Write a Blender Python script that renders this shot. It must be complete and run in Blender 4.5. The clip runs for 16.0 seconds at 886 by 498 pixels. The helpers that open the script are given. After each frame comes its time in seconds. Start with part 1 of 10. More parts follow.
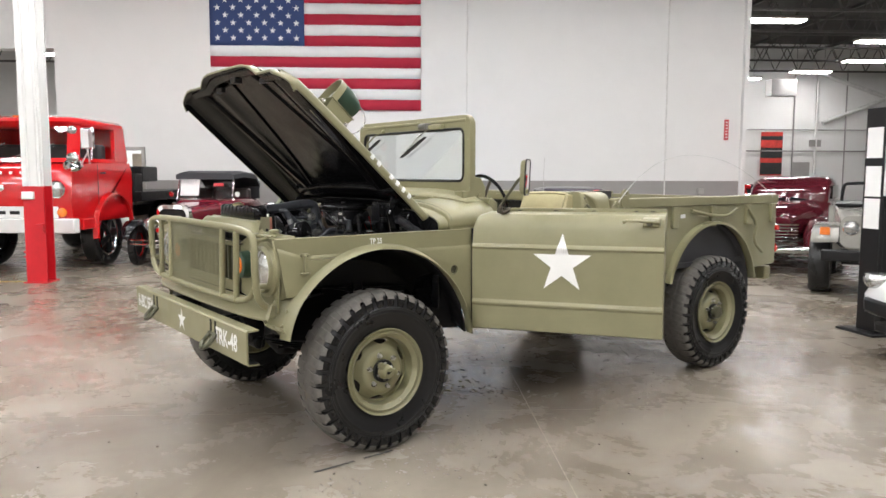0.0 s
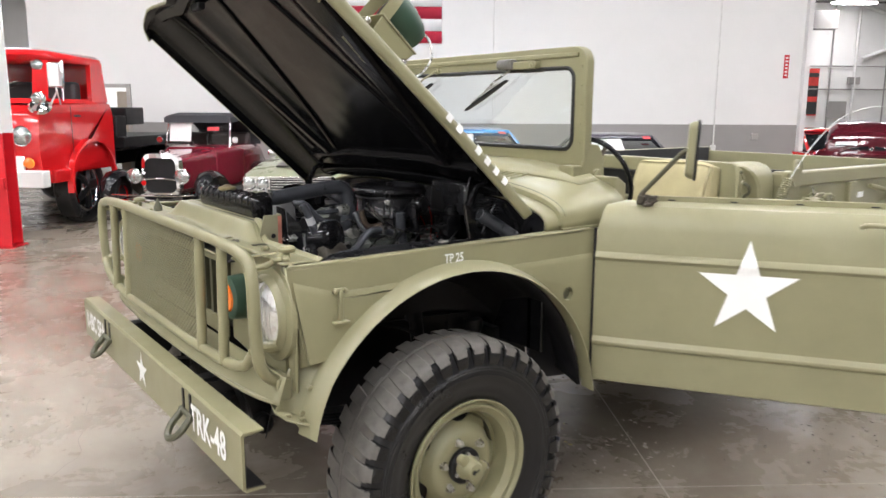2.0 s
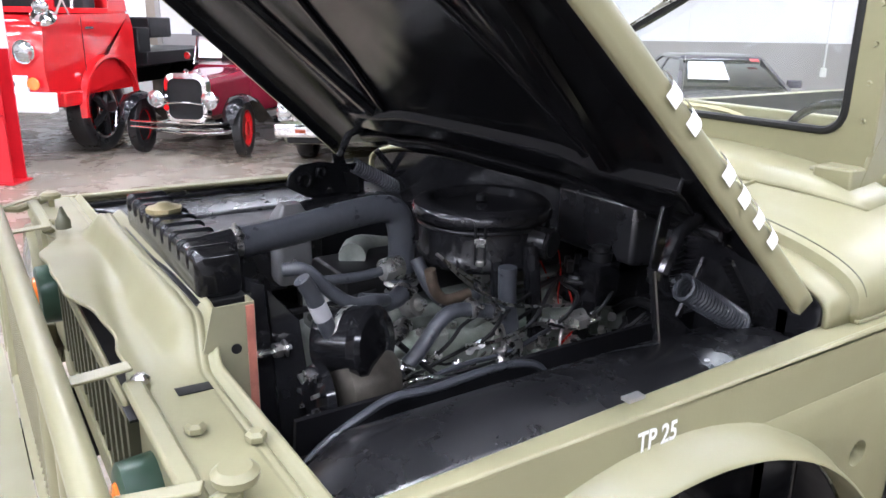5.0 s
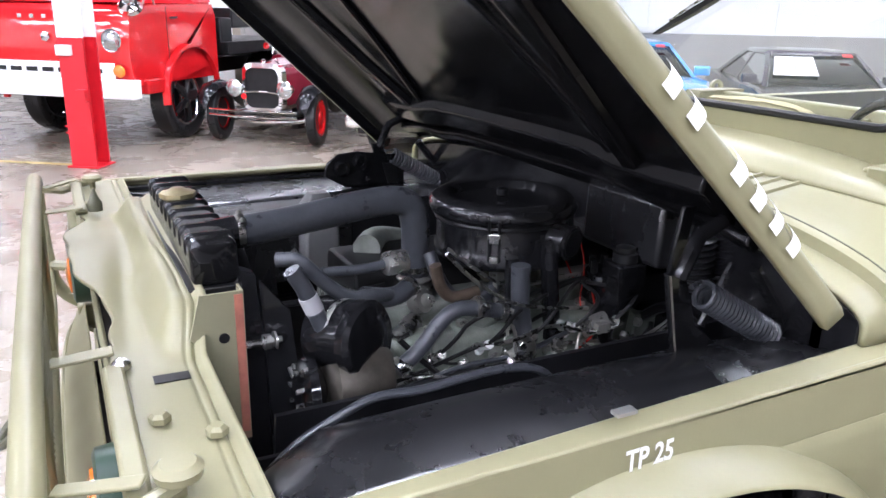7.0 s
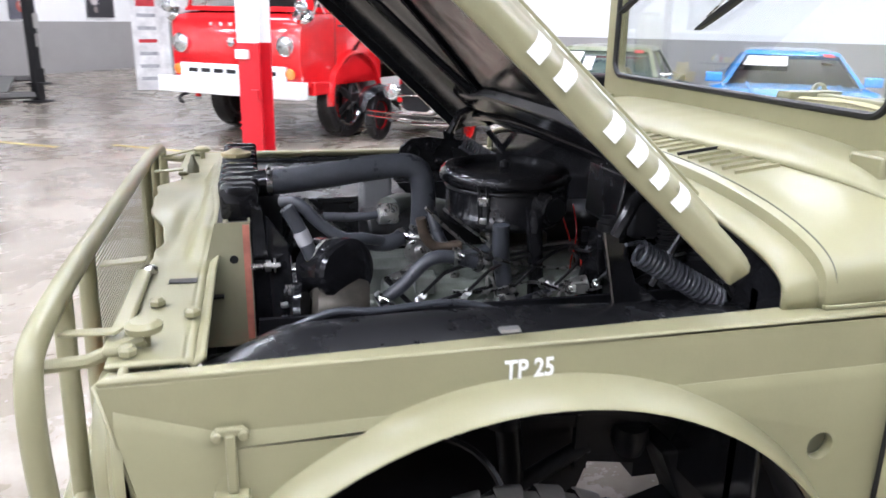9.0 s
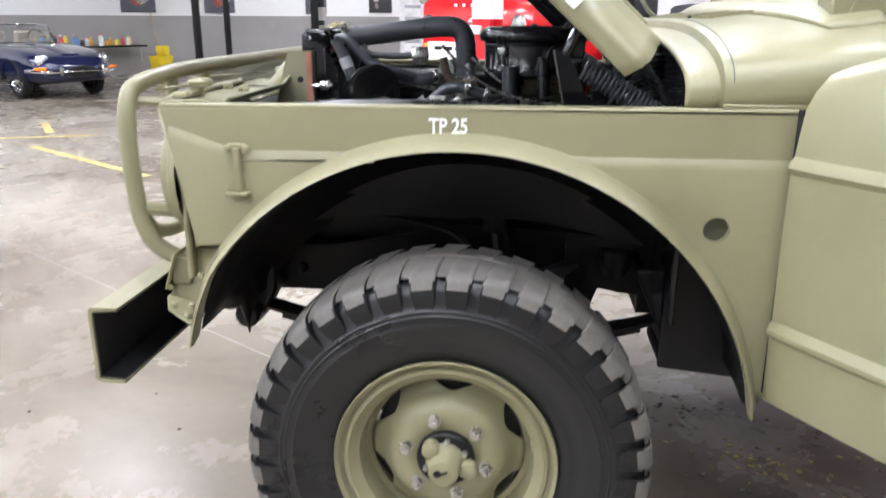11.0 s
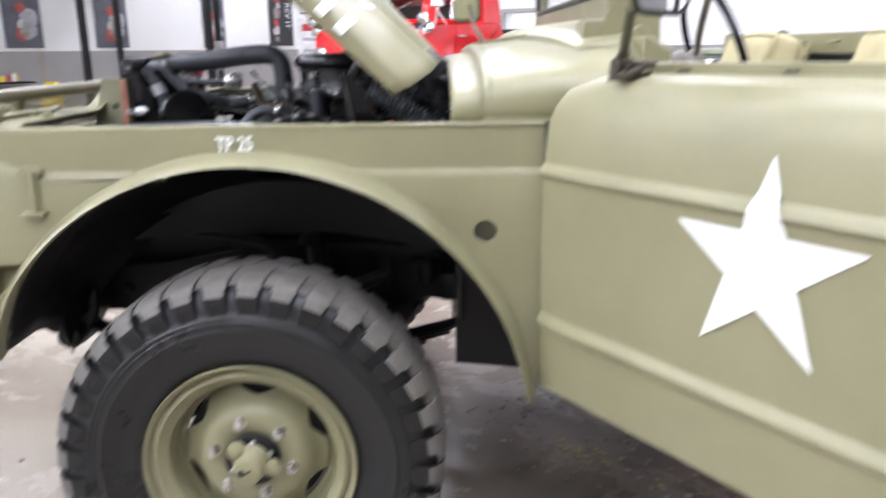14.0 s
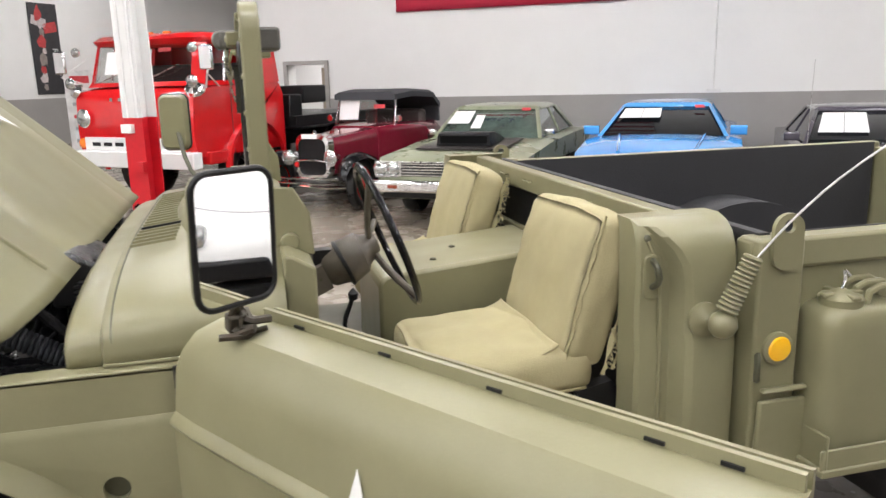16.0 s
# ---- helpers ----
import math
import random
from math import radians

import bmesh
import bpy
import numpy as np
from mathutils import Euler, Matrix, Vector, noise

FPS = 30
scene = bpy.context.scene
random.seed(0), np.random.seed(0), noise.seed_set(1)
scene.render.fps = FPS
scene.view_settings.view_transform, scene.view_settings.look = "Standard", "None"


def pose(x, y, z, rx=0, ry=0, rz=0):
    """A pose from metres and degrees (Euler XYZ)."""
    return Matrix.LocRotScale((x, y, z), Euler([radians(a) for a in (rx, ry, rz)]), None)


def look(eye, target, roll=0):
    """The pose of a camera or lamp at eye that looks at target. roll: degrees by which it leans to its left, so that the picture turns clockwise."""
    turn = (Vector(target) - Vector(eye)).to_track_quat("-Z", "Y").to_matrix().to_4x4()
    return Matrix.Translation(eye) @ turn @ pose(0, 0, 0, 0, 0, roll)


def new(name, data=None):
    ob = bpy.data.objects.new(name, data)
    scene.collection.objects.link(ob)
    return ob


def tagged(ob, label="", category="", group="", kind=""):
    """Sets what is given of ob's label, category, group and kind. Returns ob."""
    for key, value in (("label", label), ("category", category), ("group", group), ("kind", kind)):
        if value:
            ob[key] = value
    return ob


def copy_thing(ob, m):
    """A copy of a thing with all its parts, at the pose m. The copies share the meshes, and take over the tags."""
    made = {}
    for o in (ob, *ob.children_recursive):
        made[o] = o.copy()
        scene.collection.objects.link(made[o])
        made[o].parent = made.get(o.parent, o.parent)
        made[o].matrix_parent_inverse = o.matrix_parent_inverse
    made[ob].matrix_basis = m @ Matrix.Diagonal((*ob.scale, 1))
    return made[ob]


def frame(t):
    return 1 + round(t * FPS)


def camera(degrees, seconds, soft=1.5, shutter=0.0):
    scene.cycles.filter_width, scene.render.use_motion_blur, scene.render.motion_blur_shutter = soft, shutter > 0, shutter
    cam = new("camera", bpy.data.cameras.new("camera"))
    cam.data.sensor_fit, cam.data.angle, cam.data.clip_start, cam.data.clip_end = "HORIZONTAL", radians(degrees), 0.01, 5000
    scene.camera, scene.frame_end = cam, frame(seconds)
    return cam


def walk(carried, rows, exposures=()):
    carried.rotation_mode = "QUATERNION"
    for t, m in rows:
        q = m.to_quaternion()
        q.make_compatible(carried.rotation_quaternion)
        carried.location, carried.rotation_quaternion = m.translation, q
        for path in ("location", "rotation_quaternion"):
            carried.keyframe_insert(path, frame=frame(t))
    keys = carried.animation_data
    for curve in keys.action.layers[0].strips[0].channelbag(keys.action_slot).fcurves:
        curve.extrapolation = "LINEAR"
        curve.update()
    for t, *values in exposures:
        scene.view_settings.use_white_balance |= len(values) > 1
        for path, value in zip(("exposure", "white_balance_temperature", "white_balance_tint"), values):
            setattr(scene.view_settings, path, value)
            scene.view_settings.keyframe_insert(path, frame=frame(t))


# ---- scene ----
cam = camera(60.2, 16.0, shutter=0.5)
PATH = [
    (0, (-2.29, -4.573, 1.584), (-1.096, -2.98, 1.389), 0.1),
    (0.5, (-2.101, -4.169, 1.613), (-0.91, -2.58, 1.38), 0.2),
    (1, (-1.94, -3.743, 1.659), (-0.752, -2.158, 1.386), 0.2),
    (1.5, (-1.757, -3.341, 1.683), (-0.573, -1.76, 1.37), 0.3),
    (2, (-1.57, -2.922, 1.705), (-0.394, -1.345, 1.347), 0.3),
    (2.5, (-1.417, -2.533, 1.743), (-0.256, -0.957, 1.334), 0.3),
    (3, (-1.24, -2.219, 1.735), (-0.1, -0.64, 1.279), 0.3),
    (3.5, (-1.069, -1.946, 1.747), (0.041, -0.361, 1.241), 0.4),
    (4, (-0.931, -1.716, 1.761), (0.15, -0.123, 1.219), 0.4),
    (4.2, (-0.885, -1.637, 1.778), (0.185, -0.046, 1.208), 0.6),
    (6.3, (-0.671, -1.476, 1.751), (0.278, 0.185, 1.168), 1.3),
    (6.5, (-0.647, -1.494, 1.761), (0.261, 0.185, 1.163), 1.0),
    (7, (-0.639, -1.529, 1.757), (0.228, 0.171, 1.159), 1.1),
    (7.5, (-0.63, -1.581, 1.753), (0.192, 0.141, 1.157), 1.2),
    (8, (-0.605, -1.659, 1.754), (0.152, 0.095, 1.163), 1.3),
    (8.2, (-0.58, -1.686, 1.75), (0.138, 0.085, 1.163), 1.4),
    (10.3, (0.026, -2.302, 1.566), (-0.006, -0.386, 0.993), 0.1),
    (10.5, (0.08, -2.343, 1.521), (-0.008, -0.429, 0.948), 0.2),
    (11, (0.156, -2.455, 1.42), (-0.037, -0.551, 0.84), 0.2),
    (11.5, (0.194, -2.542, 1.26), (-0.073, -0.648, 0.676), 0.2),
    (12, (0.223, -2.574, 1.11), (-0.087, -0.687, 0.523), 0.1),
    (12.5, (0.236, -2.583, 1.036), (-0.091, -0.698, 0.456), 0.0),
    (13, (0.261, -2.586, 1.028), (-0.057, -0.697, 0.456), -0.2),
    (13.5, (0.375, -2.594, 1.147), (0.127, -0.69, 0.584), -0.6),
    (14, (0.453, -2.581, 1.405), (0.47, -0.646, 0.899), -0.5),
    (14.5, (0.622, -2.568, 1.7), (0.8, -0.648, 1.169), -1.5),
    (15, (0.691, -2.545, 1.804), (1.043, -0.641, 1.301), -1.7),
    (15.5, (0.773, -2.471, 1.827), (1.241, -0.583, 1.36), -1.7),
    (16, (0.862, -2.413, 1.799), (1.352, -0.524, 1.36), -1.4),
]
EXPOSURES = [(0, 0.04, 6320, 11), (1.5, 0.12, 6300, 12), (3.5, 0.60, 5800, 14), (7, 0.80, 5600, 19), (10.5, 0.70, 5780, 13), (13, 0.90, 5820, 13), (14.5, 0.46, 5700, 17), (16, -0.02, 6350, 13)]
walk(cam, [(t, look(eye, target, roll)) for t, eye, target, roll in PATH], EXPOSURES)

# ---- light ----
world = bpy.data.worlds.new("world")
scene.world = world
world.use_nodes = True
world.node_tree.nodes["Background"].inputs[0].default_value = (0.9, 0.95, 1.0, 1)
world.node_tree.nodes["Background"].inputs[1].default_value = 0.05


# ---- materials ----
def rgb(c):
    return (*c, 1.0)


def mat(name, color, rough=0.5, metal=0.0, var=0.12, scale=6.0, bump=0.0, bump_scale=60.0, coat=0.0,
        dirt=None, dirt_amount=0.0, dirt_scale=2.0, rough_var=0.08, spec=0.5, emit=None, emit_strength=0.0, trans=0.0, ior=1.45, wave=0.0):
    """A procedural material: colour varied at two scales, roughness varied, fine relief, patches of dirt or wear."""
    m = bpy.data.materials.new(name)
    m.use_nodes = True
    nt = m.node_tree
    n, l = nt.nodes, nt.links
    b = n["Principled BSDF"]
    b.inputs["Metallic"].default_value = metal
    b.inputs["Specular IOR Level"].default_value = spec
    b.inputs["Coat Weight"].default_value = coat
    b.inputs["Coat Roughness"].default_value = 0.06
    b.inputs["Transmission Weight"].default_value = trans
    b.inputs["IOR"].default_value = ior
    tc = n.new("ShaderNodeTexCoord")
    n1 = n.new("ShaderNodeTexNoise")
    n1.inputs["Scale"].default_value = scale
    n1.inputs["Detail"].default_value = 6
    n1.inputs["Roughness"].default_value = 0.65
    l.new(tc.outputs["Object"], n1.inputs["Vector"])
    ramp = n.new("ShaderNodeMapRange")
    ramp.inputs["From Min"].default_value = 0.3
    ramp.inputs["From Max"].default_value = 0.7
    ramp.inputs["To Min"].default_value = 1 - var
    ramp.inputs["To Max"].default_value = 1 + var
    l.new(n1.outputs["Fac"], ramp.inputs["Value"])
    mul = n.new("ShaderNodeVectorMath")
    mul.operation = "SCALE"
    mul.inputs[0].default_value = color
    l.new(ramp.outputs[0], mul.inputs["Scale"])
    out = mul.outputs[0]
    if dirt:
        n2 = n.new("ShaderNodeTexNoise")
        n2.inputs["Scale"].default_value = dirt_scale
        n2.inputs["Detail"].default_value = 9
        n2.inputs["Roughness"].default_value = 0.7
        l.new(tc.outputs["Object"], n2.inputs["Vector"])
        r2 = n.new("ShaderNodeMapRange")
        r2.inputs["From Min"].default_value = 0.55
        r2.inputs["From Max"].default_value = 0.75
        r2.inputs["To Max"].default_value = dirt_amount
        l.new(n2.outputs["Fac"], r2.inputs["Value"])
        mix = n.new("ShaderNodeMix")
        mix.data_type = "RGBA"
        l.new(r2.outputs[0], mix.inputs["Factor"])
        l.new(out, mix.inputs["A"])
        mix.inputs["B"].default_value = rgb(dirt)
        out = mix.outputs["Result"]
    l.new(out, b.inputs["Base Color"])
    rr = n.new("ShaderNodeMapRange")
    rr.inputs["From Min"].default_value = 0.3
    rr.inputs["From Max"].default_value = 0.7
    rr.inputs["To Min"].default_value = max(0.02, rough - rough_var)
    rr.inputs["To Max"].default_value = min(1.0, rough + rough_var)
    l.new(n1.outputs["Fac"], rr.inputs["Value"])
    l.new(rr.outputs[0], b.inputs["Roughness"])
    if bump:
        nb = n.new("ShaderNodeTexNoise")
        nb.inputs["Scale"].default_value = bump_scale
        nb.inputs["Detail"].default_value = 4
        l.new(tc.outputs["Object"], nb.inputs["Vector"])
        bp = n.new("ShaderNodeBump")
        bp.inputs["Strength"].default_value = bump
        bp.inputs["Distance"].default_value = 0.004
        l.new(nb.outputs["Fac"], bp.inputs["Height"])
        l.new(bp.outputs[0], b.inputs["Normal"])
        if wave:
            # slow waviness of sheet metal
            nw = n.new("ShaderNodeTexNoise")
            nw.inputs["Scale"].default_value = 4.5
            nw.inputs["Detail"].default_value = 1
            l.new(tc.outputs["Object"], nw.inputs["Vector"])
            bw_ = n.new("ShaderNodeBump")
            bw_.inputs["Strength"].default_value = wave
            bw_.inputs["Distance"].default_value = 0.03
            l.new(nw.outputs["Fac"], bw_.inputs["Height"])
            l.new(bw_.outputs[0], bp.inputs["Normal"])
    if emit:
        b.inputs["Emission Color"].default_value = rgb(emit)
        b.inputs["Emission Strength"].default_value = emit_strength
    return m


def glass(name, color=(0.95, 0.97, 0.96), alpha=0.12, rough=0.02):
    """Thin clear pane: mostly clear, with a real gloss."""
    m = bpy.data.materials.new(name)
    m.use_nodes = True
    nt = m.node_tree
    n, l = nt.nodes, nt.links
    n.remove(n["Principled BSDF"])
    tr = n.new("ShaderNodeBsdfTransparent")
    tr.inputs[0].default_value = rgb(color)
    gl = n.new("ShaderNodeBsdfGlossy")
    gl.inputs["Roughness"].default_value = rough
    fr = n.new("ShaderNodeLayerWeight")
    fr.inputs["Blend"].default_value = 0.2
    mx = n.new("ShaderNodeMixShader")
    add = n.new("ShaderNodeMath")
    add.operation = "MULTIPLY_ADD"
    add.inputs[1].default_value = 0.5
    add.inputs[2].default_value = alpha * 0.3
    l.new(fr.outputs["Facing"], add.inputs[0])
    l.new(add.outputs[0], mx.inputs[0])
    l.new(tr.outputs[0], mx.inputs[1])
    l.new(gl.outputs[0], mx.inputs[2])
    l.new(mx.outputs[0], n["Material Output"].inputs[0])
    return m


def concrete():
    """Worn polished concrete: cloudy tone, scuffed pale patches, dark stains, uneven gloss."""
    m = bpy.data.materials.new("polished_concrete")
    m.use_nodes = True
    nt = m.node_tree
    n, l = nt.nodes, nt.links
    b = n["Principled BSDF"]
    tc = n.new("ShaderNodeTexCoord")

    def noise_node(scale, detail=8, rough=0.65, dist=0.0):
        k = n.new("ShaderNodeTexNoise")
        k.inputs["Scale"].default_value, k.inputs["Detail"].default_value = scale, detail
        k.inputs["Roughness"].default_value, k.inputs["Distortion"].default_value = rough, dist
        l.new(tc.outputs["Object"], k.inputs["Vector"])
        return k

    def ramp(src, a, c, lo, hi):
        r = n.new("ShaderNodeMapRange")
        for key, v in (("From Min", a), ("From Max", c), ("To Min", lo), ("To Max", hi)):
            r.inputs[key].default_value = v
        l.new(src.outputs[0], r.inputs["Value"])
        return r

    def mixc(fac, a, c):
        x = n.new("ShaderNodeMix")
        x.data_type = "RGBA"
        l.new(fac.outputs[0], x.inputs["Factor"])
        if isinstance(a, tuple):
            x.inputs["A"].default_value = rgb(a)
        else:
            l.new(a.outputs["Result"], x.inputs["A"])
        x.inputs["B"].default_value = rgb(c)
        return x

    cloud = noise_node(0.5, 11, 0.62, 0.4)
    grain = noise_node(7.0, 10, 0.75)
    worn = noise_node(1.3, 12, 0.72, 0.3)
    stain = noise_node(0.9, 10, 0.66, 0.5)
    c1 = mixc(ramp(cloud, 0.36, 0.62, 0, 1), FLOOR_DARK, FLOOR_LIGHT)
    c2 = mixc(ramp(grain, 0.42, 0.75, 0, 0.35), c1, FLOOR_MID)
    c3 = mixc(ramp(worn, 0.54, 0.76, 0, 0.5), c2, FLOOR_WORN)
    c4 = mixc(ramp(stain, 0.58, 0.70, 0, 0.60), c3, FLOOR_STAIN)
    l.new(c4.outputs["Result"], b.inputs["Base Color"])
    r1 = ramp(worn, 0.38, 0.70, 0.17, 0.42)
    l.new(r1.outputs[0], b.inputs["Roughness"])
    b.inputs["Specular IOR Level"].default_value = 0.42
    bp = n.new("ShaderNodeBump")
    bp.inputs["Strength"].default_value, bp.inputs["Distance"].default_value = 0.12, 0.01
    l.new(grain.outputs["Fac"], bp.inputs["Height"])
    l.new(bp.outputs[0], b.inputs["Normal"])
    return m


FLOOR_DARK, FLOOR_LIGHT, FLOOR_MID = (0.135, 0.108, 0.079), (0.290, 0.256, 0.206), (0.235, 0.204, 0.164)
FLOOR_WORN, FLOOR_STAIN = (0.45, 0.42, 0.37), (0.13, 0.104, 0.080)
OLIVE = mat("olive_drab_paint", (0.228, 0.215, 0.124), 0.34, var=0.075, scale=3, bump=0.05, bump_scale=180, dirt=(0.27, 0.255, 0.165), dirt_amount=0.25, dirt_scale=1.8, wave=0.3, rough_var=0.05)
# darker copy of the olive; in the fender recess it stands for shade
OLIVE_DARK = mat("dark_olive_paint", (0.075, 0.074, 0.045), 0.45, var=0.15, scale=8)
BLACKP = mat("black_gloss_paint", (0.008, 0.008, 0.009), 0.13, var=0.3, scale=5, rough_var=0.07, spec=0.4, dirt=(0.025, 0.023, 0.020), dirt_amount=0.3, dirt_scale=4, bump=0.04, bump_scale=30)
HOODBLACK = mat("hood_underside_gloss_black", (0.006, 0.006, 0.0065), 0.16, var=0.2, scale=3, rough_var=0.05, bump=0.02, bump_scale=12, wave=0.12, spec=0.24)
UNDERBODY = mat("black_underbody_paint", (0.006, 0.006, 0.007), 0.44, var=0.35, scale=7, dirt=(0.022, 0.020, 0.017), dirt_amount=0.4, dirt_scale=5, bump=0.12, bump_scale=45, rough_var=0.14, spec=0.3)
SATINB = mat("worn_satin_black_paint", (0.010, 0.010, 0.011), 0.27, var=0.3, scale=5, rough_var=0.10, dirt=(0.03, 0.028, 0.025), dirt_amount=0.2, dirt_scale=24, bump=0.05, bump_scale=40, spec=0.85)
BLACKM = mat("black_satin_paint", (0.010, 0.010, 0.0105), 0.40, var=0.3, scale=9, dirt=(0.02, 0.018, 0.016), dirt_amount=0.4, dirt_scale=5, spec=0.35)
LINER = mat("black_bed_coating", (0.035, 0.035, 0.038), 0.6, var=0.15, bump=0.4, bump_scale=140)
RUBBER = mat("tyre_rubber", (0.0125, 0.0125, 0.013), 0.30, var=0.12, scale=3, bump=0.06, bump_scale=80, spec=0.45, rough_var=0.05)
TREAD = mat("worn_tread_rubber", (0.105, 0.098, 0.088), 0.55, var=0.35, scale=14, dirt=(0.16, 0.12, 0.05), dirt_amount=0.55, dirt_scale=6, bump=0.2, bump_scale=90)
HOSE = mat("rubber_hose", (0.046, 0.049, 0.056), 0.32, var=0.2, scale=20, bump=0.15, bump_scale=120)
STEEL = mat("bare_steel", (0.50, 0.49, 0.47), 0.28, 1.0, var=0.2, scale=30, dirt=(0.12, 0.09, 0.06), dirt_amount=0.6, dirt_scale=9)
BRASS = mat("tarnished_brass", (0.42, 0.36, 0.2), 0.4, 0.8, var=0.2, scale=30)
CAST = mat("engine_block_paint", (0.20, 0.215, 0.19), 0.34, var=0.35, scale=14, dirt=(0.11, 0.09, 0.06), dirt_amount=0.6, dirt_scale=7, bump=0.25, bump_scale=70)
CHROME = mat("chrome", (0.82, 0.82, 0.83), 0.07, 1.0, var=0.03, rough_var=0.03)
CANVAS = mat("khaki_canvas", (0.40, 0.355, 0.20), 0.85, var=0.1, scale=5, bump=0.35, bump_scale=260, dirt=(0.36, 0.31, 0.17), dirt_amount=0.6, dirt_scale=3, wave=0.9)
WHITEP = mat("white_stencil_paint", (0.80, 0.80, 0.78), 0.5, var=0.03)
AMBER = mat("amber_lens", (0.95, 0.52, 0.015), 0.12, var=0.05, coat=0.5)
ORANGE = mat("orange_lens", (0.75, 0.18, 0.02), 0.15, var=0.05, coat=0.5)
REDLENS = mat("red_lens", (0.6, 0.03, 0.02), 0.15, var=0.05, coat=0.5)
LAMPGLASS = mat("fluted_lamp_glass", (0.50, 0.51, 0.50), 0.10, 0.75, var=0.25, scale=26, bump=0.6, bump_scale=60)
HEADGLASS = mat("clear_headlamp_glass", (0.80, 0.81, 0.80), 0.09, 0.85, var=0.10, scale=30, bump=0.3, bump_scale=45)
COLUMN = mat("worn_column_paint", (0.115, 0.100, 0.080), 0.42, 0.15, var=0.25, scale=14, dirt=(0.06, 0.045, 0.03), dirt_amount=0.5, dirt_scale=10)
RUSTPIPE = mat("stained_pipe", (0.10, 0.075, 0.055), 0.5, 0.4, var=0.4, scale=30)
GREYMOTOR = mat("grey_motor_paint", (0.12, 0.115, 0.105), 0.45, var=0.15, scale=20)
GREENLAMP = mat("dark_green_enamel", (0.03, 0.062, 0.04), 0.35, var=0.1)
MIRROR = mat("mirror_glass", (0.9, 0.9, 0.9), 0.01, 1.0, var=0.0, rough_var=0.0)
CLEAR = glass("windscreen_glass")
TINT = mat("dark_car_glass", (0.012, 0.014, 0.016), 0.04, var=0.1, rough_var=0.02, coat=0.6)
PAPER = mat("white_paper", (0.78, 0.78, 0.77), 0.7, var=0.03)
GREYBAR = mat("grey_print", (0.35, 0.35, 0.36), 0.7, var=0.03)
WALLW = mat("white_painted_block", (0.765, 0.755, 0.742), 0.6, var=0.025, scale=1.2, bump=0.08, bump_scale=20, dirt=(0.68, 0.66, 0.63), dirt_amount=0.3, dirt_scale=0.6)
WALLG = mat("grey_painted_block", (0.31, 0.295, 0.285), 0.55, var=0.05, scale=1.5, bump=0.08, bump_scale=20, dirt=(0.25, 0.235, 0.22), dirt_amount=0.5, dirt_scale=0.8)
CEIL = mat("dark_roof_deck", (0.05, 0.046, 0.042), 0.8, var=0.2)
TRUSS = mat("grey_roof_steel", (0.10, 0.095, 0.09), 0.6, var=0.2)
LED = mat("lamp_diffuser", (0.9, 0.9, 0.9), 0.4, emit=(1.0, 0.98, 0.95), emit_strength=48.0)
FLOORM = concrete()
JOINT = mat("floor_joint_filler", (0.45, 0.41, 0.355), 0.6, var=0.3, scale=20)
CRACK = mat("dark_floor_crack", (0.15, 0.125, 0.105), 0.8, var=0.3)
YELLOW = mat("faded_yellow_floor_paint", (0.50, 0.40, 0.15), 0.6, var=0.2, scale=4, dirt=(0.35, 0.31, 0.26), dirt_amount=1.0, dirt_scale=3)
REDP = mat("red_gloss_paint", (0.60, 0.012, 0.014), 0.14, var=0.05, coat=0.6, rough_var=0.03)
REDCOL = mat("red_column_paint", (0.55, 0.012, 0.02), 0.4, var=0.1)
WHITEG = mat("white_gloss_paint", (0.78, 0.78, 0.77), 0.2, var=0.03, coat=0.4)
TAPE = mat("black_tape", (0.03, 0.03, 0.03), 0.6, var=0.3)


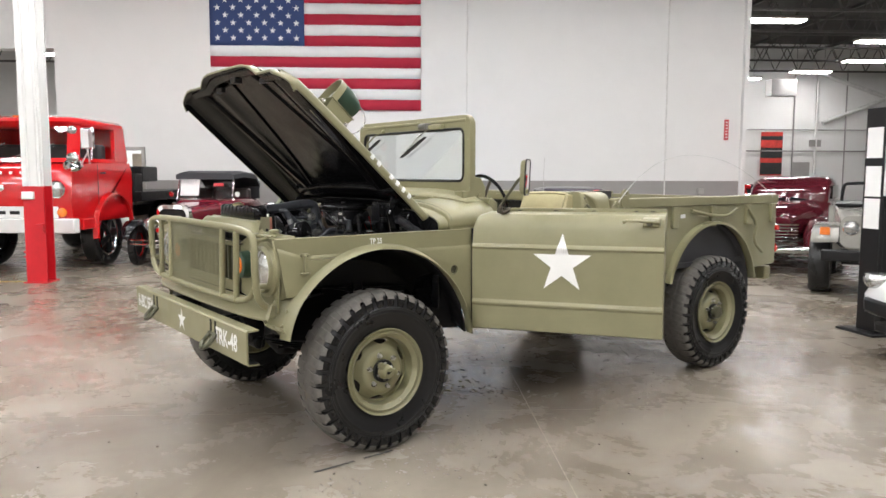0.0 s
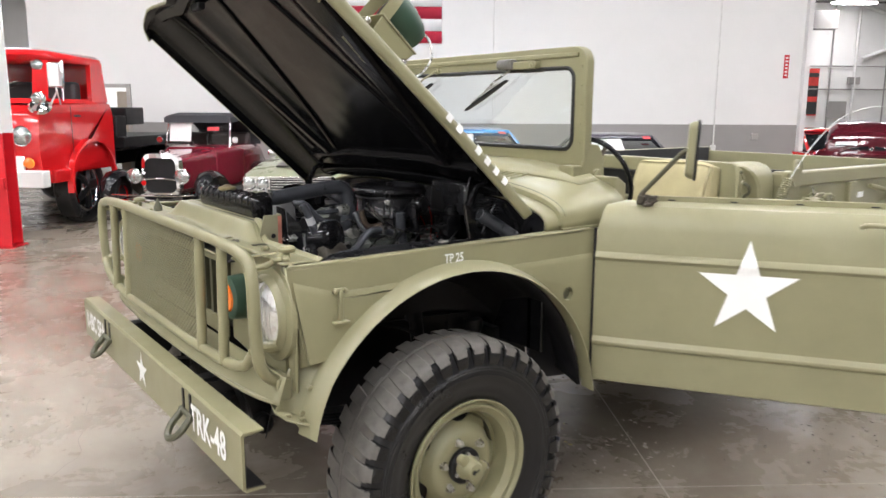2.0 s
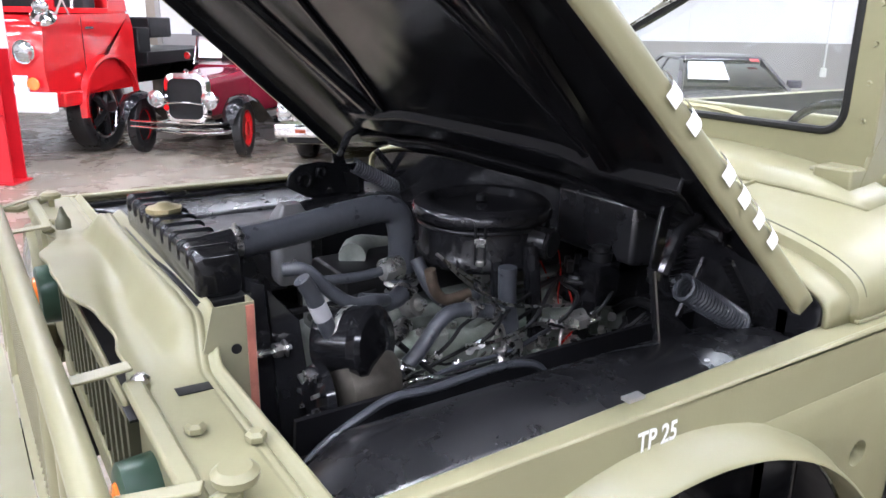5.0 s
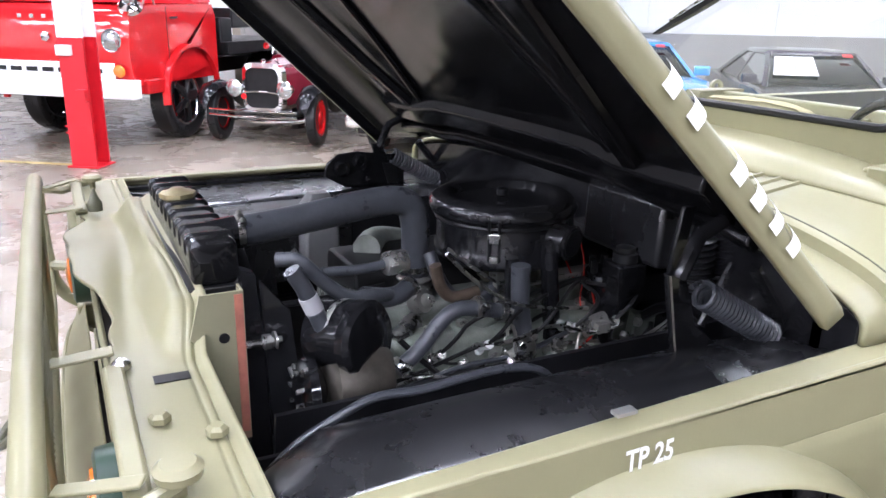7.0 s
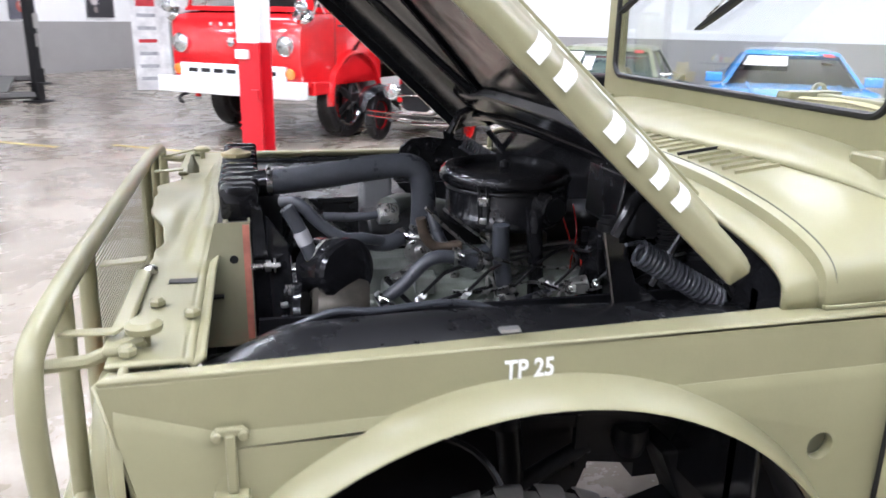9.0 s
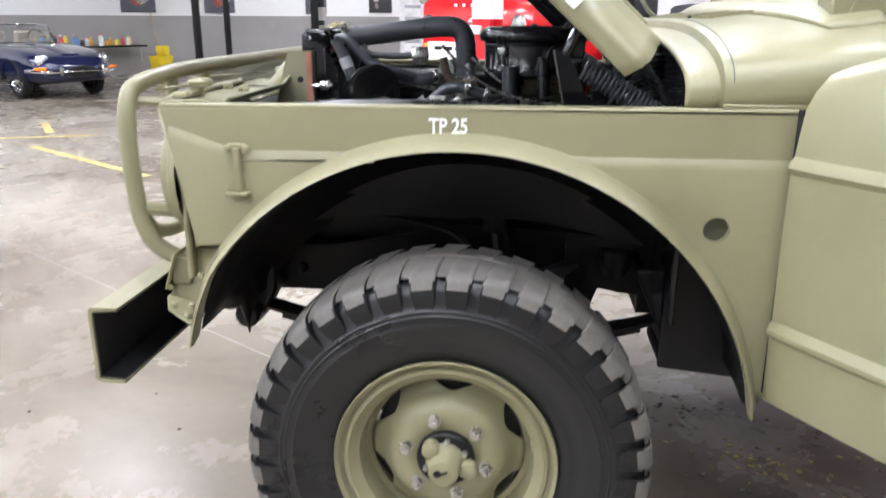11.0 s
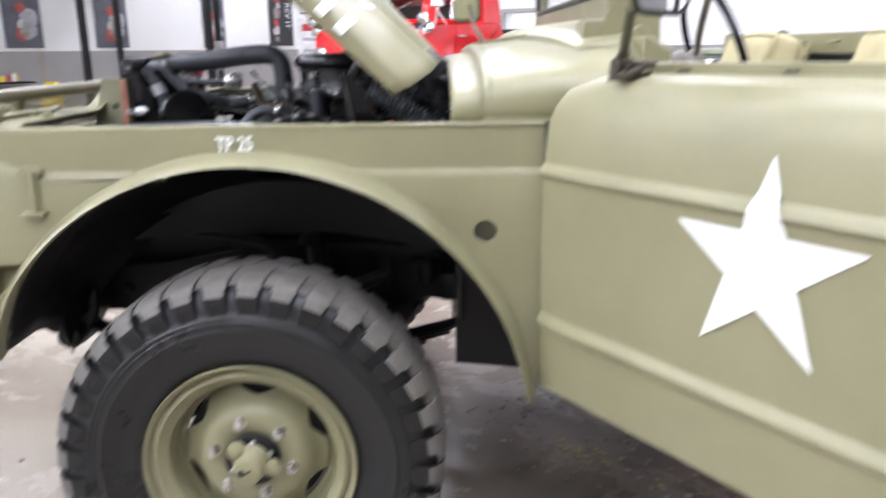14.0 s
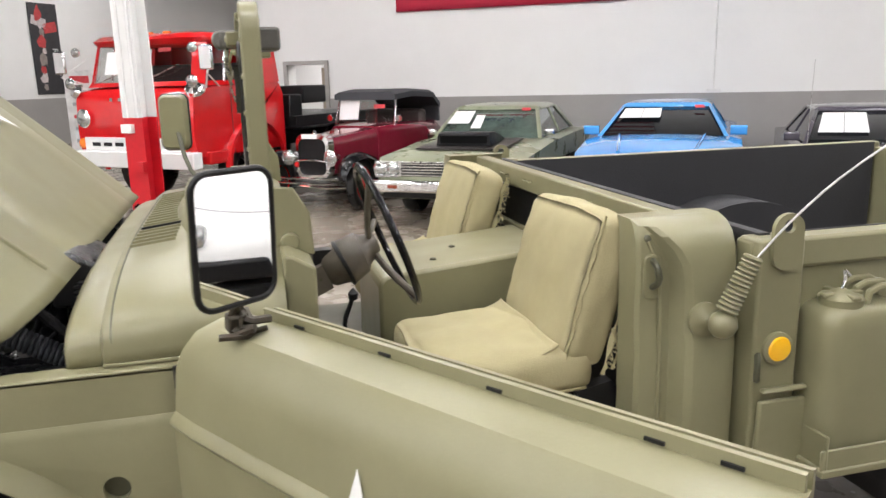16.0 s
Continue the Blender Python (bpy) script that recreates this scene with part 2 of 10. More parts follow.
# ---- mesh tools ----
class MB:
    """Collects vertices and faces of one mesh."""

    def __init__(self):
        self.v, self.f, self.weld = [], [], False

    def add(self, v, f):
        k = len(self.v)
        self.v += [tuple(p) for p in v]
        self.f += [tuple(i + k for i in q) for q in f]
        return self

    def box(self, c, s, rot=None):
        x, y, z = (k / 2 for k in s)
        p = [Vector((a * x, b * y, d * z)) for d in (-1, 1) for a, b in ((-1, -1), (1, -1), (1, 1), (-1, 1))]
        if rot:
            e = Euler([radians(a) for a in rot])
            for q in p:
                q.rotate(e)
        return self.add([q + Vector(c) for q in p], [(3, 2, 1, 0), (4, 5, 6, 7), (0, 1, 5, 4), (1, 2, 6, 5), (2, 3, 7, 6), (3, 0, 4, 7)])

    def rings(self, rings, cap=True, closed=True, loop=False):
        n = len(rings[0])
        k = len(self.v)
        for r in rings:
            self.v += [tuple(p) for p in r]
        m = len(rings)
        for a in range(m if loop else m - 1):
            b = (a + 1) % m
            for i in range(n if closed else n - 1):
                j = (i + 1) % n
                self.f.append((k + a * n + i, k + a * n + j, k + b * n + j, k + b * n + i))
        if cap and not loop:
            self.f.append(tuple(k + i for i in reversed(range(n))))
            self.f.append(tuple(k + (m - 1) * n + i for i in range(n)))
        return self

    def lathe(self, prof, o, axis, n=32, cap=True, loop=False):
        """prof: (radius, along) pairs round the axis through o."""
        ax = Vector(axis).normalized()
        e1 = ax.orthogonal().normalized()
        e2 = ax.cross(e1)
        o = Vector(o)
        return self.rings([[o + ax * h + (e1 * math.cos(2 * math.pi * i / n) + e2 * math.sin(2 * math.pi * i / n)) * r for i in range(n)] for r, h in prof], cap, True, loop)

    def cyl(self, p0, p1, r0, r1=None, n=14):
        p0, p1 = Vector(p0), Vector(p1)
        return self.lathe([(r0, 0), (r0 if r1 is None else r1, (p1 - p0).length)], p0, p1 - p0, n)

    def tube(self, pts, r, n=8, smooth=0, loop=False):
        p = [Vector(q) for q in pts]
        for _ in range(smooth):
            q = [] if loop else [p[0]]
            for i in range(len(p) if loop else len(p) - 1):
                a, b = p[i], p[(i + 1) % len(p)]
                q += [a.lerp(b, 0.25), a.lerp(b, 0.75)]
            p = q if loop else q + [p[-1]]
        rings = []
        up = None
        for i in range(len(p)):
            d = (p[(i + 1) % len(p)] - p[i - 1]) if loop else (p[min(i + 1, len(p) - 1)] - p[max(i - 1, 0)])
            d.normalize()
            up = d.orthogonal().normalized() if up is None else (up - d * up.dot(d)).normalized()
            w = d.cross(up)
            rings.append([p[i] + (up * math.cos(2 * math.pi * k / n) + w * math.sin(2 * math.pi * k / n)) * r for k in range(n)])
        return self.rings(rings, True, True, loop)

    def prism(self, poly, a, b, axis="y"):
        """A 2D outline drawn out from a to b along an axis (outline in the other two, in xyz order)."""
        def put(p, t):
            return {"x": (t, p[0], p[1]), "y": (p[0], t, p[1]), "z": (p[0], p[1], t)}[axis]
        return self.rings([[put(p, a) for p in poly], [put(p, b) for p in poly]])

    def plate(self, poly, n_vec, thick):
        """A flat outline given in 3D, thickened along n_vec."""
        t = Vector(n_vec).normalized() * thick
        return self.rings([[Vector(p) for p in poly], [Vector(p) + t for p in poly]])

    def grid(self, fn, nu, nv):
        k = len(self.v)
        self.v += [tuple(fn(i / nu, j / nv)) for i in range(nu + 1) for j in range(nv + 1)]
        for i in range(nu):
            for j in range(nv):
                a = k + i * (nv + 1) + j
                self.f.append((a, a + 1, a + nv + 2, a + nv + 1))
        return self

    def map(self, fn):
        self.v = [tuple(fn(*p)) for p in self.v]
        return self


def obj(name, mb, material, parent=None, label="", bevel=0.0, smooth=40, solid=0.0):
    """Links the collected mesh as ONE object, under parent if given."""
    me = bpy.data.meshes.new(name)
    me.from_pydata(mb.v, [], mb.f)
    bm = bmesh.new()
    bm.from_mesh(me)
    if mb.weld:
        bmesh.ops.remove_doubles(bm, verts=bm.verts, dist=1e-4)
    bmesh.ops.recalc_face_normals(bm, faces=bm.faces)
    bm.to_mesh(me)
    bm.free()
    me.materials.append(material)
    me.shade_smooth()
    me.set_sharp_from_angle(angle=radians(smooth))
    ob = new(name, me)
    if parent:
        ob.parent = parent
    if label:
        tagged(ob, label)
    if solid:
        md = ob.modifiers.new("thickness", "SOLIDIFY")
        md.thickness, md.offset = solid, 0
    if bevel:
        md = ob.modifiers.new("rounding", "BEVEL")
        md.width, md.segments, md.limit_method, md.angle_limit = bevel, 2, "ANGLE", radians(38)
    return ob


def root(name, label, category, place=Matrix(), group="", kind=""):
    ob = new(name)
    ob.empty_display_size = 0.2
    ob.matrix_world = place
    return tagged(ob, label, category, group, kind)


def text_mb(body, size, fn, bold=0.0, stretch=1.0):
    """Letters as flat mesh; fn maps the letter plane (x, y) to 3D."""
    cu = bpy.data.curves.new("text", "FONT")
    cu.body, cu.size, cu.align_x, cu.align_y, cu.offset = body, size, "CENTER", "CENTER", bold
    cu.resolution_u = 3
    ob = bpy.data.objects.new("text", cu)
    scene.collection.objects.link(ob)
    bpy.context.view_layer.update()
    me = bpy.data.meshes.new_from_object(ob.evaluated_get(bpy.context.evaluated_depsgraph_get()))
    mb = MB()
    mb.add([fn(v.co.x * stretch, v.co.y) for v in me.vertices], [tuple(p.vertices) for p in me.polygons])
    bpy.data.objects.remove(ob)
    bpy.data.curves.remove(cu)
    bpy.data.meshes.remove(me)
    return mb


def star(r, inner=0.382):
    return [(math.sin(math.pi * k / 5) * (r if k % 2 == 0 else r * inner), math.cos(math.pi * k / 5) * (r if k % 2 == 0 else r * inner)) for k in range(10)]


def star_mb(r, fn):
    """A five-pointed star, finely divided so that it can follow a curved panel."""
    p = star(r)
    n = max(1, int(r / 0.02))
    mb = MB()
    for i in range(10):
        a, b = p[i], p[(i + 1) % 10]
        idx, vs, fs = {}, [], []
        for u in range(n + 1):
            for v in range(n + 1 - u):
                idx[u, v] = len(vs)
                vs.append(fn((a[0] * u + b[0] * v) / n, (a[1] * u + b[1] * v) / n))
        for u in range(n):
            for v in range(n - u):
                fs.append((idx[u, v], idx[u + 1, v], idx[u, v + 1]))
                if u + v < n - 1:
                    fs.append((idx[u + 1, v], idx[u + 1, v + 1], idx[u, v + 1]))
        mb.add(vs, fs)
    mb.weld = True
    return mb


# ---- hall: u runs along the flag wall, v towards it ----
HALL = Matrix.Rotation(radians(-34), 4, "Z")


def hall(u, v, z=0.0, turn=0.0):
    return HALL @ pose(u, v, z, 0, 0, turn)


def structure(name, mb, material, label="", bevel=0.0):
    ob = obj(name, mb, material, None, "", bevel)
    ob.matrix_world = HALL
    return tagged(ob, label or name.replace("_", " "), "", "", "structure")

# floor: one sheet, with joints
structure("floor", MB().grid(lambda a, b: (-24 + 52 * a, -16 + 50 * b, 0.0), 4, 4), FLOORM, "worn polished concrete floor with pale scuffs and stains")


def line_strip(pts, w, z=0.004):
    mb = MB()
    for (a, b) in zip(pts, pts[1:]):
        d = Vector((b[0] - a[0], b[1] - a[1], 0)).normalized()
        s = Vector((-d.y, d.x, 0)) * (w / 2)
        p, q = Vector((*a, z)), Vector((*b, z))
        mb.add([p - s, q - s, q + s, p + s], [(0, 1, 2, 3)])
    return mb


joints = MB()
for u in (-16.8, -10.7, -4.6, 1.50, 7.6, 13.7):
    p = line_strip([(u, -15), (u, 12)], 0.006)
    joints.add(p.v, p.f)
for v in (-12.3, -6.2, -0.09, 6.0, 12.1):
    p = line_strip([(-20, v), (20, v)], 0.006)
    joints.add(p.v, p.f)
structure("floor_joint", joints, JOINT, "thin pale saw-cut joints across the concrete floor")
rng = random.Random(4)


def crack(pts, w=0.0028):
    """A wandering hairline crack through the given points."""
    out = [pts[0]]
    for a, b in zip(pts, pts[1:]):
        n = max(2, int(math.hypot(b[0] - a[0], b[1] - a[1]) / 0.08))
        for i in range(1, n + 1):
            t = i / n
            j = 0 if i == n else 0.018
            out.append((a[0] + (b[0] - a[0]) * t + rng.uniform(-j, j), a[1] + (b[1] - a[1]) * t + rng.uniform(-j, j)))
    return line_strip(out, w, 0.005)


cr = MB()
for pts in ([(-1.55, 1.1), (-1.3, 0.3), (-1.5, -0.5)], [(-3.0, 0.1), (-2.2, -0.9), (-2.6, -2.2)], [(2.4, -1.0), (3.1, -1.6)], [(-6, 1.2), (-4.4, 0.7), (-3.4, 1.4)]):
    p = crack(pts)
    cr.add(p.v, p.f)
structure("floor_crack", cr, CRACK, "hairline cracks in the concrete floor")
yl = MB()
for a, b, w in (((-7.6, 1.70), (-5.05, 1.65), 0.09), ((-7.0, 6.36), (-4.85, 6.32), 0.1), ((-9.6, 2.7), (-8.5, 2.3), 0.1), ((-8.6, 1.6), (-7.9, 2.6), 0.1), ((-11.5, 5.9), (-7.5, 5.9), 0.1)):
    p = line_strip([a, b], w, 0.004)
    yl.add(p.v, p.f)
structure("floor_marking", yl, YELLOW, "faded yellow painted lines on the floor")

# main wall with flag: grey below, white above; a doorway and a wide opening to the left
WV, GZ, HZ = 12.2, 1.44, 7.4


def wall_u(name, u0, u1, z0, z1, v, m, t=0.3, label=""):
    return structure(name, MB().box(((u0 + u1) / 2, v + t / 2, (z0 + z1) / 2), (u1 - u0, t, z1 - z0)), m, label)


def wall_v(name, v0, v1, z0, z1, u, m, t=0.3, label=""):
    return structure(name, MB().box((u + t / 2, (v0 + v1) / 2, (z0 + z1) / 2), (t, v1 - v0, z1 - z0)), m, label)


for u0, u1, n in ((-6.92, -5.96, 1), (-5.12, 8.31, 2)):
    wall_u("wall_north_%d" % n, u0, u1, 0, GZ, WV, WALLG, label="grey painted lower band of the block wall")
    wall_u("wall_north_upper_%d" % n, u0, u1, GZ, HZ, WV + 0.003, WALLW, label="white painted block wall")
wall_u("wall_north_lintel", -5.96, -5.12, 2.10, HZ, WV + 0.003, WALLW, label="white wall over the doorway")
wall_u("wall_north_soffit", -17.6, -6.92, 4.27, HZ, WV + 0.003, WALLW, label="white wall over the wide opening")
wall_v("wall_opening_side", WV + 0.303, 29, 0, HZ, -6.92, WALLW, 0.2, "white return wall beside the wide opening")
# little room behind the doorway
wall_u("wall_doorway_room", -6.72, -4.3, 0, 2.5, 13.8, WALLW, 0.1, "white wall seen through the doorway")
wall_v("wall_doorway_room_side", WV + 0.3, 13.8, 0, 2.5, -4.4, WALLW, 0.1, "white side wall behind the doorway")
structure("ceiling_doorway_room", MB().box((-5.5, 13.1, 2.53), (2.4, 1.2, 0.06)), WALLW, "white ceiling behind the doorway")
FRAMEM = mat("grey_door_frame", (0.36, 0.34, 0.32), 0.45)
df = MB().box((-5.995, WV - 0.02, 1.05), (0.07, 0.08, 2.10)).box((-5.085, WV - 0.02, 1.05), (0.07, 0.08, 2.10)).box((-5.54, WV - 0.02, 2.135), (0.98, 0.08, 0.07))
structure("door_frame", df, FRAMEM, "grey steel frame of an empty doorway")
structure("door_frame_inner", MB().box((-5.47, WV + 0.7, 1.02), (0.2, 0.06, 2.04)), mat("tan_door", (0.33, 0.28, 0.22), 0.5), "tan door leaf standing open in the doorway")
# wall end on the right, and the taller hall beyond it
wall_v("wall_return", WV + 0.3, 18, 0, HZ, 8.01, WALLW, 0.3, "white end of the block wall")
structure("trim_wall_corner", MB().box((8.36, WV + 0.1, HZ / 2), (0.10, 0.44, HZ)), WALLW, "white steel corner post at the wall end")
wall_u("wall_far", -17.9, 28, 0, 7.4, 29, WALLW, label="white far wall of the next hall")
wall_v("wall_east", -16, 29, 0, HZ, 27.5, WALLW, label="white side wall")
wall_u("wall_south", -21, 28, 0, HZ, -15, WALLW, label="white wall behind")
wall_v("wall_west", -15, 29, 0, GZ, -17.9, WALLG, label="grey lower band of the side wall")
wall_v("wall_west_upper", -15, 29, GZ, HZ, -17.903, WALLW, label="white side wall")
structure("ceiling", MB().box((3.3, 7, HZ + 0.1), (50, 46, 0.2)), CEIL, "dark roof deck")

for name, mb_, lab in (("far_pipe", MB().cyl((12, 28.9, 2.35), (26, 28.9, 2.35), 0.03), "thin pipe along the far wall"), ("far_pipe_upper", MB().cyl((12, 28.9, 3.3), (26, 28.9, 3.3), 0.025), "thin pipe along the far wall"),
                       ("far_conduit", MB().cyl((16.9, 28.9, 0.2), (16.9, 28.9, 6), 0.035), "upright conduit on the far wall"), ("far_conduit_right", MB().cyl((19.3, 28.9, 0.2), (19.3, 28.9, 6), 0.03), "upright conduit on the far wall"),
                       ("far_electric_box", MB().box((17.9, 28.85, 2.7), (0.45, 0.2, 0.3)), "grey electrical box on the far wall"), ("far_panel", MB().box((17.3, 28.9, 1.5), (0.8, 0.1, 0.7)), "pale panel on the far wall"), ("far_heater", MB().box((15.6, 27.6, 5.0), (1.1, 0.6, 0.7)), "grey unit heater under the roof")):
    structure(name, mb_.map(lambda x, y, z: (x + 1.25, y, z + 0.3)), WALLG, lab)
# wall details: pipe, seams, small sign, outlet
DET = mat("off_white_conduit", (0.70, 0.69, 0.67), 0.5)
structure("wall_conduit", MB().cyl((6.58, WV - 0.02, 0.9), (6.58, WV - 0.02, HZ), 0.016).box((6.58, WV - 0.02, 0.95), (0.1, 0.05, 0.16)), DET, "thin conduit running up the wall")
structure("wall_conduit_middle", MB().cyl((2.05, WV - 0.015, 1.50), (2.05, WV - 0.015, HZ), 0.012).box((2.05, WV - 0.02, 1.48), (0.22, 0.05, 0.05)), DET, "thin conduit running up the white wall")
sign = root("wall_sign", "small red vertical sign on the white wall", "sign", hall(7.98, WV - 0.012, 2.60))
obj("panel", MB().box((0, 0, 0), (0.10, 0.01, 0.46)), mat("red_sign", (0.55, 0.03, 0.04), 0.5), sign)
for k in range(6):
    obj("bar", MB().box((0, -0.008, 0.17 - 0.068 * k), (0.05, 0.004, 0.03)), WHITEP, sign)
outlet = root("wall_outlet", "small grey electrical box on the wall", "outlet", hall(7.42, WV - 0.03, 1.2))
obj("box", MB().box((0, 0, 0), (0.14, 0.07, 0.12)), FRAMEM, outlet, bevel=0.006)


# ---- flag ----
def flag():
    u0, u1, z0, z1 = -3.57, 1.02, 2.99, 5.98
    f = root("wall_flag", "large flat cloth flag with stars and red and white stripes", "flag", hall(u0, WV - 0.05, z0))
    w, h = u1 - u0, z1 - z0
    red = mat("red_cloth", (0.42, 0.018, 0.045), 0.8, var=0.05, bump=0.2, bump_scale=300)
    white = mat("white_cloth", (0.78, 0.78, 0.78), 0.8, var=0.03, bump=0.2, bump_scale=300)
    blue = mat("navy_cloth", (0.035, 0.06, 0.17), 0.8, var=0.06, bump=0.2, bump_scale=300)

    def wave(x, z):
        return 0.016 * math.sin(x * 3.1 + z * 0.8) + 0.008 * math.sin(x * 7.7 - z * 2.3)

    s = h / 13
    cu = w * 0.445
    for i in range(13):
        x0 = cu if i >= 6 else 0.0
        za, zb = i * s, (i + 1) * s
        obj("stripe", MB().grid(lambda a, b: (x0 + (w - x0) * a, wave(x0 + (w - x0) * a, za + s * b), za + s * b), 24, 2), red if i % 2 == 0 else white, f, solid=0.004)
    obj("canton", MB().grid(lambda a, b: (cu * a, wave(cu * a, 6 * s + 7 * s * b) - 0.001, 6 * s + 7 * s * b), 16, 8), blue, f, solid=0.004)
    me = None
    ch = 7 * s
    for r in range(9):
        for c in range(6 if r % 2 == 0 else 5):
            x = cu * ((c * 2 + (1 if r % 2 == 0 else 2)) / 12)
            z = 6 * s + ch * (9 - r) / 10
            y = wave(x, z) - 0.012
            if me is None:
                st = obj("star", star_mb(0.075, lambda a, b: (a, 0, b)), white, f, "white sewn star")
                me = st.data
            else:
                st = new("star", me)
                st.parent = f
            st.location = (x, y, z)


flag()


# ---- roof steel, lamps ----
tr = MB()
for v in (15.5, 18.5, 21.5, 24.5, 27.5):
    for z in (6.0, 7.0):
        tr.box((17, v, z), (22, 0.09, 0.07))
    for k in range(22):
        a = 6.5 + k
        tr.cyl((a, v, 6.0), (a + 0.5, v, 7.0), 0.02, n=5)
        tr.cyl((a + 0.5, v, 7.0), (a + 1, v, 6.0), 0.02, n=5)
for u in (8.5, 12, 15.5, 19, 22.5, 26):
    tr.box((u, 21, 7.1), (0.08, 16, 0.1))
for v in (14.5, 17.5, 20.5, 23.5, 26.5):
    for z in (6.0, 7.0):
        tr.box((-12.3, v, z), (10.4, 0.09, 0.07))
    for k in range(10):
        a = -17.4 + k
        tr.cyl((a, v, 6.0), (a + 0.5, v, 7.0), 0.02, n=5)
        tr.cyl((a + 0.5, v, 7.0), (a + 1, v, 6.0), 0.02, n=5)
structure("roof_truss", tr, TRUSS, "dark steel bar joists under the roof")
structure("far_brace", MB().cyl((18.2, 28.85, 3.6), (24.5, 28.85, 6.0), 0.09).cyl((18.0, 28.85, 5.8), (24.0, 28.85, 3.8), 0.09).cyl((17.9, 28.8, 0), (17.9, 28.8, 6), 0.06).cyl((14.6, 28.8, 0.8), (14.6, 28.8, 6), 0.04).map(lambda x, y, z: (x + 1.25, y, z + 0.3)), DET, "white steel cross braces on the far wall")


def ceiling_lamp():
    l = root("ceiling_lamp", "long white ceiling lamp, switched on", "ceiling lamp", hall(0, 0, 6.0), "ceiling lamps")
    obj("housing", MB().box((0, 0, 0.06), (1.7, 0.52, 0.08)), FRAMEM, l, bevel=0.01)
    obj("diffuser", MB().box((0, 0, 0.0), (1.6, 0.44, 0.05)), LED, l, bevel=0.01)
    for x in (-0.6, 0.6):
        obj("hanger", MB().cyl((x, 0, 0.1), (x, 0, 1.3), 0.008), TRUSS, l)
    return l


lamp = ceiling_lamp()
spots = [(u, v, 6.2) for u in (-15.5, -12, -8.5, -5, -1.5, 2, 5.5, 9, 12.5) for v in (-11.5, -8, -4.5, -1, 2.8, 7) if not (u > 6 and v < 0 or u > 3 and v < -6 or u < -10 and v > 2 or (u, v) == (-5, 2.8))] + [(-3.2, 4.6, 6.2)]
far = [(11.1, 16.5, 5.9), (16.36, 19.9, 5.95), (18.45, 24.2, 5.95), (17.8, 27.0, 5.9), (14.95, 27.4, 5.65), (20, 3, 6.2), (20, 9, 6.2), (-10.5, 14.2, 5.9), (-15, 14.2, 5.9), (-10.5, 18.5, 5.9), (-15, 18.5, 5.9), (-12.5, 24, 5.9)]
for k, (u, v, z) in enumerate(spots + far):
    if k == 0:
        lamp.matrix_world = hall(u, v, z)
    else:
        copy_thing(lamp, hall(u, v, z))


# ---- columns, banners ----
def column(u, v, z_red, turn=0.0):
    c = root("steel_column", "white steel column with a red painted foot", "column", hall(u, v, 0, turn))

    def beam(z0, z1, n):
        mb = MB().box((0, -0.13, (z0 + z1) / 2), (0.29, 0.02, z1 - z0)).box((0, 0.13, (z0 + z1) / 2), (0.29, 0.02, z1 - z0)).box((0, 0, (z0 + z1) / 2), (0.018, 0.24, z1 - z0))
        return obj(n, mb, REDCOL if n == "foot" else WHITEG, c)
    beam(0.01, z_red, "foot")
    beam(z_red, HZ, "shaft")
    obj("base_plate", MB().box((0, 0, 0.008), (0.36, 0.36, 0.016)), REDCOL, c)
    obj("conduit", MB().cyl((0.1, -0.17, z_red), (0.1, -0.17, HZ), 0.02).cyl((-0.05, -0.165, z_red), (-0.05, -0.165, HZ), 0.015), WHITEG, c)
    obj("junction_box", MB().box((-0.06, -0.17, z_red - 0.13), (0.16, 0.07, 0.11)), WHITEG, c, bevel=0.008)
    obj("bracket", MB().box((0.09, -0.17, 0.8), (0.1, 0.06, 0.12)).box((-0.16, -0.1, 0.45), (0.05, 0.05, 0.02)).box((-0.16, -0.1, 0.38), (0.05, 0.05, 0.02)), REDCOL, c)
    return c


# added lamp, out of view above the lintel, brightens the little room
small = root("room_lamp", "small unseen ceiling lamp added behind the doorway, switched on", "ceiling lamp", hall(-5.55, 13.1, 2.46))
obj("diffuser", MB().box((0, 0, 0.0), (0.5, 0.2, 0.03)), LED, small)
column(-4.68, 6.36, 1.40)


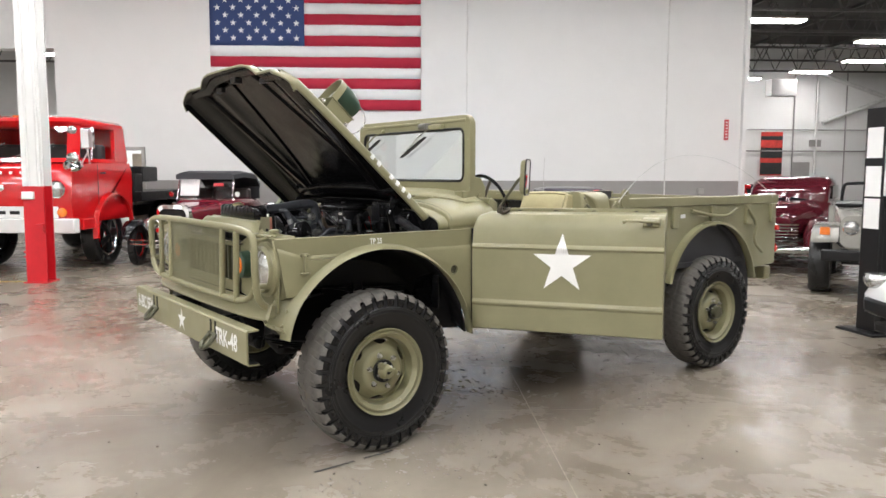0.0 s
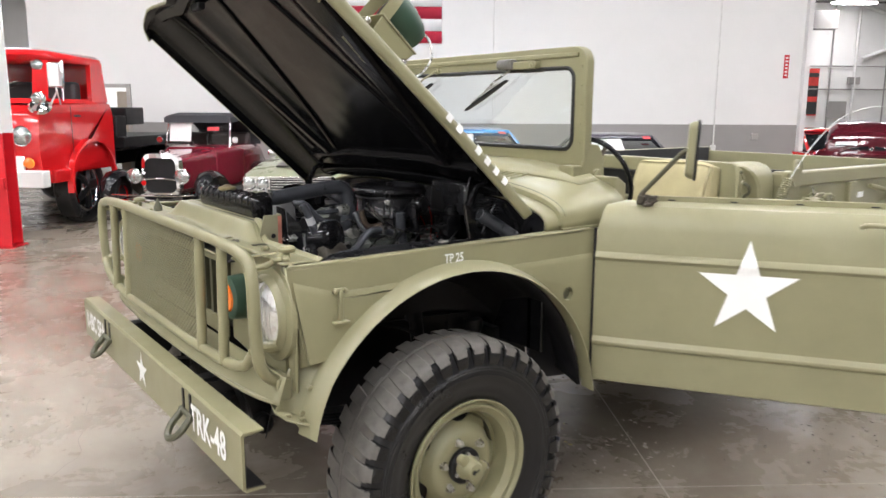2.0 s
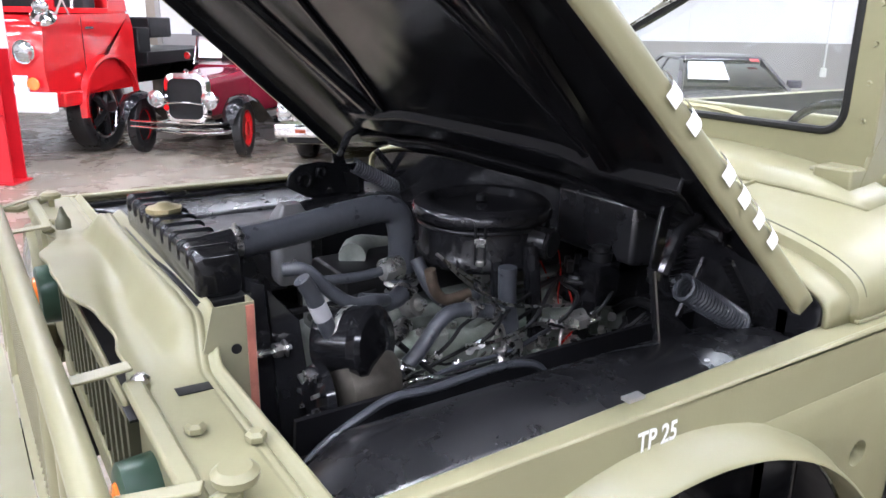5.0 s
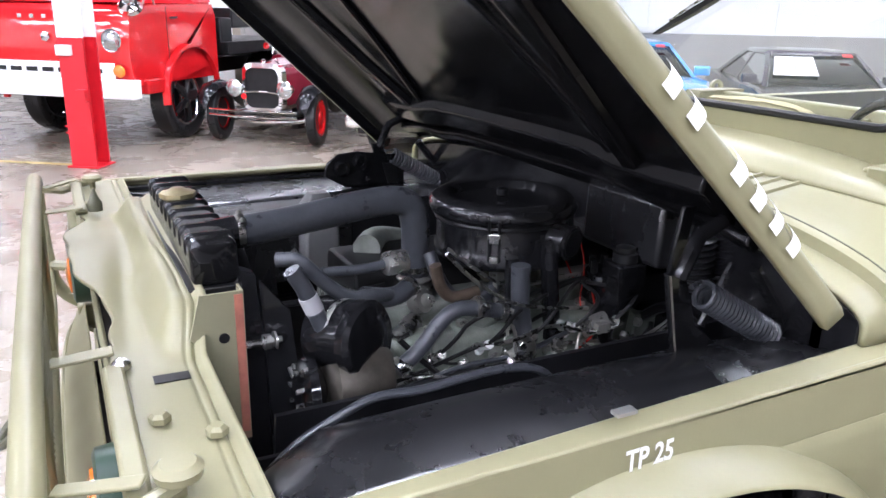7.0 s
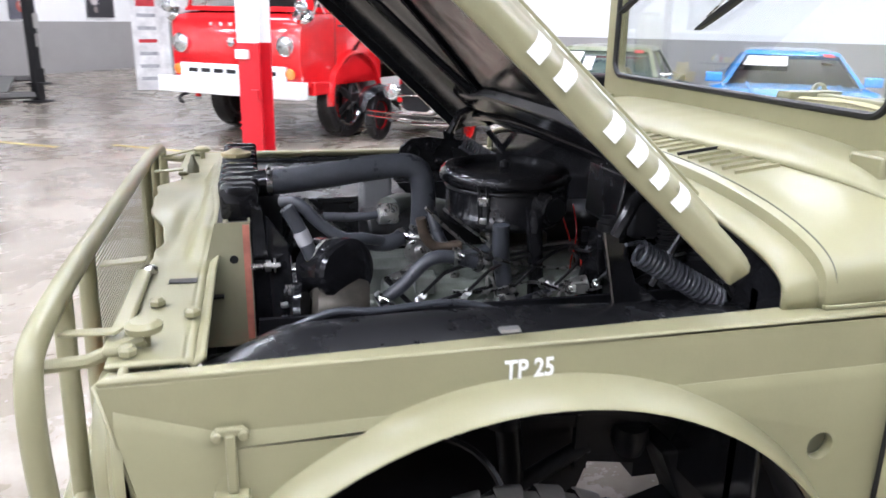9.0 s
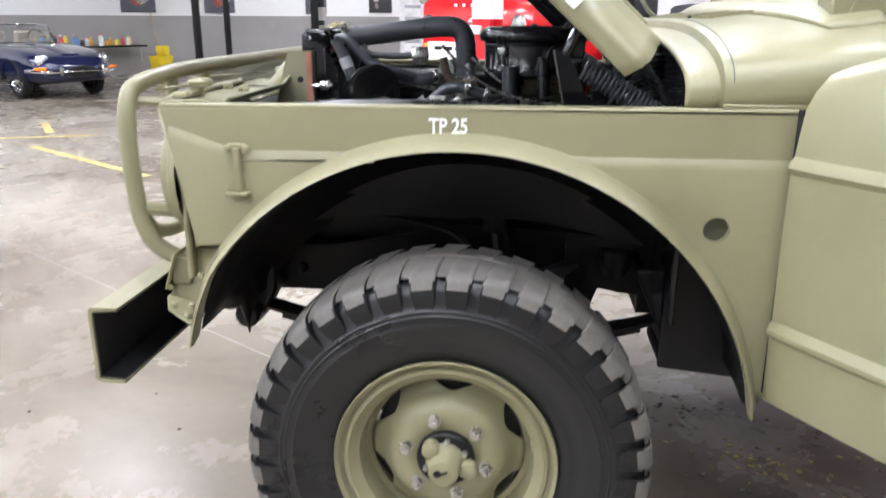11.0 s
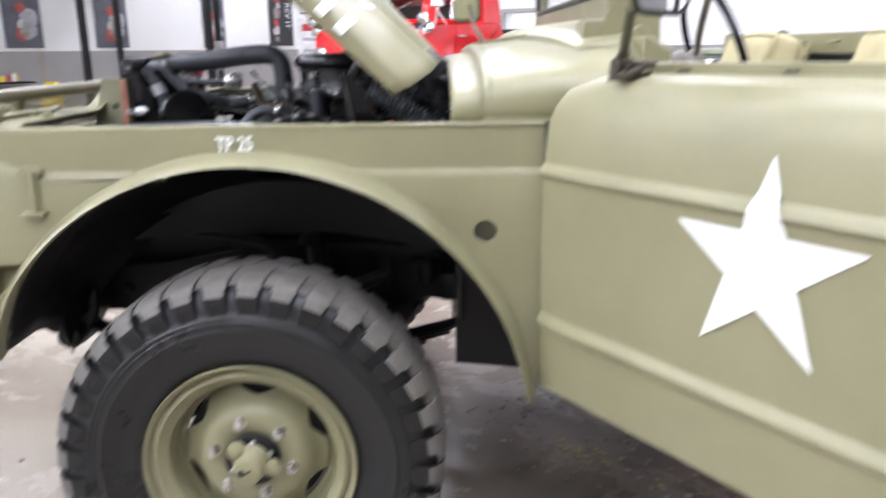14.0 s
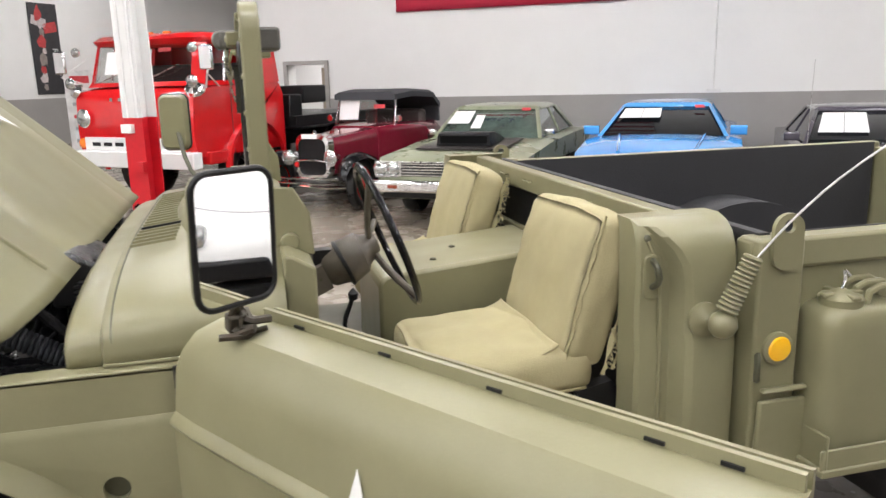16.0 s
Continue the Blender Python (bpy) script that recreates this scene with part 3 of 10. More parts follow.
def banner(u, v, z0, z1, w, kind):
    b = root("wall_banner", "tall dark printed racing banner on the white wall" if kind == "dark" else "red and black banner hanging on the far wall" if kind == "red" else "dark framed poster on the white wall" if kind == "poster" else "white banner with red and grey blocks", "banner", hall(u, v, z0))
    h = z1 - z0
    base = {"dark": (0.035, 0.033, 0.036), "red": (0.55, 0.05, 0.04), "poster": (0.10, 0.10, 0.12), "white": (0.75, 0.74, 0.73)}[kind]
    obj("sheet", MB().box((0, 0, h / 2), (w, 0.012, h)), mat("banner_" + kind, base, 0.5, var=0.3, scale=3), b)
    r = random.Random(int(u * 10))
    cols = {"dark": [(0.45, 0.05, 0.05), (0.5, 0.45, 0.45), (0.25, 0.22, 0.2), (0.6, 0.6, 0.6)], "red": [(0.03, 0.03, 0.03)], "poster": [(0.35, 0.08, 0.06), (0.4, 0.4, 0.42), (0.5, 0.5, 0.45)], "white": [(0.55, 0.04, 0.05), (0.4, 0.4, 0.42)]}[kind]
    ms = [mat("print_" + kind, c, 0.5, var=0.3, scale=9) for c in cols]
    if kind == "red":
        for a, c in ((0.16, 0.3), (0.52, 0.26), (0.86, 0.1)):
            obj("print_block", MB().box((0, -0.009, h * a), (w, 0.004, h * c * 0.9)), ms[0], b)
    elif kind == "dark":
        for k in range(9):
            x, z, s = r.uniform(-0.34, 0.0) * w, h * (0.08 + 0.1 * k), r.uniform(0.08, 0.17)
            obj("print_block", MB().rings([[(x + s * w * r.uniform(0.5, 1.1) * math.cos(q), -0.008 - o, z + s * w * r.uniform(0.5, 1.6) * math.sin(q)) for q in (0, 0.7, 1.5, 2.4, 3.1, 3.9, 4.8, 5.6)] for o in (0, 0.004)]), ms[(k * 2 + 2) % 3], b)
        obj("print_block", MB().box((-0.18 * w, -0.009, 0.80 * h), (0.50 * w, 0.004, 0.10 * h), (0, 14, 0)), ms[1], b)
        obj("print_block", MB().box((0.20 * w, -0.009, 0.74 * h), (0.46 * w, 0.004, 0.11 * h), (0, -10, 0)), ms[0], b)
        obj("lettering", text_mb("REV IT", 0.30, lambda a, c: (0.28 * w + c, -0.016, 0.36 * h - a), 0.004, 1.0), ms[3], b)
    elif kind == "poster":
        for k in range(6):
            x, z, s = r.uniform(-0.3, 0.3) * w, h * r.uniform(0.2, 0.8), r.uniform(0.1, 0.25)
            obj("print_block", MB().lathe([(s * w, 0), (s * w * 0.9, -0.004)], (x, -0.008, z), (0, 1, 0), 9), ms[k % 3], b)
    else:
        for k in range(7):
            z = h * (0.9 - 0.13 * k)
            obj("print_bar", MB().box((-0.1 * w, -0.009, z), (0.5 * w, 0.004, 0.06 * h * (1.3 if k == 0 else 0.6))), ms[0 if k in (0, 3) else 1], b)
        for i in range(4):
            for j in range(4):
                if (i + j) % 2 == 0:
                    obj("print_block", MB().box((0.27 * w + 0.09 * w * i * 0.6, -0.009, h * 0.93 - 0.05 * j), (0.05 * w, 0.004, 0.05)), ms[1], b)
    return b


def west_banner(v0, v1, z0, z1, kind):
    b = banner(-17.55, (v0 + v1) / 2, z0, z1, v1 - v0, kind)
    b.matrix_world = hall(-17.57, (v0 + v1) / 2, z0, 90)


west_banner(17.05, 18.15, 1.56, 4.3, "dark")
west_banner(8.3, 9.25, 1.52, 2.95, "poster")
west_banner(10.72, 11.7, 1.52, 2.95, "poster")
west_banner(14.3, 15.15, 1.5, 2.95, "poster")
banner(17.18, 28.9, 1.55, 3.5, 1.0, "red")
bw = banner(-11.6, 12.6, 0.05, 2.15, 0.8, "white")
bw.matrix_world = hall(-11.5, 12.6, 0.05, 54)


# ---- the army truck: x runs to its tail, y to its right side ----
YC = 0.06
truck = root("army_truck", "olive drab military cargo truck with raised hood and open door", "truck")


def tilt(x, y, z):
    """Sets the cab and the bed where they stand behind the cowl."""
    return (x - 0.055 * min(1.0, max(0.0, (x - 1.12) / 0.25)), y, z)


def tp(name, mb, material, parent=None, label="", bevel=0.0, smooth=40, solid=0.0, askew=True):
    if askew:
        mb.map(tilt)
    return obj(name, mb, material, parent or truck, label, bevel, smooth, solid)


def side_y(s, d):
    """y at d metres out from the centre line; s = -1 left, 1 right."""
    return YC + s * d


# wheels
def tyre_mb():
    side = [(0.248, 0.085), (0.262, 0.102), (0.278, 0.1065), (0.290, 0.1105), (0.296, 0.1100), (0.315, 0.1175), (0.335, 0.1230), (0.352, 0.1262), (0.355, 0.1285), (0.359, 0.1265), (0.372, 0.1268), (0.3745, 0.1288), (0.377, 0.1268), (0.383, 0.1266), (0.3855, 0.1284), (0.388, 0.1262), (0.405, 0.121), (0.426, 0.115), (0.442, 0.105), (0.454, 0.085), (0.459, 0.05)]
    prof = [(r, -y) for r, y in side] + [(0.460, 0.0)] + side[::-1] + [(0.246, 0.0)]
    return MB().lathe(prof, (0, 0, 0), (0, 1, 0), 80, cap=False, loop=True)


def lug_mb():
    """One shoulder lug: from the sidewall over a round shoulder to the crown."""
    mb = MB()
    half = math.pi / 36 * 0.70
    ring = [(0.392, -0.1262, 0.80), (0.412, -0.1292, 0.92), (0.436, -0.1285, 0.98), (0.455, -0.122, 1.0), (0.467, -0.110, 1.0), (0.4735, -0.092, 0.98), (0.4765, -0.055, 0.90), (0.4770, -0.014, 0.82), (0.472, -0.008, 0.78), (0.440, -0.006, 0.84), (0.430, -0.09, 1.06), (0.40, -0.115, 0.95)]
    rows = []
    for q in (-1, -0.86, 0.86, 1):
        rows.append([((r - (0.003 if abs(q) == 1 else 0)) * math.sin(half * w * q + 0.05 * (0.4 + y / 0.13)), y, (r - (0.003 if abs(q) == 1 else 0)) * math.cos(half * w * q + 0.05 * (0.4 + y / 0.13))) for r, y, w in ring])
    return mb.rings(rows)


def wheel(hub_front):
    w = root("wheel", "olive steel wheel with a chunky black tyre", "wheel")
    ty = obj("tyre", tyre_mb(), RUBBER, w, smooth=30)
    obj("tread_band", MB().lathe([(0.456, -0.100), (0.4655, -0.088), (0.4715, -0.06), (0.4740, -0.03), (0.4740, -0.004), (0.468, 0.0), (0.4740, 0.004), (0.4740, 0.03), (0.4715, 0.06), (0.4655, 0.088), (0.456, 0.100)], (0, 0, 0), (0, 1, 0), 72, cap=False), TREAD, ty)
    lug = None
    for s in (0, 1):
        for k in range(36):
            if lug is None:
                q = obj("tread_lug", lug_mb(), TREAD, ty, smooth=28)
                lug = q.data
                lug.materials.append(RUBBER)
                for face in lug.polygons:
                    face.material_index = 0 if face.normal.z > 0.30 else 1
            else:
                q = new("tread_lug", lug)
                q.parent = ty
            q.rotation_euler = (0, math.pi * 2 * (k + 0.5 * s) / 36, math.pi * s)
    if hub_front:
        def ring_text(rad, a0):
            return lambda a, b: ((rad + b) * math.sin(a0 - a / rad), -0.1238, (rad + b) * math.cos(a0 - a / rad))
        obj("raised_lettering", text_mb("NYLON", 0.022, ring_text(0.336, radians(205)), 0.0005, 1.3), RUBBER, ty)
    # rim: flange, lip ring, well (outer side towards -y)
    rim = MB().lathe([(0.250, -0.112), (0.259, -0.120), (0.261, -0.112), (0.254, -0.102), (0.243, -0.098), (0.237, -0.105), (0.229, -0.107), (0.221, -0.098), (0.206, -0.085), (0.200, -0.03), (0.198, 0.04), (0.24, 0.10), (0.250, 0.10)], (0, 0, 0), (0, 1, 0), 64, cap=False)
    obj("rim", rim, OLIVE, w, smooth=30)
    # dished disc, its edge cut back in six half-moon slots
    seg = 240
    prof = [(0.050, -0.066), (0.072, -0.070), (0.085, -0.076), (0.112, -0.078), (0.130, -0.072), (0.142, -0.060), (0.154, -0.042), (0.162, -0.034), (0.178, -0.026), (0.192, -0.021)]

    def edge(i):
        q = ((i % 40) - 19.5) / 11.5
        return 0.192 - (0.034 * math.cos(q * math.pi / 2) ** 0.7 if abs(q) < 1 else 0.0)

    rows = []
    for r, y in prof:
        row = []
        for i in range(seg):
            a = 2 * math.pi * i / seg
            rr_ = min(r, edge(i))
            yy_ = y
            for (r0, y0), (r1, y1) in zip(prof, prof[1:]):
                if r0 <= rr_ <= r1:
                    yy_ = y0 + (y1 - y0) * (rr_ - r0) / (r1 - r0)
            row.append((0.965 * rr_ * math.sin(a), yy_, 0.965 * rr_ * math.cos(a)))
        rows.append(row)
    obj("disc", MB().rings(rows, cap=False), OLIVE, w, solid=0.006, smooth=50)
    obj("disc_rim", MB().lathe([(0.1845, -0.022), (0.202, -0.020), (0.202, -0.010), (0.1845, -0.012)], (0, 0, 0), (0, 1, 0), 64, cap=False, loop=True), OLIVE, w)
    obj("brake_drum", MB().lathe([(0.10, -0.03), (0.178, -0.008), (0.178, 0.09), (0.1, 0.1)], (0, 0, 0), (0, 1, 0), 32), BLACKM, w)
    for i in range(6):
        a = 2 * math.pi * (i + 0.15) / 6
        c = (0.098 * math.sin(a), -0.07, 0.098 * math.cos(a))
        obj("wheel_nut", MB().lathe([(0.0175, -0.004), (0.0175, -0.010), (0.0135, -0.011), (0.0135, -0.026), (0.007, -0.027), (0.007, -0.036)], c, (0, 1, 0), 8), STEEL, w)
    hubm = MB().lathe([(0.068, -0.06), (0.068, -0.088), (0.064, -0.092), (0.044, -0.092)], (0, 0, 0), (0, 1, 0), 32)
    obj("hub_flange", hubm, BLACKM, w)
    if hub_front:
        obj("hub_cap", MB().lathe([(0.046, -0.09), (0.046, -0.102), (0.040, -0.108), (0.036, -0.14), (0.031, -0.152), (0.012, -0.156)], (0, 0, 0), (0, 1, 0), 28), OLIVE, w)
        obj("hub_hole", MB().lathe([(0.009, -0.1555), (0.009, -0.1575)], (-0.010, 0, 0.008), (0, 1, 0), 12).box((0.004, -0.1565, 0.004), (0.02, 0.003, 0.005)), BLACKM, w)
        for hx_, hz_ in ((-0.012, 0.05), (0.048, -0.03)):
            obj("hub_ear", MB().lathe([(0.02, -0.10), (0.02, -0.125), (0.016, -0.128)], (hx_, 0, hz_), (0, 1, 0), 14), OLIVE, w)
    else:
        obj("hub_cap", MB().lathe([(0.055, -0.085), (0.052, -0.13), (0.046, -0.135), (0.03, -0.137)], (0, 0, 0), (0, 1, 0), 24), OLIVE_DARK, w)
    for i in range(6):
        a = 2 * math.pi * (i + 0.5) / 6
        obj("hub_bolt", MB().lathe([(0.0075, -0.09), (0.0075, -0.103), (0.005, -0.105)], (0.05 * math.sin(a), 0, 0.05 * math.cos(a)), (0, 1, 0), 6), STEEL, w)
    obj("valve", MB().cyl((0.02, -0.07, -0.215), (0.022, -0.10, -0.222), 0.006), BRASS, w)
    return w


def place_wheel(x, s, front):
    y = side_y(s, 0.918)
    base = tilt(x, y, 0) if front else (x, y, 0)
    w = wheel(front)
    w.parent = truck
    w.matrix_basis = pose(base[0], y, 0.462, 0, 12 + 37 * s + x * 20, 180 if s > 0 else 0) @ Matrix.Scale(0.966, 4)
    return w


for x, front in ((0.01, True), (3.22, False)):
    for s in (-1, 1):
        place_wheel(x, s, front)

# chassis
# added black sheets stand for the shadowed gear behind the front wheels
for y in (-0.335, 0.448):
    tp("splash_shield", MB().prism([(-0.52, 0.70), (-0.40, 0.70), (-0.36, 0.53), (0.34, 0.53), (0.40, 0.70), (0.60, 0.70), (0.60, 0.96), (-0.52, 0.96)], y, y + 0.007), UNDERBODY)
for s in (-1, 1):
    y = side_y(s, 0.43)
    tp("frame_rail", MB().prism([(-0.62, 0.66), (-0.35, 0.66), (0.1, 0.74), (0.6, 0.66), (4.2, 0.66), (4.2, 0.80), (0.6, 0.80), (0.1, 0.88), (-0.35, 0.80), (-0.75, 0.78), (-0.75, 0.68)], y - 0.03, y + 0.03), UNDERBODY)
    sp = MB()
    for k in range(6):
        h = 0.56 - k * 0.012
        ln = 0.56 - 0.07 * k
        sp.rings([[(x, yy, h + 0.09 * (x / 0.56) ** 2 + zz) for yy, zz in ((y - 0.035 + s * 0.12, 0), (y + 0.035 + s * 0.12, 0), (y + 0.035 + s * 0.12, 0.009), (y - 0.035 + s * 0.12, 0.009))] for x in [ln * (i / 6 - 1) for i in range(13)]])
    tp("leaf_spring", sp, UNDERBODY)
    tp("spring_shackle", MB().prism([(-0.66, 0.80), (-0.50, 0.80), (-0.50, 0.70), (-0.555, 0.60), (-0.60, 0.61), (-0.62, 0.70)], y + s * 0.07, y + s * 0.16).cyl((-0.575, y + s * 0.05, 0.635), (-0.575, y + s * 0.2, 0.635), 0.035), UNDERBODY, bevel=0.008)
    tp("spring_shackle", MB().prism([(0.46, 0.80), (0.66, 0.80), (0.66, 0.60), (0.60, 0.545), (0.54, 0.545), (0.53, 0.64)], y + s * 0.06, y + s * 0.18).cyl((0.56, y + s * 0.04, 0.58), (0.56, y + s * 0.21, 0.58), 0.035), UNDERBODY, bevel=0.008)
    for k in range(3):
        tp("frame_bolt", MB().lathe([(0.016, 0), (0.016, 0.012), (0.008, 0.016)], (-0.60 + 0.07 * k, y + s * 0.03, 0.745 - 0.01 * k), (0, s, 0), 6), BLACKM)
    tp("steering_arm", MB().box((0.18, y + s * 0.09, 0.86), (0.62, 0.012, 0.03), (0, 3, 0)).box((0.30, y + s * 0.09, 0.80), (0.03, 0.02, 0.14)), UNDERBODY)
    tp("bump_stop", MB().lathe([(0.04, 0), (0.045, -0.03), (0.03, -0.07)], (0.42, y + s * 0.10, 0.83), (0, 0, 1), 14), UNDERBODY)
    tp("shock_absorber", MB().cyl((0.16, y + s * 0.1, 0.50), (0.10, y + s * 0.12, 0.98), 0.028).cyl((0.10, y + s * 0.12, 0.88), (0.10, y + s * 0.12, 1.02), 0.036), UNDERBODY)
    tp("tow_hook", MB().tube([(-0.60, y + s * 0.05, 0.72), (-0.70, y + s * 0.05, 0.70), (-0.73, y + s * 0.05, 0.64), (-0.68, y + s * 0.05, 0.60), (-0.63, y + s * 0.05, 0.63)], 0.016, 8, 2), UNDERBODY)
tp("front_axle", MB().cyl((0.01, -0.75, 0.462), (0.01, 0.87, 0.462), 0.045).lathe([(0.05, -0.16), (0.14, -0.08), (0.15, 0.02), (0.10, 0.12), (0.05, 0.18)], (0.03, 0.35, 0.462), (1, 0, 0), 20), UNDERBODY)
tp("rear_axle", MB().cyl((3.22, -0.75, 0.462), (3.22, 0.87, 0.462), 0.05).lathe([(0.05, -0.18), (0.15, -0.08), (0.16, 0.02), (0.1, 0.12), (0.05, 0.2)], (3.22, 0.06, 0.462), (1, 0, 0), 20), BLACKM)
tp("steering_linkage", MB().cyl((-0.22, -0.70, 0.52), (-0.24, 0.80, 0.52), 0.018).cyl((-0.2, -0.55, 0.60), (0.32, -0.45, 0.78), 0.02).cyl((0.02, -0.77, 0.44), (-0.22, -0.72, 0.51), 0.03), UNDERBODY)
tp("transmission", MB().box((0.9, YC, 0.72), (0.9, 0.35, 0.3)).cyl((1.3, YC, 0.62), (3.1, YC, 0.5), 0.04), BLACKM, bevel=0.03)
for cx_, cz_ in ((-0.5, 0.70), (0.55, 0.66), (2.2, 0.72), (4.1, 0.72)):
    tp("crossmember", MB().box((cx_, YC, cz_), (0.1, 0.84, 0.1)), UNDERBODY)
tp("brake_line", MB().tube([(-0.3, -0.5, 0.92), (-0.05, -0.52, 0.90), (0.05, -0.6, 0.86), (0.08, -0.68, 0.72), (0.05, -0.74, 0.60)], 0.008, 6, 2).tube([(-0.35, -0.5, 1.0), (0.2, -0.5, 0.98)], 0.012, 6), UNDERBODY)

# bumper with lettering, shackles
XB = -0.805
bumper = tp("front_bumper", MB().prism([(XB, 0.615), (XB + 0.008, 0.615), (XB + 0.008, 0.607), (XB + 0.07, 0.607), (XB + 0.07, 0.612), (XB + 0.009, 0.617), (XB + 0.009, 0.781), (XB + 0.07, 0.786), (XB + 0.07, 0.791), (XB + 0.008, 0.791), (XB, 0.783)], -0.935, 1.04), OLIVE, label="olive channel bumper with stencilled unit letters")
# thin black sheet added to darken the hollow of the olive channel
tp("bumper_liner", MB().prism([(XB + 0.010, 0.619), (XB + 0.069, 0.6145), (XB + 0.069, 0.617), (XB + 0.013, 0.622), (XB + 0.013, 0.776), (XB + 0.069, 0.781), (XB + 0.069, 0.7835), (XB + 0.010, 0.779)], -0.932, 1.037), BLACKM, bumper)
for s in (-1, 1):
    y = side_y(s, 0.44)
    tp("bumper_bracket", MB().box((XB + 0.11, y, 0.70), (0.18, 0.07, 0.14)), BLACKM, bumper)
    y = side_y(s, 0.53)
    for d in (-0.035, 0.035):
        tp("shackle_slot", MB().box((XB - 0.002, y + d, 0.735), (0.005, 0.016, 0.085)), BLACKM, bumper)
    tp("shackle", MB().tube([(XB - 0.004, y - 0.042, 0.70), (XB - 0.05, y - 0.05, 0.65), (XB - 0.075, y, 0.625), (XB - 0.05, y + 0.05, 0.65), (XB - 0.004, y + 0.042, 0.70)], 0.0125, 8, 2).cyl((XB - 0.004, y - 0.06, 0.70), (XB - 0.004, y + 0.06, 0.70), 0.010), OLIVE_DARK, bumper)


def on_bumper(yc, zc):
    return lambda a, b: (XB - 0.003, yc - a, zc + b)


tp("lettering", text_mb("TRK-48", 0.125, on_bumper(-0.66, 0.70), 0.0035, 0.80), WHITEP, bumper, "white stencilled letters")
tp("lettering", text_mb("II-IBC 5FA", 0.115, on_bumper(0.815, 0.70), 0.0035, 0.70), WHITEP, bumper, "white stencilled letters")
tp("painted_star", star_mb(0.075, on_bumper(YC, 0.70)), WHITEP, bumper, "small white painted star")

# front panel: face with lamp openings, grille, header
XF = -0.615


def ring_pts(y, z, r, n=24):
    return [(y + r * math.cos(2 * math.pi * i / n), z + r * math.sin(2 * math.pi * i / n)) for i in range(n)]


face = tp("front_panel", MB().prism([(-0.36, 0.90), (0.48, 0.90), (0.48, 0.965), (-0.36, 0.965)], XF, XF + 0.012, "x")
          .prism([(-0.86, 0.84), (-0.36, 0.90), (-0.36, 1.19), (-0.50, 1.245), (-0.86, 1.245)], XF + 0.02, XF + 0.035, "x")
          .prism([(0.48, 0.90), (0.98, 0.84), (0.98, 1.245), (0.62, 1.245), (0.48, 1.19)], XF + 0.02, XF + 0.035, "x")
          .prism([(-0.36, 1.165), (0.48, 1.165), (0.48, 1.195), (-0.36, 1.195)], XF, XF + 0.012, "x"), OLIVE, bevel=0.006)
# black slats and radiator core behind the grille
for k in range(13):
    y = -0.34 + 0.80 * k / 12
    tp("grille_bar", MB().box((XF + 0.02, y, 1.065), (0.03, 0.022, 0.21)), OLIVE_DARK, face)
tp("radiator_core", MB().box((-0.50, YC, 1.05), (0.02, 0.86, 0.36)), BLACKM, face)
# header: pressed panel over the grille, humped in the middle, its front edge cut in waves
def smooth_step(v, lo, hi):
    t = min(1.0, max(0.0, (v - lo) / (hi - lo)))
    return t * t * (3 - 2 * t)


def header(a, b):
    y = -0.83 + 1.78 * b
    t = (y - YC) / 0.87
    hump = 1 - smooth_step(abs(t), 0.42, 0.57)
    tongue = math.exp(-((t - 0.14) / 0.26) ** 4)
    front = XF + 0.002 + hump * (0.014 * (1 - tongue) - 0.036 * tongue + 0.004 * math.sin(17 * t) + 0.003 * math.sin(39 * t + 1))
    rear = XF + 0.140 + 0.022 * hump
    x = front + (rear - front) * a
    q = (x - XF) / 0.16
    z = 1.243 + 0.060 * hump * smooth_step(q, 0.42 + 0.10 * tongue, 0.74) + 0.012 * tongue * (1 - q) + 0.006 * hump * (1 - q)
    # pressed valley running out to the near corner, grooves along the rear edge
    z -= 0.013 * hump * math.exp(-((q - 0.38 - 0.35 * t) / 0.13) ** 2) * math.exp(-((t + 0.18) / 0.26) ** 2)
    z -= 0.006 * math.exp(-((a - 0.87) / 0.030) ** 2) + 0.003 * math.exp(-((a - 0.78) / 0.02) ** 2)
    return (x, y, z + 0.006 * smooth_step(a, 0.93, 0.98))


hd = tp("hood_latch_panel", MB().grid(header, 44, 130), OLIVE, solid=0.006, smooth=60)
tp("panel_baffle", MB().box((XF + 0.075, YC, 1.185), (0.15, 0.94, 0.004)), BLACKM, hd)
sl = [Vector(header(a_, (y_ + 0.83) / 1.78)) + Vector((0, 0, 0.0045)) for a_, y_ in ((0.40, -0.488), (0.40, -0.462), (0.76, -0.462), (0.76, -0.488))]
tp("latch_slot", MB().plate(sl, (0, 0, 1), 0.001), BLACKM, hd)
for yy_ in (-0.765, 0.84):
    tp("rubber_stop", MB().lathe([(0.008, 0), (0.008, 0.022), (0.026, 0.026), (0.028, 0.036), (0.02, 0.043), (0.004, 0.043)], (XF + 0.05, yy_, 1.245), (0, 0, 1), 16), OLIVE, hd)
tp("latch_pin", MB().lathe([(0.018, 0), (0.018, 0.02), (0.012, 0.03), (0.003, 0.055)], (XF + 0.04, 0.52, 1.26), (0, 0, 1), 12), OLIVE_DARK, hd)
for k, (x, y) in enumerate(((0.05, -0.60), (0.02, -0.42), (0.03, 0.62), (0.11, -0.66), (0.03, -0.80))):
    tp("bolt", MB().lathe([(0.014, 0), (0.014, 0.008), (0.009, 0.013)], (XF + x, y, 1.25), (0, 0, 1), 6), STEEL if k == 1 else OLIVE, hd)
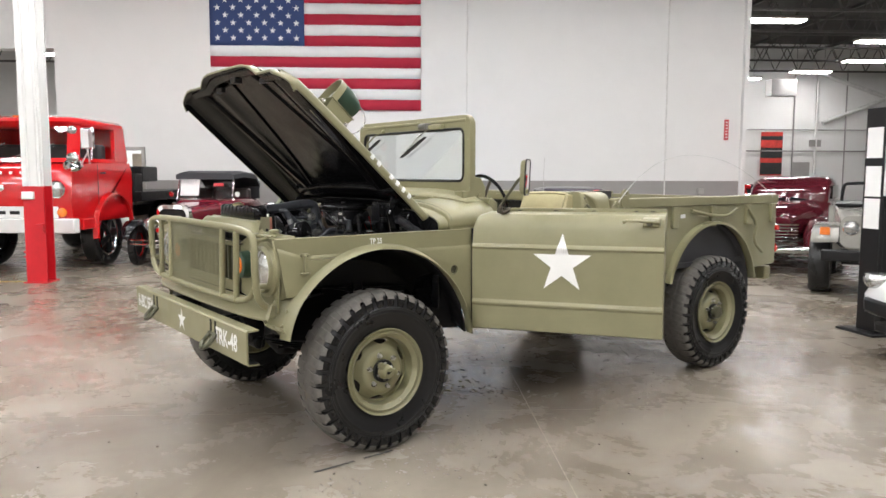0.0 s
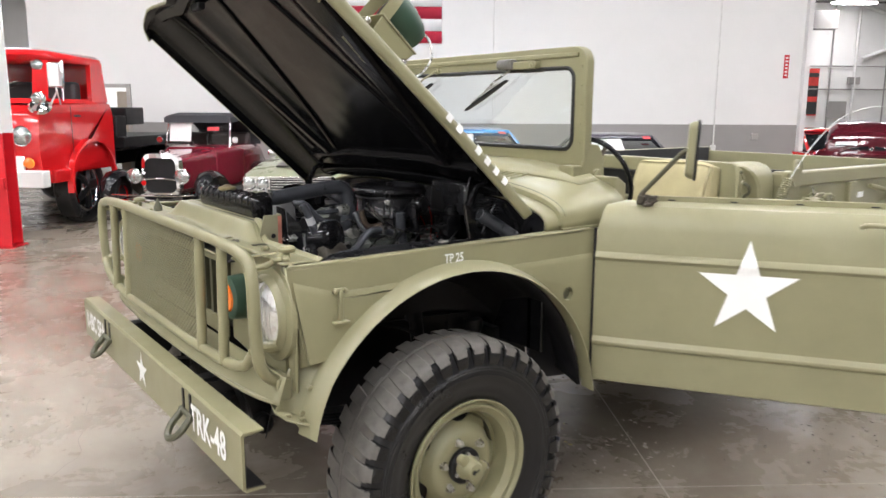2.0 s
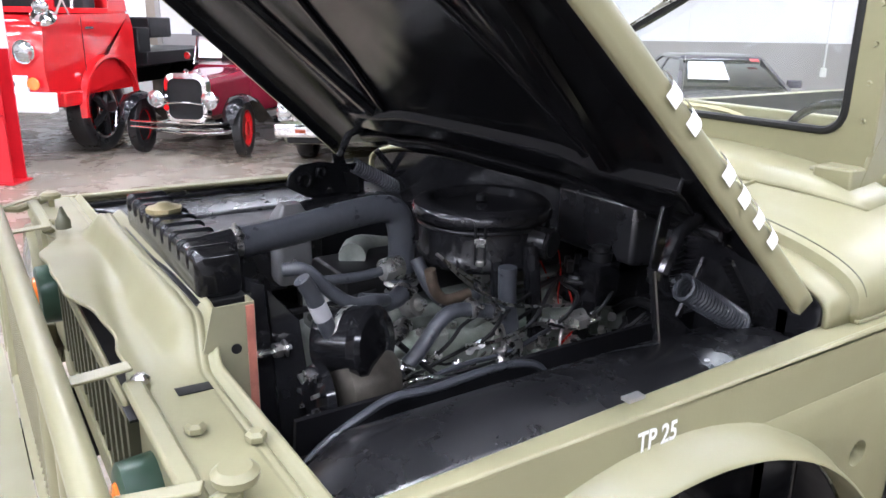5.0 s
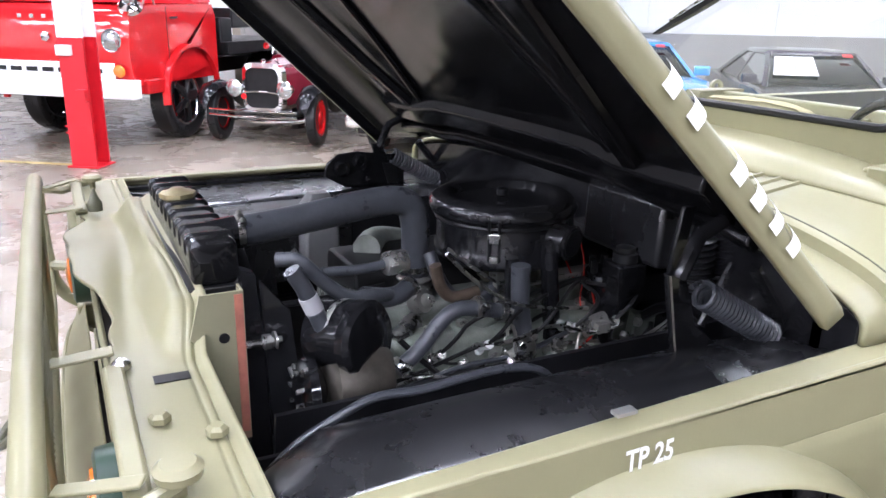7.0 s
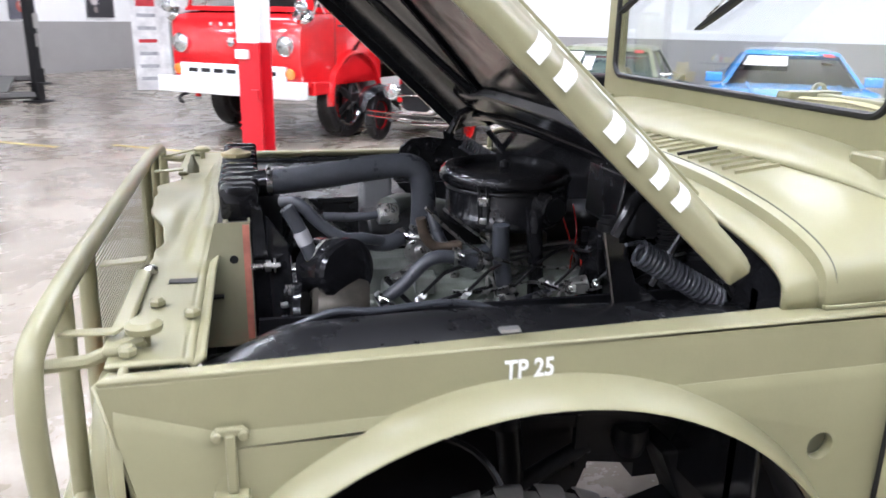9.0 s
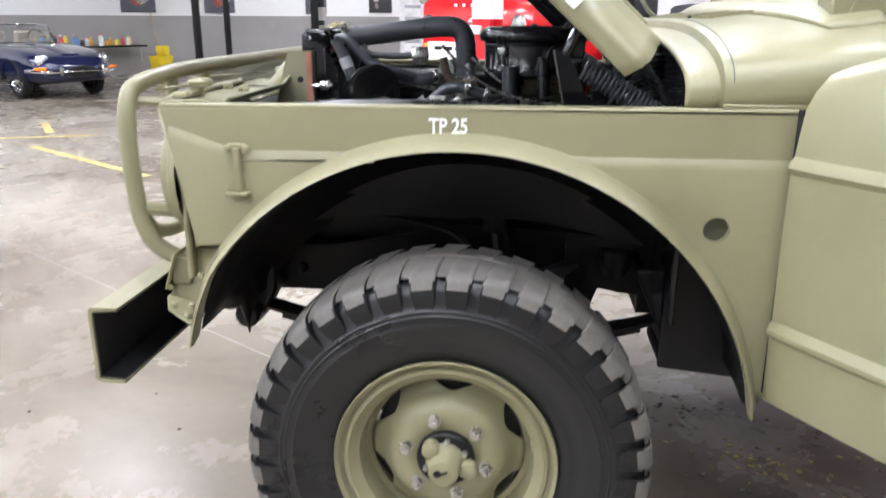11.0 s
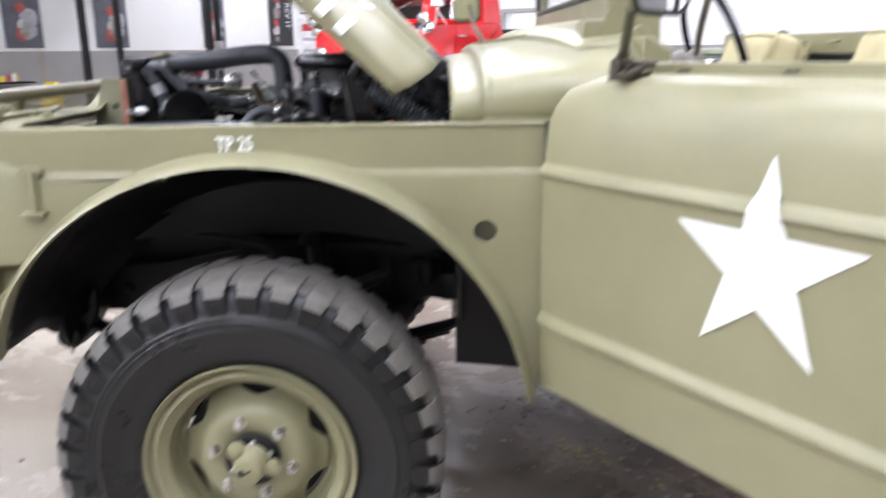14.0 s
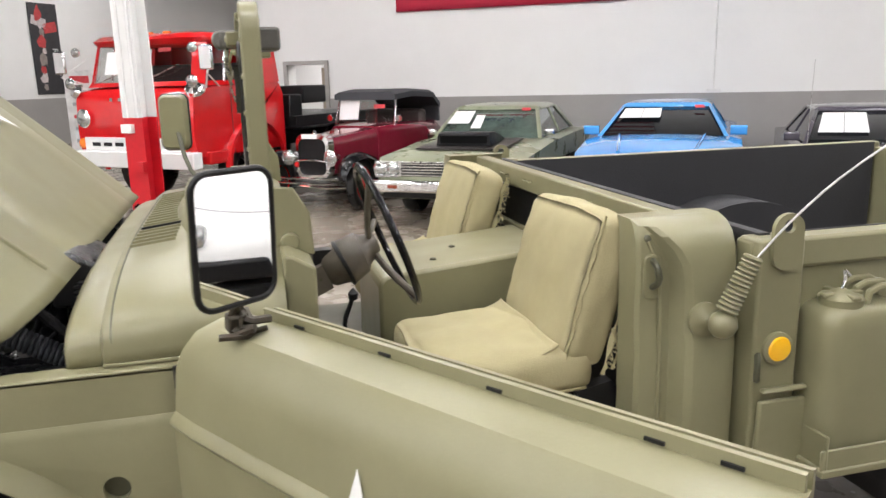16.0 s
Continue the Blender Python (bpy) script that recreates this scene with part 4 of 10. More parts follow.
# guard straps running from the header to the bar
for sy, ya, yb in ((-1, -0.42, -0.80), (1, 0.54, 0.92)):
    tp("latch_channel", MB().box((XF + 0.008, (ya + yb) / 2, 1.252), (0.030, abs(yb - ya), 0.014)), OLIVE, hd, bevel=0.006)
    tp("guard_strap", MB().box((XF - 0.030, ya - sy * 0.02, 1.268), (0.085, 0.032, 0.005), (0, -4, 0)), OLIVE, hd, bevel=0.002)
    tp("guard_clip", MB().box((XF - 0.03, yb + 0.06 * -sy, 1.264), (0.10, 0.024, 0.005), (0, -8, 25 * sy)), OLIVE, hd, bevel=0.002)

for s in (-1, 1):
    y = side_y(s, 0.795)
    z = 1.072
    ob = tp("headlight", MB().lathe([(0.150, 0.022), (0.149, 0.006), (0.138, 0.000), (0.128, -0.004), (0.124, -0.020), (0.116, -0.026), (0.108, -0.022), (0.104, 0.0)], (XF, y, z), (1, 0, 0), 36, cap=False), OLIVE, label="round sealed headlight with an olive rim")
    tp("lens", MB().lathe([(0.108, -0.014), (0.09, -0.024), (0.06, -0.033), (0.03, -0.037), (0.004, -0.038)], (XF, y, z), (1, 0, 0), 32), HEADGLASS, ob)
    for k in range(9):
        q = -0.088 + 0.022 * k
        hh_ = math.sqrt(0.100 ** 2 - q * q)
        zs = [hh_ * (j / 4 - 1) for j in range(9)]
        tp("flute", MB().tube([(XF - 0.040 + 0.024 * ((q * q + v * v) / 0.0108) - 0.0005, y + q, z + v) for v in zs], 0.0016, 4), HEADGLASS, ob)
    y = side_y(s, 0.53)
    mk = tp("marker_lamp", MB().lathe([(0.070, 0.05), (0.078, 0.0), (0.074, -0.05), (0.064, -0.055)], (XF + 0.02, y, 1.075), (1, 0, 0), 20), GREENLAMP, label="dark green marker lamp with an orange lens")
    tp("lens", MB().lathe([(0.050, -0.052), (0.045, -0.060), (0.02, -0.066), (0.004, -0.067)], (XF + 0.02, y, 1.075), (1, 0, 0), 20), ORANGE, mk)
# brush guard
XG = -0.70
gr = tp("brush_guard", MB().tube([(XF + 0.01, -0.80, 0.86), (XG, -0.835, 0.92), (XG - 0.012, -0.84, 1.08), (XG - 0.012, -0.84, 1.22), (XG - 0.01, -0.79, 1.292), (XG - 0.012, YC, 1.292), (XG - 0.01, 0.91, 1.292), (XG - 0.012, 0.96, 1.22), (XG - 0.012, 0.96, 1.08), (XG, 0.955, 0.92), (XF + 0.01, 0.92, 0.86)], 0.0195, 12, 3), OLIVE, label="olive tube brush guard with a wire mesh centre")
tp("guard_bar", MB().tube([(XG - 0.012, -0.83, 0.99), (XG - 0.012, -0.74, 0.905), (XG - 0.02, -0.40, 0.892), (XG - 0.02, 0.52, 0.892), (XG - 0.012, 0.86, 0.905), (XG - 0.012, 0.95, 0.99)], 0.0175, 10, 2), OLIVE, gr)
for y in (-0.60, -0.395, 0.515, 0.72):
    tp("guard_bar", MB().cyl((XG - 0.02, y, 0.892), (XG - 0.012, y, 1.29), 0.017, n=12), OLIVE, gr)
for yy_ in (-0.79, 0.91):
    tp("guard_foot", MB().box((XF - 0.005, yy_, 0.855), (0.05, 0.10, 0.07)), OLIVE, gr, bevel=0.006)
for pts, rr_ in (([(XG, -0.80, 1.24), (XF - 0.03, -0.78, 1.235), (XF + 0.05, -0.77, 1.262)], 0.011), ([(XG, 0.92, 1.24), (XF - 0.03, 0.90, 1.235), (XF + 0.05, 0.89, 1.262)], 0.011), ([(XG, -0.83, 1.0), (XF + 0.02, -0.80, 0.985)], 0.016), ([(XG, 0.95, 1.0), (XF + 0.02, 0.92, 0.985)], 0.016)):
    tp("guard_stay", MB().tube(pts, rr_, 8), OLIVE, gr)
# expanded metal mesh: crossing strands
ms = MB()
Y0, Y1, Z0, Z1 = -0.385, 0.505, 0.90, 1.285
P, Q = 0.026, 0.0096
nz, ny = int((Z1 - Z0) / Q), int((Y1 - Y0) / P)
for i in range(nz):
    for j in range(ny):
        y, z = Y0 + P * (j + (0.5 if i % 2 else 0)), Z0 + Q * i
        for dy in (0.5, -0.5):
            ya, za, yb, zb = y, z, y + P * dy, z + Q
            if Y0 - 0.02 <= yb <= Y1 + 0.005:
                t = 0.0015
                x = XG - 0.018
                ms.add([(x - 0.004, ya, za - t), (x + 0.002, yb, zb - t), (x + 0.002, yb, zb + t), (x - 0.004, ya, za + t)], [(0, 1, 2, 3)])
tp("guard_mesh", ms, OLIVE, gr, "expanded metal mesh", solid=0.002, smooth=10)
# apron below the grille, down to the bumper
tp("front_apron", MB().grid(lambda a, b: (XF - 0.01 - (0.048 * a ** 1.5 + 0.036 * a * a * math.cos((b - 0.5) * 2.6)) * (1 - 0.55 * abs(2 * b - 1) ** 5), -0.86 + 1.84 * b, 0.90 - 0.085 * a + 0.012 * math.sin(math.pi * a) - 0.010 * math.sin(math.pi * a) * math.sin(9 * b) ** 2), 12, 40), OLIVE, solid=0.004, smooth=60)
tp("apron_lip", MB().tube([(XF - 0.030, -0.85, 0.817), (XF - 0.066, -0.72, 0.814), (XF - 0.084, -0.45, 0.813), (XF - 0.093, YC, 0.813), (XF - 0.084, 0.57, 0.813), (XF - 0.066, 0.84, 0.814), (XF - 0.030, 0.97, 0.817)], 0.0075, 8, 2), OLIVE)


# fenders
CX, CZ, CR = 0.025, 0.518, 0.664


def on_arch(a, r=CR):
    """A point of the wheel opening: a circle that straightens towards its front foot."""
    return (CX + r * math.cos(radians(a)) + 0.020 * max(0.0, (a - 145) / 15), CZ + r * math.sin(radians(a)))


def arch(n=30, a0=158, a1=0):
    return [on_arch(a0 + (a1 - a0) * i / n) for i in range(n + 1)]


def fender(s):
    d = 0.93
    y = side_y(s, d)
    hole = [(0.565 + 0.027 * math.cos(2 * math.pi * k / 22), 1.0 - 0.027 * math.sin(2 * math.pi * k / 22)) for k in range(23)]
    ar = [p for p in arch(a0=142) if p[1] > 0.58]
    poly = [(-0.622, 1.235), (-0.557, 0.925)] + ar[:-1] + [(0.70, 0.60), (0.715, 0.80), (0.70, 1.00)] + hole + [(0.70, 1.0001), (0.712, 1.14), (0.735, 1.248)]
    f = tp("front_fender", MB().prism(poly, y, y - s * 0.012), OLIVE, label="olive front fender", bevel=0.004)
    # flared lip round the wheel opening
    inner = arch(38, a0=163, a1=7)
    ro = []
    for k, (px, pz) in enumerate(inner):
        nx, nz = (px - CX) / CR, (pz - CZ) / CR
        fl = 0.068
        ro.append([(px + nx * 0.009, y - s * 0.004, pz + nz * 0.009), (px + nx * 0.006, y + s * 0.0135, pz + nz * 0.006), (px - nx * 0.002, y + s * 0.026, pz - nz * 0.002), (px - nx * 0.014, y + s * fl, pz - nz * 0.014),
                   (px - nx * 0.020, y + s * (fl + 0.003), pz - nz * 0.020), (px - nx * 0.020, y + s * (fl - 0.004), pz - nz * 0.020), (px - nx * 0.022, y + s * (fl - 0.012), pz - nz * 0.022), (px - nx * 0.012, y, pz - nz * 0.012)])
    tp("wheel_arch_lip", MB().rings(ro, cap=True), OLIVE, f, smooth=50)
    # wheelhouse, black, open to the wheel
    wh = []
    for k in range(45):
        a = 162 - 155 * k / 44
        px, pz = on_arch(a, CR - 0.012)
        # the sheet narrows to a tip at both ends
        wd = min(1.0, max(0.02, (a - 6) / 30), max(0.85, (162 - a) / 14))
        wh.append([(px, y - s * 0.01, pz), (px, y - s * (0.01 + 0.15 * wd), pz), (px, y - s * (0.01 + 0.29 * wd), pz - 0.04 * wd), (px, y - s * (0.01 + 0.35 * wd), pz - 0.16 * wd)])
    tp("wheelhouse", MB().rings(wh, cap=False, closed=False), UNDERBODY, f, solid=0.004, smooth=60)
    # lower panels stand proud below a horizontal crease
    def sweep(a0, a1, n=12):
        return [on_arch(a0 + (a1 - a0) * k / n, CR + 0.001) for k in range(n + 1)]
    for poly in ([(-0.600, 1.195), (-0.455, 1.146), (-0.150, 1.146)] + sweep(107, 141) + [(-0.555, 0.930)], [(0.242, 1.146), (0.702, 1.146), (0.70, 1.0)] + hole[::-1] + [(0.70, 0.9999), (0.714, 0.80), (0.700, 0.62)] + sweep(11, 73)):
        ins = [(x, z - 0.022 if z > 1.10 else z) for x, z in poly]
        tp("lower_panel", MB().rings([[(x, y - s * 0.004, z) for x, z in poly], [(x, y + s * 0.001, z) for x, z in poly], [(x, y + s * 0.0055, z - (0.009 if z > 1.10 else 0)) for x, z in poly], [(x, y + s * 0.0105, z) for x, z in ins]]), OLIVE, f, smooth=50)
    tp("crease", MB().box((0.682, y + s * 0.003, 0.802), (0.07, 0.012, 0.028)), OLIVE, f, bevel=0.004)
    # top ledge
    tp("fender_ledge", MB().prism([(-0.62, y), (-0.60, y - s * 0.02), (0.735, y - s * 0.075), (0.735, y)], 1.232, 1.244, "z"), OLIVE, f, bevel=0.004)
    # corner fold at the front, towards the lamps
    tp("fender_nose", MB().add([(-0.622, y, 1.235), (-0.557, y, 0.925), (-0.60, y - s * 0.06, 0.90), (XF + 0.02, y - s * 0.075, 1.24)], [(0, 1, 3), (1, 2, 3)]), OLIVE, f, solid=0.006)

    def splash(a, b):
        front = Vector((-0.602, y - s * 0.045, 0.915)).lerp(Vector((-0.652, y - s * 0.035, 0.792)), b)
        px, pz = on_arch(141.5 + 20.5 * b)
        p = front.lerp(Vector((px, y + s * 0.002, pz)), a)
        return (p.x + 0.010 * math.sin(math.pi * a), p.y - s * 0.016 * math.sin(math.pi * a), p.z)

    tp("splash_panel", MB().grid(splash, 8, 8), OLIVE, f, solid=0.004, smooth=60)
    # bolted flange that ties the apron to the foot of the arch
    tp("mud_flange", MB().plate([(-0.660, y - s * 0.03, 0.786), (-0.640, y + s * 0.012, 0.770), (-0.575, y + s * 0.040, 0.745), (-0.560, y, 0.752), (-0.575, y - s * 0.08, 0.790), (-0.645, y - s * 0.10, 0.800)], (0.25, 0.1 * s, 1), 0.005), OLIVE, f, bevel=0.002)
    for bx, bd, bz in ((-0.628, 0.004, 0.775), (-0.590, 0.020, 0.758), (-0.600, -0.045, 0.785)):
        tp("flange_bolt", MB().lathe([(0.010, 0), (0.010, 0.007), (0.006, 0.010)], (bx, y + s * bd, bz + 0.004), (0.25, 0, 1), 6), OLIVE, f)
    for ang in (150, 157):
        px, pz = on_arch(ang, CR + 0.014)
        tp("flange_bolt", MB().lathe([(0.009, 0), (0.009, 0.006), (0.005, 0.009)], (px, y + s * 0.004, pz), (0, s, 0), 6), OLIVE, f)
    tp("wheelhouse_wall", MB().prism([(-0.42, 0.90), (-0.40, 1.18), (0.58, 1.18), (0.60, 0.86), (0.48, 0.86), (0.2, 0.92), (-0.2, 0.92)], y - s * 0.34, y - s * 0.35), UNDERBODY, f)
    # recess in the fender paint, its shade put into a darker olive
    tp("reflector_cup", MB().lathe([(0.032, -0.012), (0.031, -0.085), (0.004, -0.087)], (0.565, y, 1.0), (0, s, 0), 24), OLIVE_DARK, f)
    # tie-down latch
    tp("hood_latch", MB().box((-0.447, y + s * 0.016, 1.105), (0.015, 0.014, 0.095)).box((-0.447, y + s * 0.014, 1.155), (0.042, 0.012, 0.012)).cyl((-0.466, y + s * 0.008, 1.150), (-0.466, y + s * 0.024, 1.150), 0.008, n=10).cyl((-0.428, y + s * 0.008, 1.150), (-0.428, y + s * 0.024, 1.150), 0.008, n=10)
       .lathe([(0.030, 0.0), (0.026, 0.005), (0.012, 0.007)], (-0.449, y + s * 0.006, 1.058), (0, s, 0), 16).box((-0.449, y + s * 0.022, 1.054), (0.052, 0.026, 0.008)), OLIVE, f, bevel=0.003)
    if s < 0:
        tp("lettering", text_mb("TP 25", 0.044, lambda a, b: (0.006 + a, y - 0.004, 1.203 + b), 0.0012, 0.78), WHITEP, f, "white stencilled letters")
    # inner fender in the engine bay: black, rolled over the wheel
    def roll(a, b):
        x = -0.49 + 1.02 * a
        t = b
        yy = y - s * (0.055 + 0.27 * t)
        bul = math.sin(math.pi * (0.15 + 0.85 * a) ** 0.9)
        z = 1.205 - 0.02 * t + (0.042 if s < 0 else 0.008) * math.sin(math.pi * min(1, t * 1.3)) * bul - 0.55 * max(0, t - 0.72) ** 1.3 - 0.10 * max(0, 0.12 - a) / 0.12 * t
        return (x, yy, z)
    tp("inner_fender", MB().grid(roll, 24, 14), SATINB, f, solid=0.005, smooth=60)
    tp("inner_fender_wall", MB().box((0.02, y - s * 0.335, 1.05), (1.02, 0.008, 0.14)), UNDERBODY, f)
    tp("inner_fold", MB().tube([(-0.47, y - s * 0.07, 1.208), (-0.40, y - s * 0.14, 1.205), (-0.37, y - s * 0.20, 1.188)], 0.006, 8, 1), SATINB, f)
    tp("wheel_well_cover", MB().box((0.02, y - s * 0.03, 1.215), (1.1, 0.05, 0.01)), SATINB, f)
    return f


for s in (-1, 1):
    fender(s)

# ---- hood, raised ----
HINGE = Vector((0.425, 0, 1.330))
AX, NX = Vector((-0.7314, 0, 0.6820)), Vector((0.6820, 0, 0.7314))


def on_hood(a, y, n):
    p = HINGE + AX * a + NX * n
    return (p.x, y, p.z)


def hood_point(a, b):
    """a: 0 at the hinge, 1 at the nose; b: 0..1 across."""
    t = 2 * b - 1
    w = 0.905 - 0.04 * a ** 3
    edge = abs(t)
    k = max(0.0, (edge - 0.80) / 0.20)
    n = 0.058 - 0.02 * a * a
    # flat top, crease, sloping shoulder, turned-down side
    n -= 0.020 * min(1.0, max(0.0, (edge - 0.76) / 0.04)) + 0.098 * k
    bulge = max(0.0, 1 - (t / 0.52) ** 6)
    n += 0.035 * bulge * (0.4 + 0.6 * min(1, a * 3))
    along = 1.235 * a
    if a > 0.93:
        n -= 0.058 * ((a - 0.93) / 0.07) ** 1.5 * (1 - 0.7 * k)
    along += 0.06 * bulge * max(0, a - 0.7) / 0.3
    ext = 1 - 0.10 * k * max(0.0, (a - 0.9) / 0.1)
    yy = YC + w * math.copysign(min(edge, 0.80) + 0.20 * math.sin(math.pi / 2 * min(1.0, 1.5 * k)), t)
    return on_hood(along * ext + (0.03 * k * (1 - a) ** 8), yy, n)


hood = tp("hood", MB().grid(hood_point, 34, 80), OLIVE, label="olive hood raised on its hinges, black inside", smooth=55)
hood.data.materials.append(HOODBLACK)
up = sum((f.normal.x + f.normal.z) * f.area for f in hood.data.polygons)
if up < 0:
    hood.data.flip_normals()
shell = hood.modifiers.new("thickness", "SOLIDIFY")
shell.thickness, shell.offset, shell.material_offset, shell.material_offset_rim = 0.014, -1.0, 1, 0


# inner stiffeners
def rib(a0, b0, a1, b1, w, h):
    mb = MB()
    n = 12
    rr = []
    for i in range(n + 1):
        a, b = a0 + (a1 - a0) * i / n, b0 + (b1 - b0) * i / n
        p = Vector(hood_point(a, b)) - NX * 0.012
        side = Vector((0, 1, 0)) if abs(a1 - a0) * 1.2 > abs(b1 - b0) * 1.7 else AX
        rr.append([p - side * w, p - side * w * 0.7 - NX * h, p + side * w * 0.7 - NX * h, p + side * w])
    return mb.rings(rr)


for args in ((0.10, 0.23, 0.95, 0.13, 0.03, 0.022), (0.10, 0.77, 0.95, 0.87, 0.03, 0.022), (0.10, 0.25, 0.95, 0.40, 0.018, 0.014), (0.10, 0.75, 0.95, 0.60, 0.018, 0.014),
             (0.13, 0.12, 0.13, 0.88, 0.05, 0.030), (0.05, 0.1, 0.05, 0.9, 0.02, 0.02), (0.95, 0.1, 0.95, 0.9, 0.035, 0.03)):
    tp("hood_stiffener", rib(*args), HOODBLACK, hood, bevel=0.006)
for ca_, cb_, cs_ in ((0.93, 0.5, (0.05, 0.08, 0.06)), (0.9, 0.3, (0.03, 0.1, 0.03)), (0.9, 0.7, (0.03, 0.1, 0.03))):
    tp("hood_catch", MB().box(Vector(hood_point(ca_, cb_)) - NX * 0.04, cs_), BLACKM, hood, bevel=0.005)


def hood_side(a0, b0):
    """Letters on the sloping left side of the hood; rows read from the nose to the hinge."""
    def fn(x, y):
        p = Vector(hood_point(a0 - x / 1.235, b0 + y / 1.95))
        q = Vector(hood_point(a0 - x / 1.235, b0 + y / 1.95 + 0.01)) - p
        r = Vector(hood_point(a0 - x / 1.235 + 0.01, b0 + y / 1.95)) - p
        nn = q.cross(r).normalized()
        if nn.y > 0 and nn.z < 0 or nn.dot(NX) < -0.2:
            nn = -nn
        return p + nn * 0.0055
    return fn


tp("lettering", text_mb("U.S. ARMY", 0.072, hood_side(0.305, 0.0905), 0.0013, 1.08), WHITEP, hood, "white stencilled letters")
side_row = hood_side(0.3045, 0.042)
for k, wd in enumerate((0.040, 0.042, 0, 0.042, 0.042, 0.038, 0.040)):
    if wd:
        x0 = (k - 3) * 0.0566
        tp("registration_bar", MB().grid(lambda a, b: side_row(x0 - 0.34 * wd + 0.68 * wd * a, -0.042 + 0.071 * b), 3, 6), WHITEP, hood, "plain white bar of the painted registration")
fold = [Vector(hood_point(0.04 + 0.92 * k / 20, 0.128)) + NX * 0.001 for k in range(21)]
tp("pressed_fold", MB().tube(fold, 0.0065, 8, 1), OLIVE, hood)
st = star_mb(0.30, lambda a, b: Vector(hood_point(0.52 + b / 1.235, 0.5 + a / 1.77)) + NX * 0.012)
tp("painted_star", st, WHITEP, hood, "large white painted star")
# blackout lamp on its bracket, near the left hood edge
LB = Vector(on_hood(0.83, -0.68, 0.03))
EY = Vector((0, 1, 0))


def lb(a, y, n):
    return LB + AX * a + EY * y + NX * n


bracket = tp("lamp_bracket", MB().plate([lb(0.055, 0, 0.0), lb(-0.10, 0, 0.0), lb(-0.115, 0, 0.075), lb(0.06, 0, 0.075)], EY, 0.006)
             .plate([lb(0.065, -0.005, 0.075), lb(-0.12, -0.005, 0.075), lb(-0.12, 0.20, 0.075), lb(0.065, 0.20, 0.075)], NX, 0.007)
             .plate([lb(0.055, 0.19, 0.0), lb(-0.10, 0.19, 0.0), lb(-0.10, 0.19, 0.075), lb(0.055, 0.19, 0.075)], EY, 0.006), OLIVE, hood, "olive sheet bracket of the blackout lamp", bevel=0.003)
tp("blackout_lamp", MB().lathe([(0.02, -0.105), (0.045, -0.10), (0.062, -0.07), (0.072, -0.02), (0.074, 0.03), (0.070, 0.05), (0.06, 0.055)], lb(-0.03, 0.10, 0.165), AX, 28), GREENLAMP, bracket, "dark green blackout lamp")
tp("lamp_face", MB().lathe([(0.06, 0.055), (0.03, 0.062), (0.004, 0.063)], lb(-0.03, 0.10, 0.165), AX, 20), BLACKM, bracket)
hp = [lb(0.045, 0.10 - 0.080 * math.cos(math.pi * i / 14), 0.078 + 0.150 * math.sin(math.pi * i / 14) ** 0.6) for i in range(15)]
tp("hoop_guard", MB().rings([[p - AX * 0.022, p + AX * 0.022, p + AX * 0.022 + NX * 0.008, p - AX * 0.022 + NX * 0.008] for p in hp]), OLIVE, bracket)
tp("lamp_wire", MB().tube([lb(-0.11, 0.11, 0.20), lb(-0.17, 0.10, 0.22), lb(-0.22, 0.08, 0.16), lb(-0.20, 0.03, 0.06), lb(-0.16, 0.02, 0.0)], 0.0045, 6, 2), STEEL, bracket)
for a in (0.09, -0.10):
    tp("bracket_bolt", MB().lathe([(0.012, 0), (0.012, -0.008), (0.006, -0.012)], lb(a, 0, 0.02), (0, 1, 0), 6), STEEL, bracket)

# ---- cowl and windscreen ----
def cowl_section(x, inset, b):
    """Nearly upright sides, a tight shoulder, a gently crowned top."""
    q = (2 * b - 1) * math.pi / 2
    p = 2 / 4.6
    top = 1.405 + 0.055 * (x - 0.5) / 0.43 - inset
    sy_, cz_ = abs(math.sin(q)) ** p, max(0.0, math.cos(q)) ** p
    z = 1.245 + (top - 0.045 * sy_ ** 3 - 1.245) * cz_
    return (x, YC + math.copysign((0.895 - inset * 0.6) * sy_, q), z)


xs = [(0.49, 0.03), (0.50, 0.026), (0.555, 0.024), (0.560, 0.024), (0.566, 0.004), (0.574, 0.0), (0.65, 0.0), (0.75, 0.0), (0.85, 0.0), (0.93, 0.0)]
cw = tp("cowl", MB().grid(lambda a, b: cowl_section(*xs[round(a * (len(xs) - 1))], b), len(xs) - 1, 90), OLIVE, solid=0.01, smooth=38)
for k in range(20):
    tp("vent_slot", MB().box((0.640, -0.50 + 0.046 * k, 1.4293), (0.105, 0.006, 0.007), (0, -7.3, 0)), BLACKM if k == 5 else OLIVE, cw)


def plinth(a, b):
    """Raised base of the windscreen, its front edge an arc across the cowl."""
    q = 2 * b - 1
    x0 = 0.665 + 0.13 * q * q
    x = x0 + (0.915 - x0) * a
    yy = YC + 0.76 * q
    top = 1.405 + 0.055 * (x - 0.5) / 0.43
    sy_ = abs(yy - YC) / 0.895
    base = 1.245 + (top - 0.045 * sy_ ** 3 - 1.245) * math.cos(math.asin(min(1.0, sy_ ** 2.3))) ** (2 / 4.6)
    return (x, yy, base + 0.005 + 0.024 * (1 - (1 - min(1.0, a * 3.2)) ** 2) * (1 - abs(q) ** 8))


